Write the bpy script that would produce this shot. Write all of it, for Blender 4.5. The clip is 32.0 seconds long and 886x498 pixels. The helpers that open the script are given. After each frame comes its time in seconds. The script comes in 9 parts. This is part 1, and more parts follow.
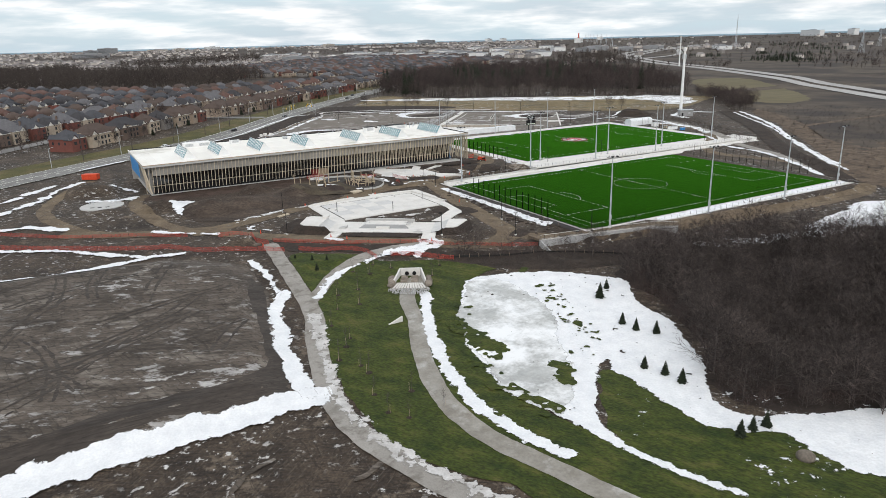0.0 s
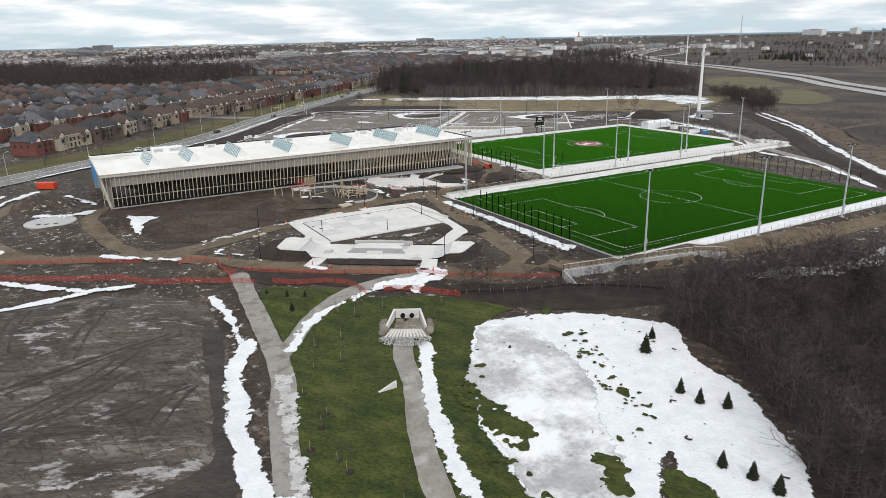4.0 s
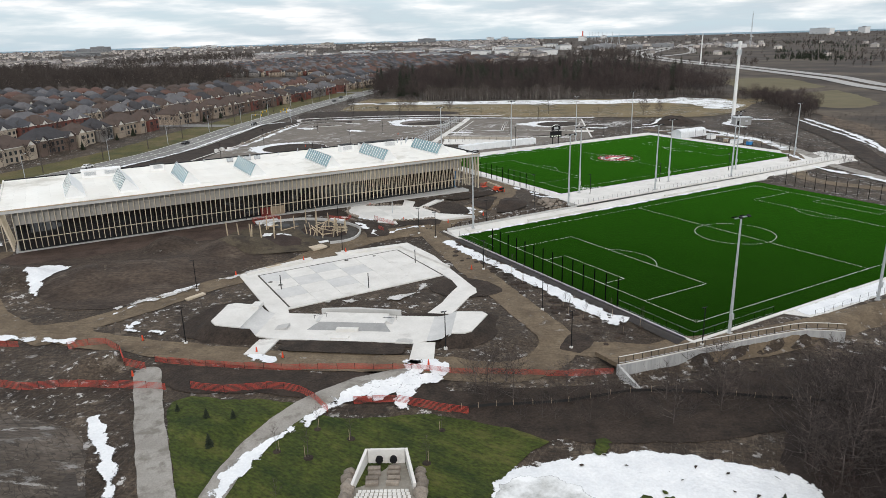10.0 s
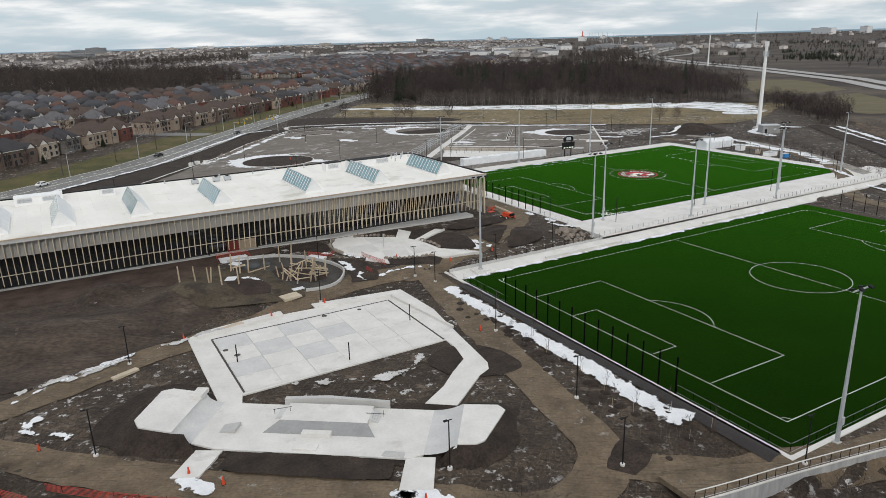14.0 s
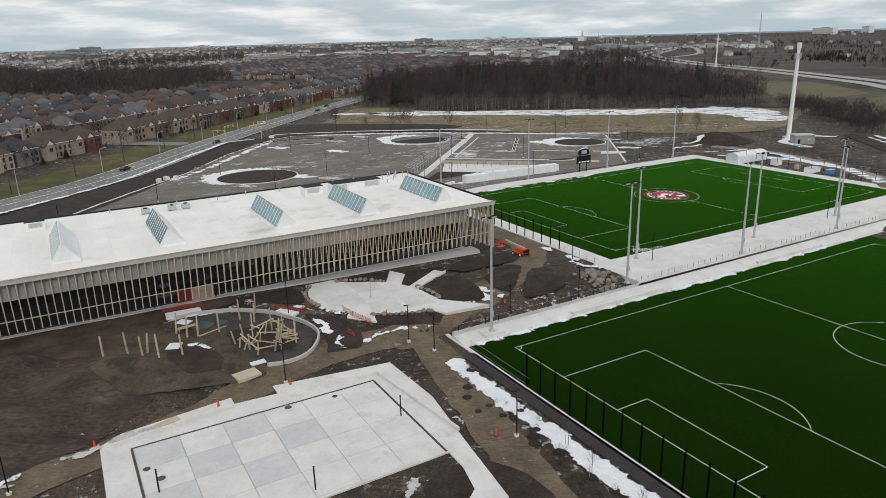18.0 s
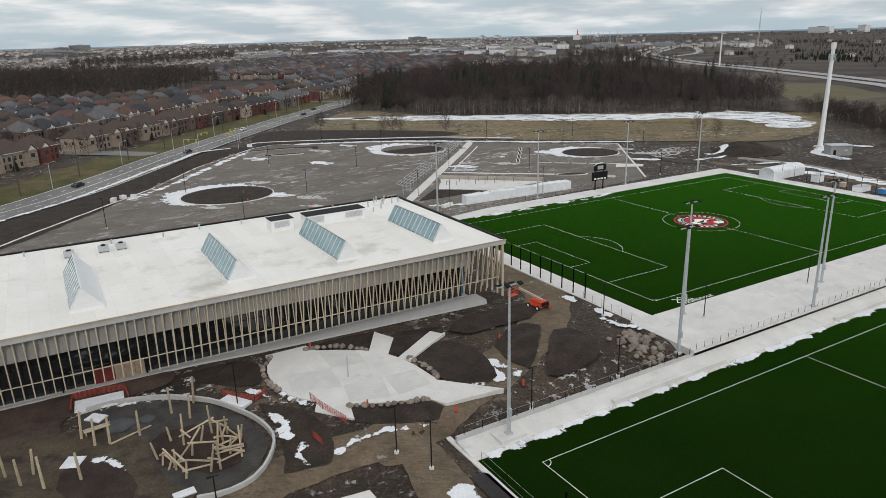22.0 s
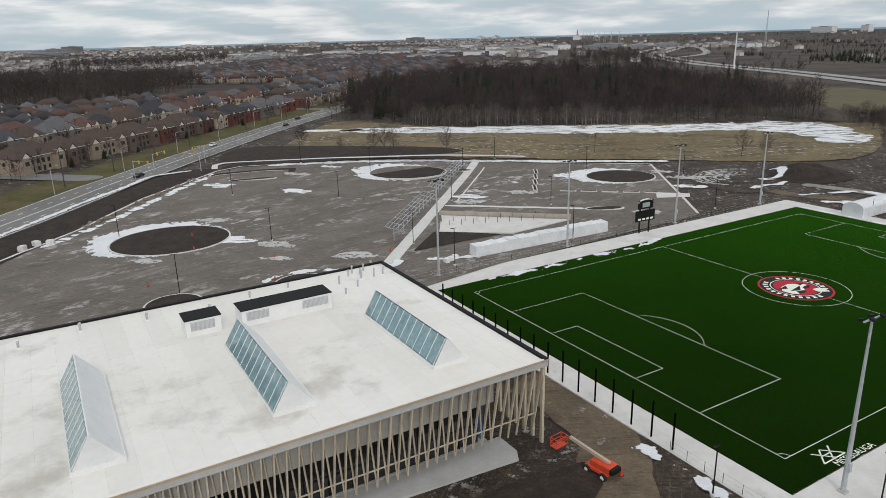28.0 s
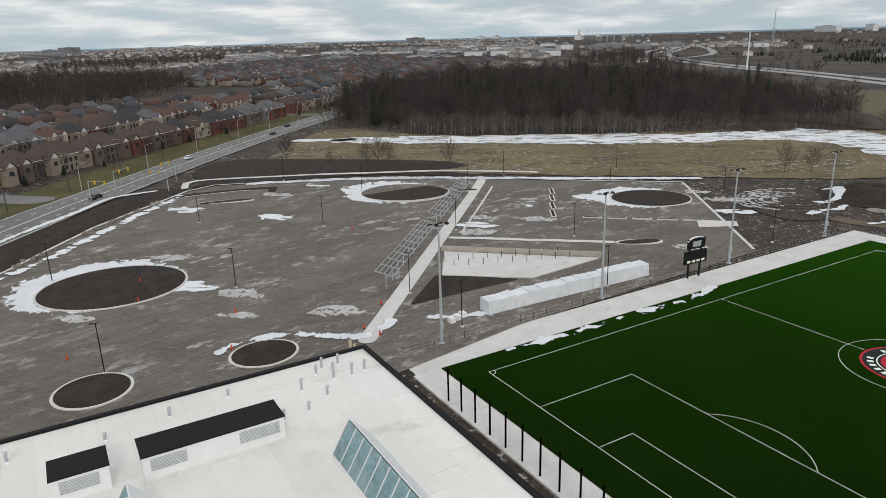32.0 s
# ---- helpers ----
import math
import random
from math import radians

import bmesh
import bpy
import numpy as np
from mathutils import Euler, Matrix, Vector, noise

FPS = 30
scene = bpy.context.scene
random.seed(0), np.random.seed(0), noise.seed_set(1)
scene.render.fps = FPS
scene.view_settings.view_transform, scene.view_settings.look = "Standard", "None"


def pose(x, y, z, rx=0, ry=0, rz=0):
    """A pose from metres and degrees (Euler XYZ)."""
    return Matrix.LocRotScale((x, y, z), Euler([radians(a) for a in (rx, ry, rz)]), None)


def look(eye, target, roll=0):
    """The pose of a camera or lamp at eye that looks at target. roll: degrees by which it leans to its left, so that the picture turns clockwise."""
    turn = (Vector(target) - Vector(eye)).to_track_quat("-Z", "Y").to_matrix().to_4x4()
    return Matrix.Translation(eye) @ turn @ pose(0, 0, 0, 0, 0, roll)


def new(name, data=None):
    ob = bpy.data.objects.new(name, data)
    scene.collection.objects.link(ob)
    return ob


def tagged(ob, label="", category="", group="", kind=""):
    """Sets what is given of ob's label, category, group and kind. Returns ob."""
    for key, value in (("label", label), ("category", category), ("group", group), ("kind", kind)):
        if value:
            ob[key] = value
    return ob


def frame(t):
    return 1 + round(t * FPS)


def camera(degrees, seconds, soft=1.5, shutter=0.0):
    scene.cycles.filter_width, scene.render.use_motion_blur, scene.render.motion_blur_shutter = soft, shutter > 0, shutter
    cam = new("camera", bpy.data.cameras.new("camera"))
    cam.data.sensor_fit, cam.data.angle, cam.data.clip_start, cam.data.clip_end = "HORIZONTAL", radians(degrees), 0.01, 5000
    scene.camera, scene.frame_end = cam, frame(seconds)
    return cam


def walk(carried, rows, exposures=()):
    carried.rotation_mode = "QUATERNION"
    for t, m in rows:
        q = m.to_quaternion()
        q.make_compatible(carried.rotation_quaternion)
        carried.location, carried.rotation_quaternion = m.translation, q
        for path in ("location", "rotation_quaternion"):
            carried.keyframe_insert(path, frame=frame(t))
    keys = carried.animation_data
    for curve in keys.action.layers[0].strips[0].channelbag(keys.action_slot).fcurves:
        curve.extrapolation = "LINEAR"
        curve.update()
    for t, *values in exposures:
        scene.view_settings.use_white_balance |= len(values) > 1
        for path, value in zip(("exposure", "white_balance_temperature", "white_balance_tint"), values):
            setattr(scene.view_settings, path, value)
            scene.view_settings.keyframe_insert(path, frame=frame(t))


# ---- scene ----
cam = camera(65.65, 32.0, soft=0.7)
walk(cam, [
    (0, look((-128.58, -141.85, 50.82), (-81.63, -58.55, 21.55), -1.51)),
    (1.5, look((-123.26, -131.61, 49.64), (-76.24, -48.39, 20.24), -1.36)),
    (3, look((-117.93, -121.11, 49.22), (-70.79, -37.97, 19.81), -1.30)),
    (5.5, look((-108.12, -104.05, 47.98), (-60.98, -20.98, 18.48), -1.30)),
    (8, look((-97.36, -86.46, 47.22), (-50.53, -3.16, 17.74), -1.48)),
    (9, look((-93.51, -79.47, 47.12), (-46.66, 3.84, 17.70), -1.48)),
    (11, look((-85.88, -65.71, 47.11), (-38.99, 17.59, 17.75), -1.54)),
    (13, look((-78.28, -51.99, 47.21), (-31.27, 31.25, 17.86), -1.59)),
    (14.5, look((-72.54, -41.62, 47.34), (-25.55, 41.64, 18.01), -1.59)),
    (16.5, look((-64.87, -27.76, 47.53), (-17.83, 55.46, 18.19), -1.55)),
    (17.5, look((-61.08, -20.94, 47.60), (-13.94, 62.22, 18.22), -1.53)),
    (19, look((-55.45, -10.79, 47.67), (-8.08, 72.20, 18.20), -1.50)),
    (20.5, look((-49.88, -0.58, 47.72), (-2.20, 82.21, 18.15), -1.48)),
    (22, look((-44.19, 9.77, 47.82), (3.70, 92.40, 18.19), -1.44)),
    (23, look((-40.38, 16.66, 47.87), (7.55, 99.26, 18.20), -1.44)),
    (24, look((-36.50, 23.60, 47.91), (11.50, 106.16, 18.26), -1.45)),
    (25.5, look((-30.63, 34.07, 47.95), (17.43, 116.61, 18.32), -1.49)),
    (28, look((-20.60, 51.45, 47.98), (27.50, 133.98, 18.41), -1.54)),
    (29, look((-16.64, 58.48, 47.98), (31.44, 141.03, 18.42), -1.57)),
    (30, look((-12.71, 65.51, 47.96), (35.32, 148.08, 18.39), -1.60)),
    (31, look((-8.65, 72.51, 47.98), (39.40, 155.08, 18.43), -1.63)),
    (32, look((-4.59, 79.52, 48.01), (43.44, 162.10, 18.46), -1.65)),
], exposures=((0.0, 0.14), (12.0, 0.08), (13.0, -0.06), (14.0, -0.12), (17.0, -0.2), (32.0, -0.28)))

# ---------------------------------------------------------------- world and sun
SUN_EL, SUN_AZ = radians(32), radians(200)
world = bpy.data.worlds.new("overcast_sky")
scene.world = world
world.use_nodes = True
wn, wl = world.node_tree.nodes, world.node_tree.links
wn.clear()
w_out = wn.new("ShaderNodeOutputWorld")
w_bg = wn.new("ShaderNodeBackground")
w_sky = wn.new("ShaderNodeTexSky")
w_sky.sky_type, w_sky.sun_disc = "NISHITA", False
w_sky.sun_elevation, w_sky.sun_rotation = SUN_EL, SUN_AZ
w_co = wn.new("ShaderNodeTexCoord")
w_map = wn.new("ShaderNodeMapping")
w_map.inputs["Scale"].default_value = (2.0, 2.0, 13.0)
w_n1 = wn.new("ShaderNodeTexNoise")
w_n1.inputs["Scale"].default_value, w_n1.inputs["Detail"].default_value, w_n1.inputs["Roughness"].default_value = 2.2, 10, 0.6
w_r1 = wn.new("ShaderNodeValToRGB")
w_r1.color_ramp.elements[0].position, w_r1.color_ramp.elements[1].position = 0.36, 0.6
w_n2 = wn.new("ShaderNodeTexNoise")
w_n2.inputs["Scale"].default_value, w_n2.inputs["Detail"].default_value = 4.4, 10
w_r2 = wn.new("ShaderNodeValToRGB")
w_r2.color_ramp.elements[0].position, w_r2.color_ramp.elements[1].position = 0.4, 0.64
w_r2.color_ramp.elements[0].color = (5.6, 6.3, 6.9, 1)
w_r2.color_ramp.elements[1].color = (10.0, 10.1, 10.1, 1)
w_mix = wn.new("ShaderNodeMixRGB")
w_sky2 = wn.new("ShaderNodeMixRGB")
w_sky2.blend_type, w_sky2.inputs[0].default_value = "MIX", 0.78
w_sky2.inputs[2].default_value = (5.8, 7.3, 8.4, 1)
# an overcast sky is brighter and warmer overhead than along the horizon
w_sep = wn.new("ShaderNodeSeparateXYZ")
w_up = wn.new("ShaderNodeValToRGB")
w_up.color_ramp.elements[0].position, w_up.color_ramp.elements[1].position = 0.12, 0.7
w_up.color_ramp.elements[0].color = (1.0, 1.0, 1.0, 1)
w_up.color_ramp.elements[1].color = (1.47, 1.35, 1.29, 1)
w_dome = wn.new("ShaderNodeMixRGB")
w_dome.blend_type, w_dome.inputs[0].default_value = "MULTIPLY", 1.0
wl.new(w_co.outputs["Generated"], w_map.inputs["Vector"])
wl.new(w_map.outputs[0], w_n1.inputs["Vector"])
wl.new(w_map.outputs[0], w_n2.inputs["Vector"])
wl.new(w_n1.outputs["Fac"], w_r1.inputs[0])
wl.new(w_n2.outputs["Fac"], w_r2.inputs[0])
wl.new(w_sky.outputs[0], w_sky2.inputs[1])
wl.new(w_r1.outputs[0], w_mix.inputs[0])
wl.new(w_sky2.outputs[0], w_mix.inputs[1])
wl.new(w_r2.outputs[0], w_mix.inputs[2])
wl.new(w_co.outputs["Generated"], w_sep.inputs[0])
wl.new(w_sep.outputs["Z"], w_up.inputs[0])
wl.new(w_mix.outputs[0], w_dome.inputs[1])
wl.new(w_up.outputs[0], w_dome.inputs[2])
wl.new(w_dome.outputs[0], w_bg.inputs["Color"])
w_bg.inputs["Strength"].default_value = 0.1
wl.new(w_bg.outputs[0], w_out.inputs[0])
sun = new("sun", bpy.data.lights.new("sun", "SUN"))
sun.data.energy, sun.data.angle, sun.data.color = 1.2, radians(14), (1.0, 0.95, 0.88)
sun.matrix_world = look((0, 0, 300), (-math.sin(SUN_AZ) * 300 * math.cos(SUN_EL), -math.cos(SUN_AZ) * 300 * math.cos(SUN_EL), 300 - 300 * math.sin(SUN_EL)))


# ---------------------------------------------------------------- materials
def material(name, base, rough=0.8, metal=0.0, second=None, scale=0.3, detail_scale=6.0, spread=0.12, bump=0.0, bump_scale=20.0,
             stain=None, stain_scale=0.08, stain_cut=(0.5, 0.62), stretch=(1, 1, 1), island=0.0, spec=0.3, space="Object", obj_random=0.0,
             turn=0.0, ruts=None, frost=None):
    """Two scales of colour change, a stain layer with its own shape, fine relief."""
    m = bpy.data.materials.new(name)
    m.use_nodes = True
    n, l = m.node_tree.nodes, m.node_tree.links
    b = n["Principled BSDF"]
    b.inputs["Roughness"].default_value, b.inputs["Metallic"].default_value = rough, metal
    b.inputs["Specular IOR Level"].default_value = spec
    co = n.new("ShaderNodeNewGeometry") if space == "World" else n.new("ShaderNodeTexCoord")
    vec = co.outputs["Position"] if space == "World" else co.outputs["Object"]
    mp = n.new("ShaderNodeMapping")
    mp.inputs["Scale"].default_value = stretch
    rot = n.new("ShaderNodeMapping")
    rot.inputs["Rotation"].default_value = (0, 0, radians(turn))
    l.new(vec, rot.inputs["Vector"])
    l.new(rot.outputs[0], mp.inputs["Vector"])
    big = n.new("ShaderNodeTexNoise")
    big.inputs["Scale"].default_value, big.inputs["Detail"].default_value, big.inputs["Roughness"].default_value = scale, 8, 0.62
    l.new(mp.outputs[0], big.inputs["Vector"])
    ramp = n.new("ShaderNodeValToRGB")
    ramp.color_ramp.elements[0].position, ramp.color_ramp.elements[1].position = 0.33, 0.67
    ramp.color_ramp.elements[0].color = (*base, 1)
    ramp.color_ramp.elements[1].color = (*(second or [c * (1 + spread) for c in base]), 1)
    l.new(big.outputs["Fac"], ramp.inputs[0])
    col = ramp.outputs[0]
    fine = n.new("ShaderNodeTexNoise")
    fine.inputs["Scale"].default_value, fine.inputs["Detail"].default_value = detail_scale, 5
    l.new(mp.outputs[0], fine.inputs["Vector"])
    rf = n.new("ShaderNodeMapRange")
    rf.inputs["From Min"].default_value, rf.inputs["From Max"].default_value = 0.25, 0.75
    rf.inputs["To Min"].default_value, rf.inputs["To Max"].default_value = 1 - spread, 1 + spread
    l.new(fine.outputs["Fac"], rf.inputs["Value"])
    mul = n.new("ShaderNodeMixRGB")
    mul.blend_type, mul.inputs[0].default_value = "MULTIPLY", 1.0
    l.new(col, mul.inputs[1])
    l.new(rf.outputs[0], mul.inputs[2])
    col = mul.outputs[0]
    if stain:
        st = n.new("ShaderNodeTexNoise")
        st.inputs["Scale"].default_value, st.inputs["Detail"].default_value, st.inputs["Roughness"].default_value = stain_scale, 9, 0.66
        l.new(mp.outputs[0], st.inputs["Vector"])
        sr = n.new("ShaderNodeMapRange")
        sr.inputs["From Min"].default_value, sr.inputs["From Max"].default_value = stain_cut
        l.new(st.outputs["Fac"], sr.inputs["Value"])
        sm = n.new("ShaderNodeMixRGB")
        l.new(sr.outputs[0], sm.inputs[0])
        l.new(col, sm.inputs[1])
        sm.inputs[2].default_value = (*stain, 1)
        col = sm.outputs[0]
    for r_col, r_stretch, r_width, r_amount, *r_turn in ([ruts] if isinstance(ruts, tuple) else ruts or []):
        # thin winding wheel ruts: bands where a drawn-out noise crosses its middle
        rm = n.new("ShaderNodeMapping")
        rm.inputs["Scale"].default_value = (*r_stretch, 1)
        if r_turn:
            r2 = n.new("ShaderNodeMapping")
            r2.inputs["Rotation"].default_value = (0, 0, radians(r_turn[0]))
            l.new(vec, r2.inputs["Vector"])
            l.new(r2.outputs[0], rm.inputs["Vector"])
        else:
            l.new(rot.outputs[0], rm.inputs["Vector"])
        rn = n.new("ShaderNodeTexNoise")
        rn.inputs["Scale"].default_value, rn.inputs["Detail"].default_value, rn.inputs["Roughness"].default_value = 1.0, 3, 0.5
        l.new(rm.outputs[0], rn.inputs["Vector"])
        ra = n.new("ShaderNodeMath")
        ra.operation = "PINGPONG"
        ra.inputs[1].default_value = 0.06
        l.new(rn.outputs["Fac"], ra.inputs[0])
        rr = n.new("ShaderNodeMapRange")
        rr.inputs["From Min"].default_value, rr.inputs["From Max"].default_value = r_width, 0.0
        rr.inputs["To Max"].default_value = r_amount
        l.new(ra.outputs[0], rr.inputs["Value"])
        rx = n.new("ShaderNodeMixRGB")
        l.new(rr.outputs[0], rx.inputs[0])
        l.new(col, rx.inputs[1])
        rx.inputs[2].default_value = (*r_col, 1)
        col = rx.outputs[0]
    if frost:
        # ragged scraps of frost, thick in some places and missing in others
        f_col, f_scale, f_cut, f_wide = frost
        fs = []
        for sc, cut in ((f_scale, f_cut), (f_wide, (0.42, 0.62))):
            fn = n.new("ShaderNodeTexNoise")
            fn.inputs["Scale"].default_value, fn.inputs["Detail"].default_value, fn.inputs["Roughness"].default_value = sc, 10, 0.7
            l.new(mp.outputs[0], fn.inputs["Vector"])
            fr = n.new("ShaderNodeMapRange")
            fr.inputs["From Min"].default_value, fr.inputs["From Max"].default_value = cut
            l.new(fn.outputs["Fac"], fr.inputs["Value"])
            fs.append(fr.outputs[0])
        fm = n.new("ShaderNodeMath")
        fm.operation = "MULTIPLY"
        l.new(fs[0], fm.inputs[0])
        l.new(fs[1], fm.inputs[1])
        fx = n.new("ShaderNodeMixRGB")
        l.new(fm.outputs[0], fx.inputs[0])
        l.new(col, fx.inputs[1])
        fx.inputs[2].default_value = (*f_col, 1)
        col = fx.outputs[0]
    if island or obj_random:
        gi = n.new("ShaderNodeNewGeometry").outputs["Random Per Island"] if island else n.new("ShaderNodeObjectInfo").outputs["Random"]
        k = island or obj_random
        ri = n.new("ShaderNodeMapRange")
        ri.inputs["To Min"].default_value, ri.inputs["To Max"].default_value = 1 - k, 1 + k
        l.new(gi, ri.inputs["Value"])
        mi = n.new("ShaderNodeMixRGB")
        mi.blend_type, mi.inputs[0].default_value = "MULTIPLY", 1.0
        l.new(col, mi.inputs[1])
        l.new(ri.outputs[0], mi.inputs[2])
        col = mi.outputs[0]
    l.new(col, b.inputs["Base Color"])
    if bump:
        bn = n.new("ShaderNodeTexNoise")
        bn.inputs["Scale"].default_value, bn.inputs["Detail"].default_value = bump_scale, 6
        l.new(mp.outputs[0], bn.inputs["Vector"])
        bp = n.new("ShaderNodeBump")
        bp.inputs["Strength"].default_value, bp.inputs["Distance"].default_value = 0.9, bump
        l.new(bn.outputs["Fac"], bp.inputs["Height"])
        l.new(bp.outputs[0], b.inputs["Normal"])
    return m


def plain_glass(name, tint, rough=0.05):
    m = material(name, tint, rough=rough, spec=0.9, scale=0.6, detail_scale=2, spread=0.25)
    return m


MAT = {}
MAT["mud"] = material("wet_mud", (0.0198, 0.0136, 0.00948), 0.8, second=(0.0702, 0.051, 0.03555), scale=0.12, detail_scale=2.4, spread=0.6, bump=0.3, bump_scale=1.3, stain=(0.135, 0.1062, 0.079), stain_scale=0.22, stain_cut=(0.57, 0.66), space="World", turn=35, ruts=[((0.0135, 0.00935, 0.00632), (0.05, 0.6), 0.013, 0.85), ((0.117, 0.0918, 0.06952), (0.04, 0.5), 0.009, 0.5, -40), ((0.0126, 0.0085, 0.00632), (0.06, 0.7), 0.01, 0.7, 95)], frost=((0.55, 0.54, 0.53), 0.6, (0.57, 0.62), 0.05))
MAT["soil"] = material("dark_topsoil", (0.0176, 0.01333, 0.0105), 0.95, second=(0.04576, 0.03268, 0.0252), scale=0.35, detail_scale=3, spread=0.45, bump=0.18, bump_scale=2.5, space="World")
MAT["frozen"] = material("frozen_mud_with_ruts", (0.03846, 0.02981, 0.02297), 0.8, second=(0.1092, 0.0886, 0.07197), scale=0.16, detail_scale=2.0, spread=0.4, bump=0.35, bump_scale=1.2, stain=(0.1748, 0.1516, 0.1287), stain_scale=0.25, stain_cut=(0.54, 0.66), stretch=(0.5, 1.0, 1), space="World", turn=24, ruts=[((0.02098, 0.01573, 0.01148), (0.03, 0.2), 0.01, 0.8), ((0.01748, 0.01325, 0.009187), (0.025, 0.3), 0.009, 0.7, 75)], frost=((0.42, 0.41, 0.4), 0.4, (0.55, 0.6), 0.07))
MAT["dirt_road"] = material("gravel_haul_road", (0.1064, 0.07896, 0.05194), 0.9, second=(0.1702, 0.1302, 0.08756), scale=0.2, detail_scale=2.5, spread=0.22, bump=0.08, bump_scale=6, stain=(0.0681, 0.05047, 0.03413), stain_scale=0.25, stain_cut=(0.5, 0.7), space="World", turn=30, ruts=((0.04256, 0.03175, 0.02226), (0.06, 0.6), 0.012, 0.5), frost=((0.42, 0.4, 0.38), 0.5, (0.6, 0.68), 0.05))
MAT["gravel"] = material("limestone_screening_path", (0.2349, 0.2193, 0.1997), 0.9, second=(0.3132, 0.2967, 0.272), scale=0.25, detail_scale=5, spread=0.15, bump=0.05, bump_scale=14, stain=(0.174, 0.1591, 0.1403), stain_scale=0.4, space="World")
MAT["swale"] = material("silty_channel_bed", (0.17, 0.1512, 0.123), 0.4, second=(0.2805, 0.2646, 0.2337), scale=0.3, detail_scale=2, spread=0.15, bump=0.04, bump_scale=5, stain=(0.391, 0.3822, 0.3608), stain_scale=0.2, stain_cut=(0.55, 0.7), space="World")
MAT["lawn"] = material("winter_lawn", (0.017, 0.03, 0.0035), 0.9, second=(0.054, 0.066, 0.009), scale=0.3, detail_scale=2.6, spread=0.65, bump=0.2, bump_scale=3, stain=(0.088, 0.08, 0.024), stain_scale=0.3, stain_cut=(0.56, 0.76), space="World", turn=60, stretch=(0.6, 1.2, 1))
MAT["verge"] = material("road_verge_grass", (0.0405, 0.04392, 0.011), 0.9, second=(0.0945, 0.08052, 0.0242), scale=0.1, detail_scale=1.5, spread=0.35, bump=0.1, bump_scale=4, stain=(0.1148, 0.0854, 0.0385), stain_scale=0.06, space="World")
MAT["meadow"] = material("dry_meadow_grass", (0.12, 0.09, 0.045), 0.95, second=(0.2, 0.155, 0.085), scale=0.07, detail_scale=1.5, spread=0.35, bump=0.2, bump_scale=2, stain=(0.085, 0.07, 0.04), stain_scale=0.12, stretch=(0.5, 1, 1), space="World", turn=25, frost=((0.62, 0.62, 0.62), 0.8, (0.57, 0.61), 0.03))
MAT["farland"] = material("bare_winter_land", (0.05, 0.039, 0.03), 0.95, second=(0.098, 0.078, 0.058), scale=0.008, detail_scale=0.12, spread=0.4, stain=(0.036, 0.028, 0.025), stain_scale=0.015, stain_cut=(0.46, 0.56), space="World")
MAT["snow"] = material("old_snow", (0.64, 0.655, 0.68), 0.6, second=(0.76, 0.77, 0.785), scale=0.35, detail_scale=3, spread=0.07, bump=0.2, bump_scale=1.6, spec=0.4, space="World")
MAT["ice"] = material("grey_pond_ice", (0.31, 0.315, 0.305), 0.3, second=(0.46, 0.465, 0.455), scale=0.25, detail_scale=1.6, spread=0.14, bump=0.02, bump_scale=2, stain=(0.76, 0.77, 0.78), stain_scale=0.1, stain_cut=(0.45, 0.6), spec=0.4, space="World")
MAT["slush"] = material("thin_dirty_snow", (0.36, 0.345, 0.33), 0.7, second=(0.56, 0.55, 0.54), scale=0.35, detail_scale=3, spread=0.15, bump=0.05, bump_scale=4, space="World")
MAT["concrete"] = material("new_concrete", (0.56, 0.545, 0.52), 0.75, second=(0.66, 0.645, 0.62), scale=0.25, detail_scale=3, spread=0.05, bump=0.008, bump_scale=30, stain=(0.45, 0.43, 0.41), stain_scale=0.3, stain_cut=(0.58, 0.75), space="World")
MAT["concrete_grey"] = material("grey_concrete_panel", (0.4, 0.395, 0.385), 0.75, second=(0.47, 0.465, 0.455), scale=0.3, detail_scale=3, spread=0.06, bump=0.008, bump_scale=30, space="World")
MAT["concrete_mid"] = material("slightly_grey_concrete", (0.47, 0.468, 0.465), 0.75, second=(0.56, 0.555, 0.545), scale=0.3, detail_scale=3, spread=0.06, bump=0.008, bump_scale=30, space="World")
MAT["concrete_wall"] = material("streaked_concrete_wall", (0.33, 0.335, 0.34), 0.8, second=(0.42, 0.42, 0.42), scale=0.7, detail_scale=2, spread=0.18, stretch=(1, 1, 0.15), space="World")
MAT["asphalt"] = material("frosty_asphalt", (0.11, 0.093, 0.077), 0.8, second=(0.165, 0.144, 0.123), scale=0.08, detail_scale=1.6, spread=0.2, bump=0.03, bump_scale=8, stain=(0.24, 0.222, 0.204), stain_scale=0.12, stain_cut=(0.57, 0.76), stretch=(0.7, 1.15, 1), space="World", turn=-12, ruts=[((0.07, 0.058, 0.048), (0.016, 0.16), 0.012, 0.5), ((0.23, 0.212, 0.195), (0.02, 0.3), 0.008, 0.35, 48)], frost=((0.5, 0.49, 0.48), 0.28, (0.54, 0.63), 0.022))
MAT["road"] = material("salted_road_asphalt", (0.14, 0.135, 0.13), 0.8, second=(0.2, 0.195, 0.19), scale=0.05, detail_scale=1, spread=0.12, bump=0.01, bump_scale=12, stain=(0.24, 0.235, 0.23), stain_scale=0.06, stain_cut=(0.55, 0.7), space="World")
MAT["turf"] = material("artificial_turf", (0.0048, 0.0145, 0.0018), 0.95, second=(0.0068, 0.019, 0.0026), scale=0.05, detail_scale=2.5, spread=0.18, bump=0.03, bump_scale=9, spec=0.0, space="World")
tb0 = MAT["turf"].node_tree.nodes["Principled BSDF"]
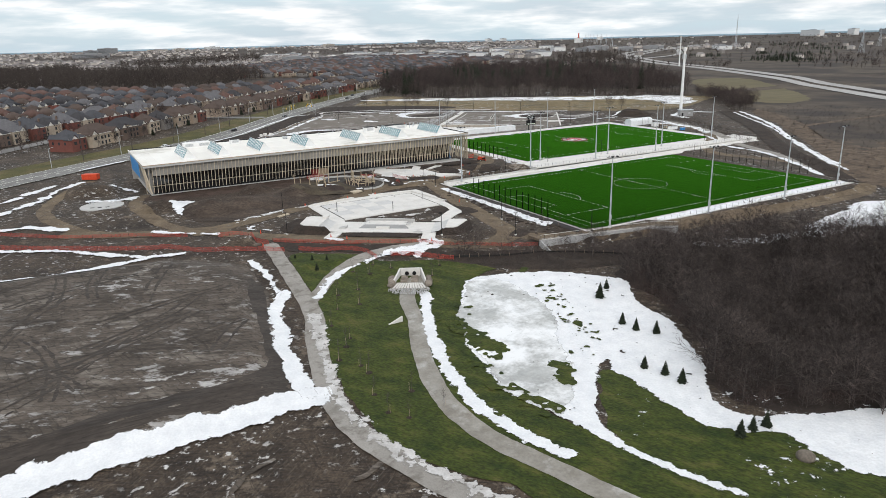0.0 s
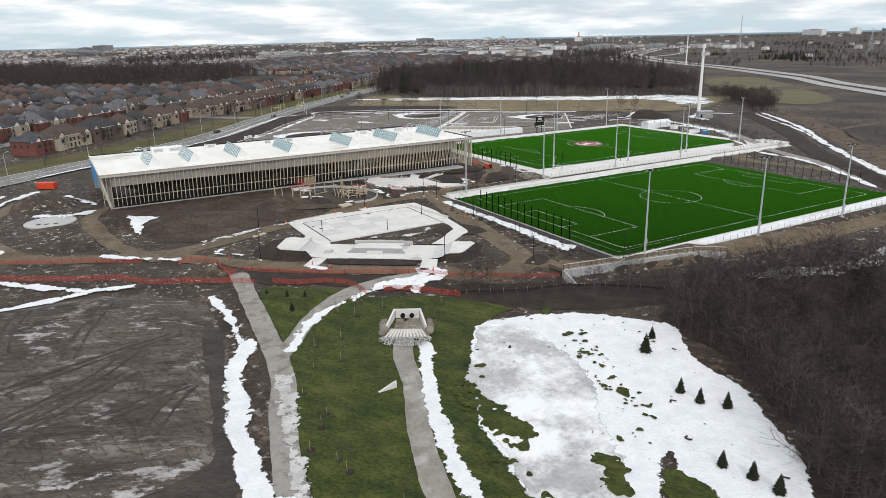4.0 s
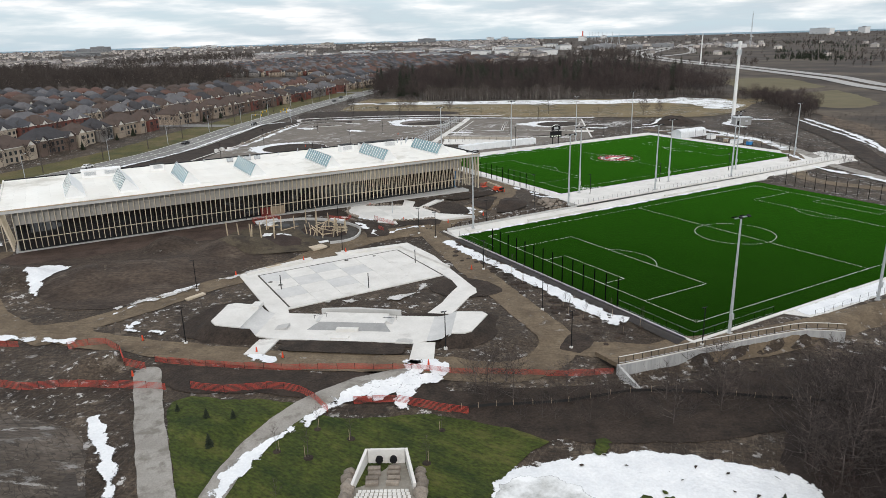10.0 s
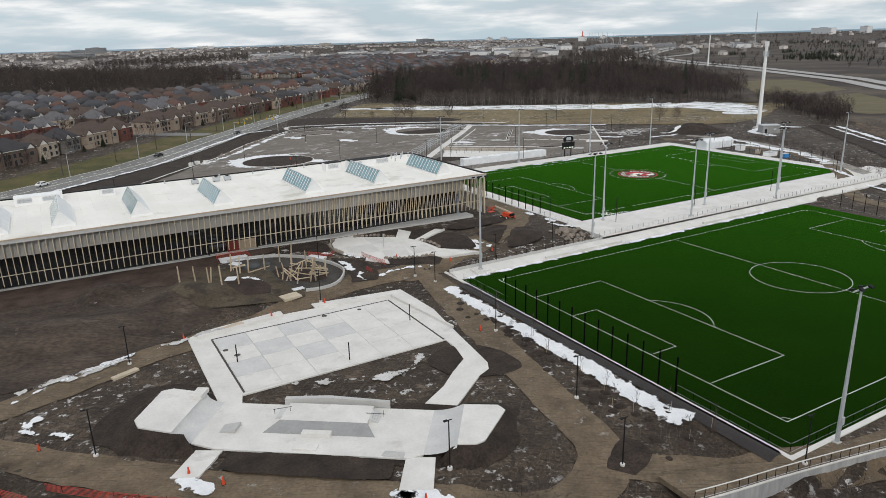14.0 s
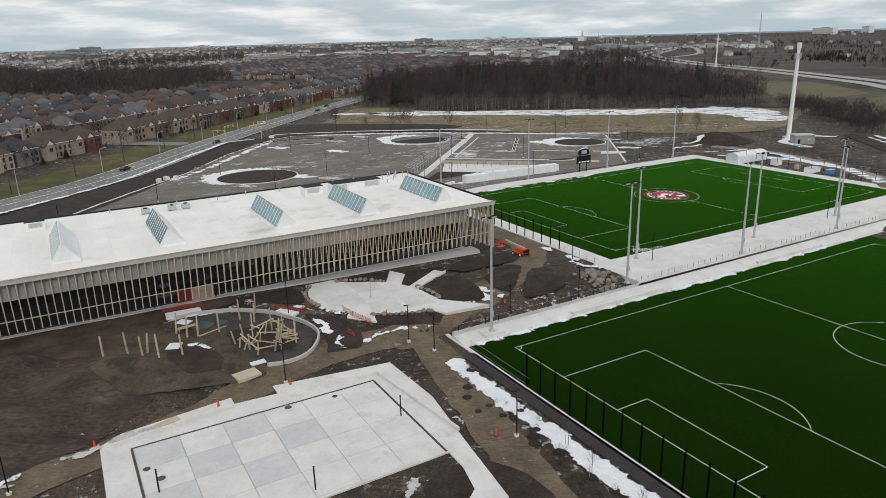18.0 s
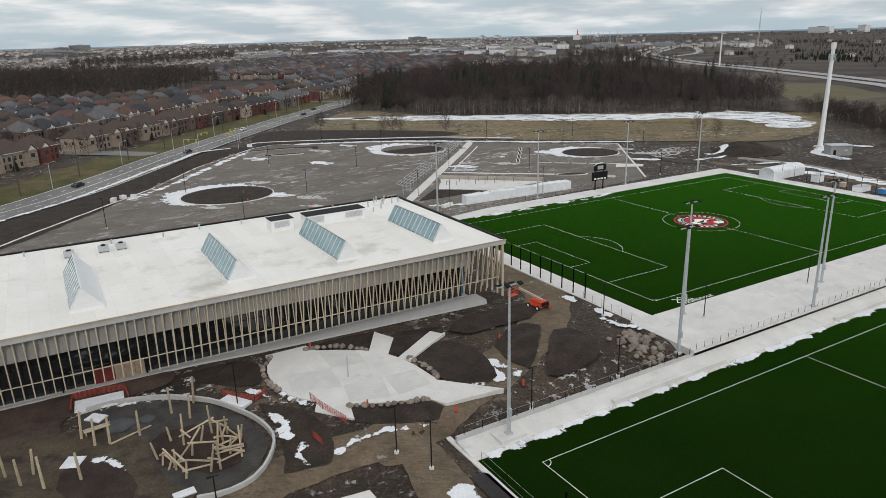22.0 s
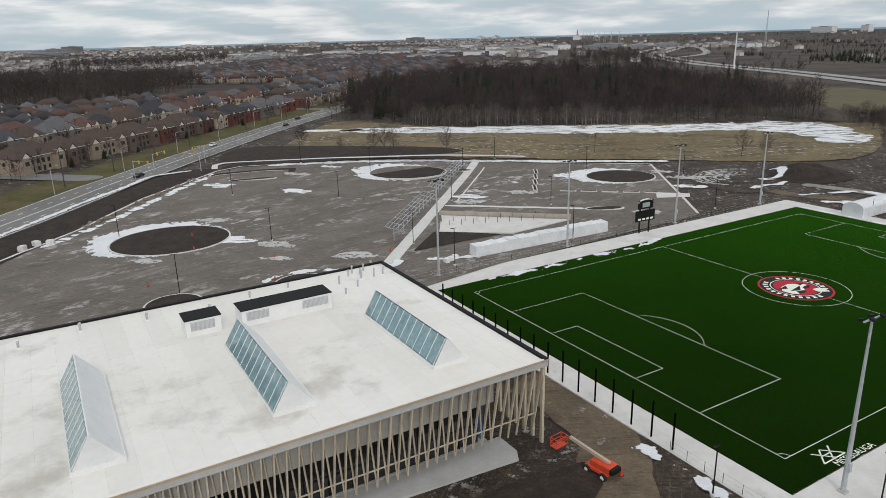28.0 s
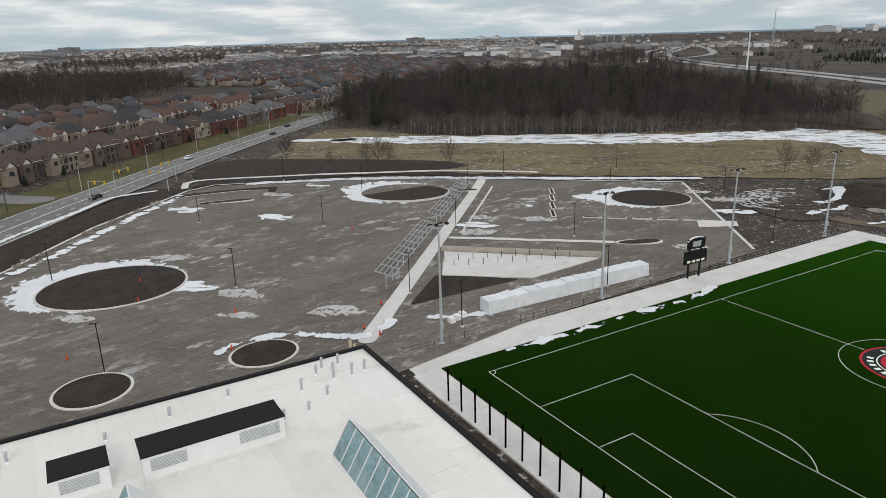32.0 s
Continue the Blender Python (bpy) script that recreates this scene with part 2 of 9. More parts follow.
tb0.inputs["Sheen Weight"].default_value, tb0.inputs["Sheen Roughness"].default_value = 0.46, 0.28
tb0.inputs["Sheen Tint"].default_value = (0.15, 0.68, 0.04, 1)


def thinning(m, reach, cap, fine, long=1.0):
    """Lets snow break into scraps where it lies thin; its depth is stored on the mesh."""
    n, l = m.node_tree.nodes, m.node_tree.links
    at = n.new("ShaderNodeAttribute")
    at.attribute_name = "depth"
    lo = n.new("ShaderNodeMath")
    lo.operation, lo.inputs[1].default_value = "MINIMUM", cap
    l.new(at.outputs["Fac"], lo.inputs[0])
    geo = n.new("ShaderNodeNewGeometry")
    nz = n.new("ShaderNodeTexNoise")
    nz.inputs["Scale"].default_value, nz.inputs["Detail"].default_value, nz.inputs["Roughness"].default_value = fine, 7, 0.62
    mp = n.new("ShaderNodeMapping")
    mp.vector_type = "TEXTURE"
    mp.inputs["Rotation"].default_value, mp.inputs["Scale"].default_value = (0, 0, radians(-36)), (long, 1, 1)
    l.new(geo.outputs["Position"], mp.inputs["Vector"])
    l.new(mp.outputs[0], nz.inputs["Vector"])
    sc = n.new("ShaderNodeMath")
    sc.operation, sc.inputs[1].default_value, sc.inputs[2].default_value = "MULTIPLY_ADD", reach, -0.5 * reach - 0.55
    l.new(nz.outputs["Fac"], sc.inputs[0])
    su = n.new("ShaderNodeMath")
    l.new(lo.outputs[0], su.inputs[0])
    l.new(sc.outputs[0], su.inputs[1])
    sr = n.new("ShaderNodeMapRange")
    sr.inputs["From Min"].default_value, sr.inputs["From Max"].default_value = -0.05, 0.12
    l.new(su.outputs[0], sr.inputs["Value"])
    tr, mx = n.new("ShaderNodeBsdfTransparent"), n.new("ShaderNodeMixShader")
    l.new(sr.outputs[0], mx.inputs[0])
    l.new(tr.outputs[0], mx.inputs[1])
    l.new(n["Principled BSDF"].outputs[0], mx.inputs[2])
    l.new(mx.outputs[0], n["Material Output"].inputs["Surface"])


thinning(MAT["snow"], 2.4, 1.5, 0.8)
MAT["thin_snow"] = material("thin_wind_blown_snow", (0.7, 0.72, 0.74), 0.65, second=(0.8, 0.81, 0.82), scale=0.4, detail_scale=3, spread=0.06, bump=0.06, bump_scale=3, space="World")
thinning(MAT["slush"], 4.5, 0.95, 0.8)
thinning(MAT["thin_snow"], 4.6, 0.85, 0.6, 4.5)
thinning(MAT["ice"], 3.0, 1.6, 0.5)
MAT["line"] = material("white_field_paint", (0.74, 0.77, 0.67), 0.7, space="World")
MAT["roof_white"] = material("white_roof_membrane", (0.72, 0.695, 0.645), 0.55, second=(0.8, 0.785, 0.745), scale=0.06, detail_scale=1.2, spread=0.03, stain=(0.53, 0.505, 0.45), stain_scale=0.055, stain_cut=(0.55, 0.66), bump=0.006, bump_scale=3, space="World", obj_random=0.03)
MAT["timber"] = material("pale_timber_fin", (0.4368, 0.3712, 0.2784), 0.7, second=(0.5824, 0.5049, 0.3915), scale=0.8, detail_scale=4, spread=0.15, stretch=(3, 3, 0.3), obj_random=0.12)
MAT["fascia"] = material("timber_fascia", (0.35, 0.27, 0.19), 0.7, second=(0.45, 0.36, 0.26), scale=0.6, detail_scale=4, spread=0.15)
MAT["soffit"] = material("grey_soffit_panel", (0.2772, 0.2665, 0.2489), 0.7, second=(0.33, 0.3185, 0.2992), scale=0.3, detail_scale=2, spread=0.08)
MAT["dark_glass"] = plain_glass("dark_curtain_glass", (0.012, 0.014, 0.016))
# skylight tint brightened toward blue-green to carry the sky's reflection
MAT["sky_glass"] = plain_glass("blue_green_skylight_glass", (0.16, 0.26, 0.28), 0.03)
MAT["dark_metal"] = material("black_painted_metal", (0.012, 0.012, 0.013), 0.65, spec=0.12)
MAT["black_post"] = material("matt_black_post", (0.004, 0.004, 0.0045), 0.9, spec=0.0)
MAT["galv"] = material("galvanised_steel", (0.42, 0.44, 0.46), 0.5, metal=0.3, second=(0.5, 0.52, 0.54), scale=1.5, detail_scale=6)
MAT["white_paint"] = material("white_painted_steel", (0.75, 0.75, 0.74), 0.5, second=(0.8, 0.8, 0.8), scale=0.6, detail_scale=4, spread=0.04)
MAT["red_paint"] = material("red_orange_paint", (0.55, 0.06, 0.025), 0.5, second=(0.62, 0.08, 0.03), scale=1.5)
MAT["blue_paint"] = material("blue_tarp", (0.03, 0.2, 0.5), 0.5, second=(0.05, 0.26, 0.56), scale=1.2)
MAT["orange_net"] = material("orange_fence_mesh", (0.32, 0.04, 0.03), 0.7, second=(0.44, 0.07, 0.048), scale=0.6, detail_scale=6, spread=0.25)
MAT["bark"] = material("grey_brown_bark", (0.05, 0.041, 0.037), 0.9, second=(0.095, 0.081, 0.074), scale=0.6, detail_scale=5, spread=0.2, island=0.35)
MAT["bark_far"] = material("bare_woodland_bark", (0.04, 0.033, 0.03), 0.95, second=(0.085, 0.071, 0.066), scale=0.03, detail_scale=0.3, spread=0.25, island=0.35, space="World")
MAT["bark_grey"] = material("weathered_grey_bark", (0.0486, 0.03885, 0.0357), 0.9, second=(0.1134, 0.0945, 0.0882), scale=0.5, detail_scale=4, spread=0.25, island=0.4, space="World")
MAT["birch"] = material("pale_birch_bark", (0.2, 0.175, 0.155), 0.9, second=(0.28, 0.255, 0.23), scale=0.6, island=0.25)
MAT["needles"] = material("dark_conifer_needles", (0.012, 0.019, 0.01), 0.9, second=(0.026, 0.034, 0.017), scale=1.0, detail_scale=6, spread=0.3, island=0.4)
MAT["stone"] = material("grey_boulder", (0.1615, 0.136, 0.111), 0.85, second=(0.255, 0.22, 0.185), scale=1.2, detail_scale=6, spread=0.2, bump=0.03, bump_scale=8, obj_random=0.25)
MAT["riprap"] = material("grey_riprap_stone", (0.3, 0.3, 0.3), 0.85, second=(0.42, 0.42, 0.41), scale=1.5, island=0.3)
MAT["wood"] = material("raw_log_wood", (0.3, 0.23, 0.16), 0.8, second=(0.38, 0.3, 0.22), scale=1.5, detail_scale=8, spread=0.15)
MAT["plywood"] = material("plywood_sheet", (0.42, 0.35, 0.26), 0.8, second=(0.5, 0.43, 0.34), scale=0.8, detail_scale=5)
MAT["tarp_white"] = material("white_plastic_sheeting", (0.62, 0.64, 0.66), 0.35, second=(0.75, 0.76, 0.78), scale=0.5, detail_scale=3, spread=0.08, bump=0.08, bump_scale=1.5)
MAT["rubber"] = material("black_rubber", (0.02, 0.02, 0.02), 0.8)
MAT["far_glass"] = plain_glass("dark_window_glass", (0.03, 0.035, 0.04), 0.1)


# ---------------------------------------------------------------- helpers of this scene
def mesh(name, verts, faces, mat, smooth=False):
    me = bpy.data.meshes.new(name)
    me.from_pydata([tuple(v) for v in verts], [], [tuple(f) for f in faces])
    me.materials.append(mat)
    if smooth:
        me.polygons.foreach_set("use_smooth", [True] * len(me.polygons))
    return me


def fast_mesh(name, verts, tris, mat):
    """A mesh straight from arrays of points and triangles."""
    me = bpy.data.meshes.new(name)
    verts, tris = np.asarray(verts, dtype=np.float32), np.asarray(tris, dtype=np.int32)
    me.vertices.add(len(verts))
    me.vertices.foreach_set("co", verts.ravel())
    me.loops.add(tris.size)
    me.loops.foreach_set("vertex_index", tris.ravel())
    me.polygons.add(len(tris))
    me.polygons.foreach_set("loop_start", np.arange(0, tris.size, 3, dtype=np.int32))
    me.materials.append(mat)
    me.update(calc_edges=True)
    return me


def structure(name, me, label, category):
    return tagged(new(name, me), label, category, kind="structure")


def thing(name, label, category, group="", at=None):
    ob = new(name)
    ob.empty_display_size = 0.3
    if at is not None:
        ob.matrix_basis = at
    return tagged(ob, label, category, group)


class B:
    """Collects simple solids into one mesh."""

    def __init__(self):
        self.v, self.f = [], []

    def add(self, verts, faces):
        k = len(self.v)
        self.v += [tuple(p) for p in verts]
        self.f += [tuple(i + k for i in q) for q in faces]
        return self

    def box(self, x0, x1, y0, y1, z0, z1, bevel=0.0):
        if bevel:
            b = bevel
            lo = [(x0, y0, z0), (x1, y0, z0), (x1, y1, z0), (x0, y1, z0)]
            mid = [(x0, y0, z1 - b), (x1, y0, z1 - b), (x1, y1, z1 - b), (x0, y1, z1 - b)]
            top = [(x0 + b, y0 + b, z1), (x1 - b, y0 + b, z1), (x1 - b, y1 - b, z1), (x0 + b, y1 - b, z1)]
            f = [(3, 2, 1, 0), (8, 9, 10, 11)]
            for i in range(4):
                j = (i + 1) % 4
                f += [(i, j, 4 + j, 4 + i), (4 + i, 4 + j, 8 + j, 8 + i)]
            return self.add(lo + mid + top, f)
        return self.add([(x0, y0, z0), (x1, y0, z0), (x1, y1, z0), (x0, y1, z0), (x0, y0, z1), (x1, y0, z1), (x1, y1, z1), (x0, y1, z1)],
                        [(3, 2, 1, 0), (4, 5, 6, 7), (0, 1, 5, 4), (1, 2, 6, 5), (2, 3, 7, 6), (3, 0, 4, 7)])

    def tube(self, p, q, r0, r1=None, n=6, caps=True):
        r1 = r0 if r1 is None else r1
        p, q = Vector(p), Vector(q)
        d = (q - p).normalized()
        a = d.orthogonal().normalized()
        b = d.cross(a)
        ring = lambda c, r: [c + a * (r * math.cos(2 * math.pi * i / n)) + b * (r * math.sin(2 * math.pi * i / n)) for i in range(n)]
        f = [(i, (i + 1) % n, n + (i + 1) % n, n + i) for i in range(n)]
        if caps:
            f += [tuple(range(n - 1, -1, -1)), tuple(range(n, 2 * n))]
        return self.add(ring(p, r0) + ring(q, r1), f)

    def bar(self, p, q, w, h):
        """A square-cut beam from p to q, w wide and h deep."""
        p, q = Vector(p), Vector(q)
        d = (q - p).normalized()
        s = d.cross(Vector((0, 0, 1)))
        s = Vector((1, 0, 0)) if s.length < 1e-3 else s.normalized()
        u = s.cross(d)
        c = [(-1, -1), (1, -1), (1, 1), (-1, 1)]
        vs = [o + s * (w / 2 * i) + u * (h / 2 * j) for o in (p, q) for i, j in c]
        return self.add(vs, [(3, 2, 1, 0), (4, 5, 6, 7)] + [(i, (i + 1) % 4, 4 + (i + 1) % 4, 4 + i) for i in range(4)])

    def prism(self, outline, z0, z1):
        n = len(outline)
        return self.add([(x, y, z0) for x, y in outline] + [(x, y, z1) for x, y in outline],
                        [tuple(range(n - 1, -1, -1)), tuple(range(n, 2 * n))] + [(i, (i + 1) % n, n + (i + 1) % n, n + i) for i in range(n)])

    def me(self, name, mat, smooth=False):
        return mesh(name, self.v, self.f, mat, smooth)


def part(name, body, mat, parent, label="", at=None):
    """One mesh object under a thing or a part. body: a B or a ready mesh."""
    ob = new(name, body.me(name, mat) if isinstance(body, B) else body)
    ob.parent = parent
    if at is not None:
        ob.matrix_basis = at
    if label:
        ob["label"] = label
    return ob


def curve_points(pts, step=2.0, closed=False):
    """A smooth line through a few plan points."""
    p = [Vector((*q, 0)) for q in pts]
    n = len(p)
    out = []
    for i in range(n if closed else n - 1):
        a, b, c, d = (p[(i + k) % n] if closed else p[min(max(i + k, 0), n - 1)] for k in (-1, 0, 1, 2))
        m = max(1, int((c - b).length / step))
        for j in range(m):
            t = j / m
            out.append(0.5 * ((2 * b) + (c - a) * t + (2 * a - 5 * b + 4 * c - d) * t * t + (3 * b - a - 3 * c + d) * t ** 3))
    if not closed:
        out.append(p[-1])
    return [(v.x, v.y) for v in out]


def lattice(ix, iy, seed):
    h = (ix * 374761393 + iy * 668265263 + seed * 974711) & 0x7FFFFFFF
    h = ((h ^ (h >> 13)) * 1274126177) & 0x7FFFFFFF
    return ((h ^ (h >> 16)) & 0xFFFF) / 65535.0


def fractal(x, y, size, octaves=4, seed=0):
    """Value noise from -1 to 1 over arrays of places."""
    x, y = np.asarray(x, float) / size, np.asarray(y, float) / size
    total, amp, norm = np.zeros(np.broadcast(x, y).shape), 1.0, 0.0
    for o in range(octaves):
        ix, iy = np.floor(x).astype(np.int64), np.floor(y).astype(np.int64)
        fx, fy = x - ix, y - iy
        fx, fy = fx * fx * (3 - 2 * fx), fy * fy * (3 - 2 * fy)
        a, b = lattice(ix, iy, seed + o), lattice(ix + 1, iy, seed + o)
        c, d = lattice(ix, iy + 1, seed + o), lattice(ix + 1, iy + 1, seed + o)
        total += amp * ((a * (1 - fx) + b * fx) * (1 - fy) + (c * (1 - fx) + d * fx) * fy)
        norm += amp
        amp *= 0.55
        x, y = x * 2.03 + 7.1, y * 2.03 + 3.7
    return 2 * total / norm - 1


def signed(x, y, poly):
    """Distance to a closed outline, positive inside."""
    x, y = np.asarray(x, float), np.asarray(y, float)
    best, inside = np.full(x.shape, 1e9), np.zeros(x.shape, bool)
    n = len(poly)
    for i in range(n):
        (ax, ay), (bx, by) = poly[i], poly[(i + 1) % n]
        dx, dy = bx - ax, by - ay
        t = np.clip(((x - ax) * dx + (y - ay) * dy) / (dx * dx + dy * dy + 1e-12), 0, 1)
        best = np.minimum(best, np.hypot(x - ax - t * dx, y - ay - t * dy))
        if ay != by:
            inside ^= ((ay > y) != (by > y)) & (x < (bx - ax) * (y - ay) / (by - ay) + ax)
    return np.where(inside, best, -best)


def along(x, y, line):
    """Distance to an open line."""
    best = np.full(np.asarray(x, float).shape, 1e9)
    for (ax, ay), (bx, by) in zip(line, line[1:]):
        dx, dy = bx - ax, by - ay
        t = np.clip(((x - ax) * dx + (y - ay) * dy) / (dx * dx + dy * dy + 1e-12), 0, 1)
        best = np.minimum(best, np.hypot(x - ax - t * dx, y - ay - t * dy))
    return best


# ---------------------------------------------------------------- the lie of the land
PLATEAU = [(-300, -30), (-121, -49), (-103, -45), (-98, -33), (-95, -12), (-93, 2), (-94, 20), (-109, 33), (-144, 37), (-300, 60)]
MOUNDS = [(-102, 88, 8.5, 2.6), (-86, 80, 13, 2.4), (-72, 78, 11, 1.8), (-69.5, 95, 6.5, 2.8), (-57, 85, 10, 2.6), (-119, 128, 12, 3.4), (-117, 92, 7, 0.9), (-78, 72, 9, 0.8), (194, 182, 15, 3.6), (-70, 13, 9, 0.8), (-89, 38, 6, 2.0), (-29, 41, 5, 1.0), (15.5, 88, 6, 0.7), (19.5, 83, 7, 0.9), (-8, 79.5, 5, 0.5)]
BELOW_WALL = [(-23, -5.4), (-16.4, -6.2), (-11.4, -7.0), (0.4, -9.3), (6.5, -10.7), (12.6, -12.4), (17, -16.4), (14, -34), (-12, -30), (-24, -14)]
LAND_Y = [-400, -50, -5, 12, 30, 70, 84, 160, 250, 300, 1000, 2000, 4900]
LAND_Z = [-4.0, -3.2, -1.7, -0.4, 0.0, 0.3, 1.5, 1.5, 2.0, 4.0, 4.0, 8.0, 24.0]


def land(x, y):
    """Height of the ground."""
    x, y = np.asarray(x, float), np.asarray(y, float)
    reach = np.hypot(x, y)
    z = np.interp(np.where(reach > 700, reach, y), LAND_Y, LAND_Z)
    z = np.where(reach > 700, np.interp(reach, LAND_Y, LAND_Z), np.interp(y, LAND_Y, LAND_Z))
    east = np.clip((x - 120) / 60, 0, 1) * np.clip((60 - y) / 60, 0, 1) * (reach < 700)
    z = z * (1 - east) + 0.5 * east
    z = z + 1.9 * np.clip(signed(x, y, PLATEAU) / 7, 0, 1)
    for mx, my, r, h in MOUNDS:
        d = np.hypot(x - mx, (y - my) * 1.25) / r
        z = z + h * np.clip(1 - d * d, 0, None) ** 1.5 * (1 + 0.25 * fractal(x, y, 4, 3, 5))
    rough = np.clip((260 - np.hypot(x + 40, y - 40)) / 60, 0, 1)
    z = z + 0.12 * fractal(x, y, 6, 3, 11) * rough
    # the pitches, courts and the hall stand on made, even ground
    for x0, x1, y0, y1, level in ((-8, 112, -12, 74, -0.06), (33, 170, 78.6, 168, 1.45), (-108, 36, 104, 156, 1.2), (-62, -17, 40, 73, 0.0), (-80, -27, 11, 44, -0.02)):
        k = np.clip(np.minimum(np.minimum(x - x0, x1 - x), np.minimum(y - y0, y1 - y)) / 3 + 1, 0, 1)
        z = z * (1 - k) + level * k
    # the creek bank drops away below the retaining wall
    k = np.clip((signed(x, y, BELOW_WALL) + 1.0) / 1.2, 0, 1)
    return z * (1 - k) + np.minimum(z, -2.3) * k


def ground_z(x, y):
    return float(land(np.array([x]), np.array([y]))[0])


def spaced(lo, hi, fine, far):
    mid = list(np.arange(lo, hi + 0.1, fine))
    out, step = [hi], fine
    while out[-1] < far:
        step *= 1.22
        out.append(min(out[-1] + step, far))
    back, step = [lo], fine
    while back[-1] > -far:
        step *= 1.22
        back.append(max(back[-1] - step, -far))
    return np.array(back[:0:-1] + mid + out[1:])


def draped(name, xs, ys, z, mat):
    """A grid of quads as triangles."""
    gx, gy = np.meshgrid(xs, ys)
    zz = z(gx, gy)
    nx, ny = len(xs), len(ys)
    i = (np.arange(ny - 1)[:, None] * nx + np.arange(nx - 1)[None, :]).ravel()
    tris = np.concatenate([np.stack([i, i + 1, i + nx + 1], 1), np.stack([i, i + nx + 1, i + nx], 1)])
    return fast_mesh(name, np.stack([gx, gy, zz], -1).reshape(-1, 3), tris, mat)


def patch(name, phi, bounds, cell, lift, mat, label, category, kind="structure"):
    """A cover on the ground where phi(x, y) is positive, cut cleanly along its edge."""
    x0, x1, y0, y1 = bounds
    xs, ys = np.arange(x0, x1 + cell, cell), np.arange(y0, y1 + cell, cell)
    gx, gy = np.meshgrid(xs, ys)
    p = phi(gx, gy)
    p = np.where(np.abs(p) < 1e-4, 1e-4, p)
    nx = len(xs)
    verts = [np.stack([gx.ravel(), gy.ravel()], 1)]
    on = p > 0
    q = on[:-1, :-1] & on[:-1, 1:] & on[1:, 1:] & on[1:, :-1]
    some = (on[:-1, :-1] | on[:-1, 1:] | on[1:, 1:] | on[1:, :-1]) & ~q
    jj, ii = np.nonzero(q)
    i = jj * nx + ii
    tris = [np.stack([i, i + 1, i + nx + 1], 1), np.stack([i, i + nx + 1, i + nx], 1)]
    extra, more, cut = [], [], {}
    k = gx.size
    flat = p.ravel()
    for j, i in zip(*np.nonzero(some)):
        ring = [j * nx + i, j * nx + i + 1, (j + 1) * nx + i + 1, (j + 1) * nx + i]
        poly = []
        for a, b in zip(ring, ring[1:] + ring[:1]):
            if flat[a] > 0:
                poly.append(a)
            if (flat[a] > 0) != (flat[b] > 0):
                key = (min(a, b), max(a, b))
                if key not in cut:
                    t = flat[a] / (flat[a] - flat[b])
                    cut[key] = k + len(extra)
                    extra.append((gx.flat[a] + t * (gx.flat[b] - gx.flat[a]), gy.flat[a] + t * (gy.flat[b] - gy.flat[a])))
                poly.append(cut[key])
        for m in range(1, len(poly) - 1):
            more.append((poly[0], poly[m], poly[m + 1]))
    if extra:
        verts.append(np.array(extra))
        tris.append(np.array(more))
    verts, tris = np.concatenate(verts), np.concatenate(tris).astype(np.int64)
    used, inverse = np.unique(tris, return_inverse=True)
    verts, tris = verts[used], inverse.reshape(-1, 3)
    z = land(verts[:, 0], verts[:, 1]) + lift
    me = fast_mesh(name, np.column_stack([verts, z]), tris, mat)
    deep = np.concatenate([p.ravel(), np.zeros(len(extra))])[used]
    me.attributes.new("depth", "FLOAT", "POINT").data.foreach_set("value", deep.astype(np.float32))
    return tagged(new(name, me), label, category, kind=kind)


def within(poly, rag=0.0, size=3.0, seed=0, grow=0.0):
    def phi(x, y):
        d = signed(x, y, poly) + grow
        return d + rag * fractal(x, y, size, 4, seed) if rag else d
    return phi


def ribbon(line, half, rag=0.0, size=3.0, seed=0):
    def phi(x, y):
        d = half - along(x, y, line)
        return d + rag * fractal(x, y, size, 4, seed) if rag else d
    return phi


def box_of(pts, pad=4):
    return min(p[0] for p in pts) - pad, max(p[0] for p in pts) + pad, min(p[1] for p in pts) - pad, max(p[1] for p in pts) + pad


def cover(name, pts, mat, lift, label, category, cell=0.8, rag=0.0, size=3.0, seed=0, closed=True, half=2.0, smooth=True, step=3.0):
    line = curve_points(pts, step, closed) if smooth else pts
    phi = within(line, rag, size, seed) if closed else ribbon(line, half, rag, size, seed)
    return patch(name, phi, box_of(line, 4 if closed else half + 3), cell, lift, mat, label, category)


gxs, gys = spaced(-175, 175, 1.5, 4950), spaced(-130, 215, 1.5, 4950)
structure("ground", draped("ground", gxs, gys, land, MAT["mud"]), "bare muddy ground of a park under construction", "ground")

# dry land, verges and meadow beyond the site
cover("ground_far_land", [(-4900, 700), (-1500, 560), (-400, 330), (0, 520), (210, 520), (330, 240), (250, 110), (180, 40), (150, -40), (900, -600), (4900, -600), (4900, 4900), (-4900, 4900)], MAT["farland"], 0.15, "brown winter land reaching to the horizon", "ground", cell=30, smooth=False)
cover("ground_plateau", PLATEAU[1:9] + [(-230, 45), (-230, -36)], MAT["frozen"], 0.08, "frozen rutted mud with frost on a filled plateau", "ground", cell=1.2, rag=1.0, size=4)
LAWN = [(-81.6, 20), (-75, 16.4), (-69, 13), (-63, 5), (-52, 0), (-44, -8), (-42, -13), (-50, -16), (-60, -32), (-66, -44), (-70, -54), (-71, -68), (-68, -80), (-66, -90), (-62, -101), (-92, -101), (-84, -86), (-88, -78), (-94, -66), (-94, -47), (-92, -32), (-88, -17), (-85, -6)]
cover("lawn", LAWN, MAT["lawn"], 0.12, "green lawn on a rounded embankment", "lawn", cell=0.8, rag=0.7, seed=3)
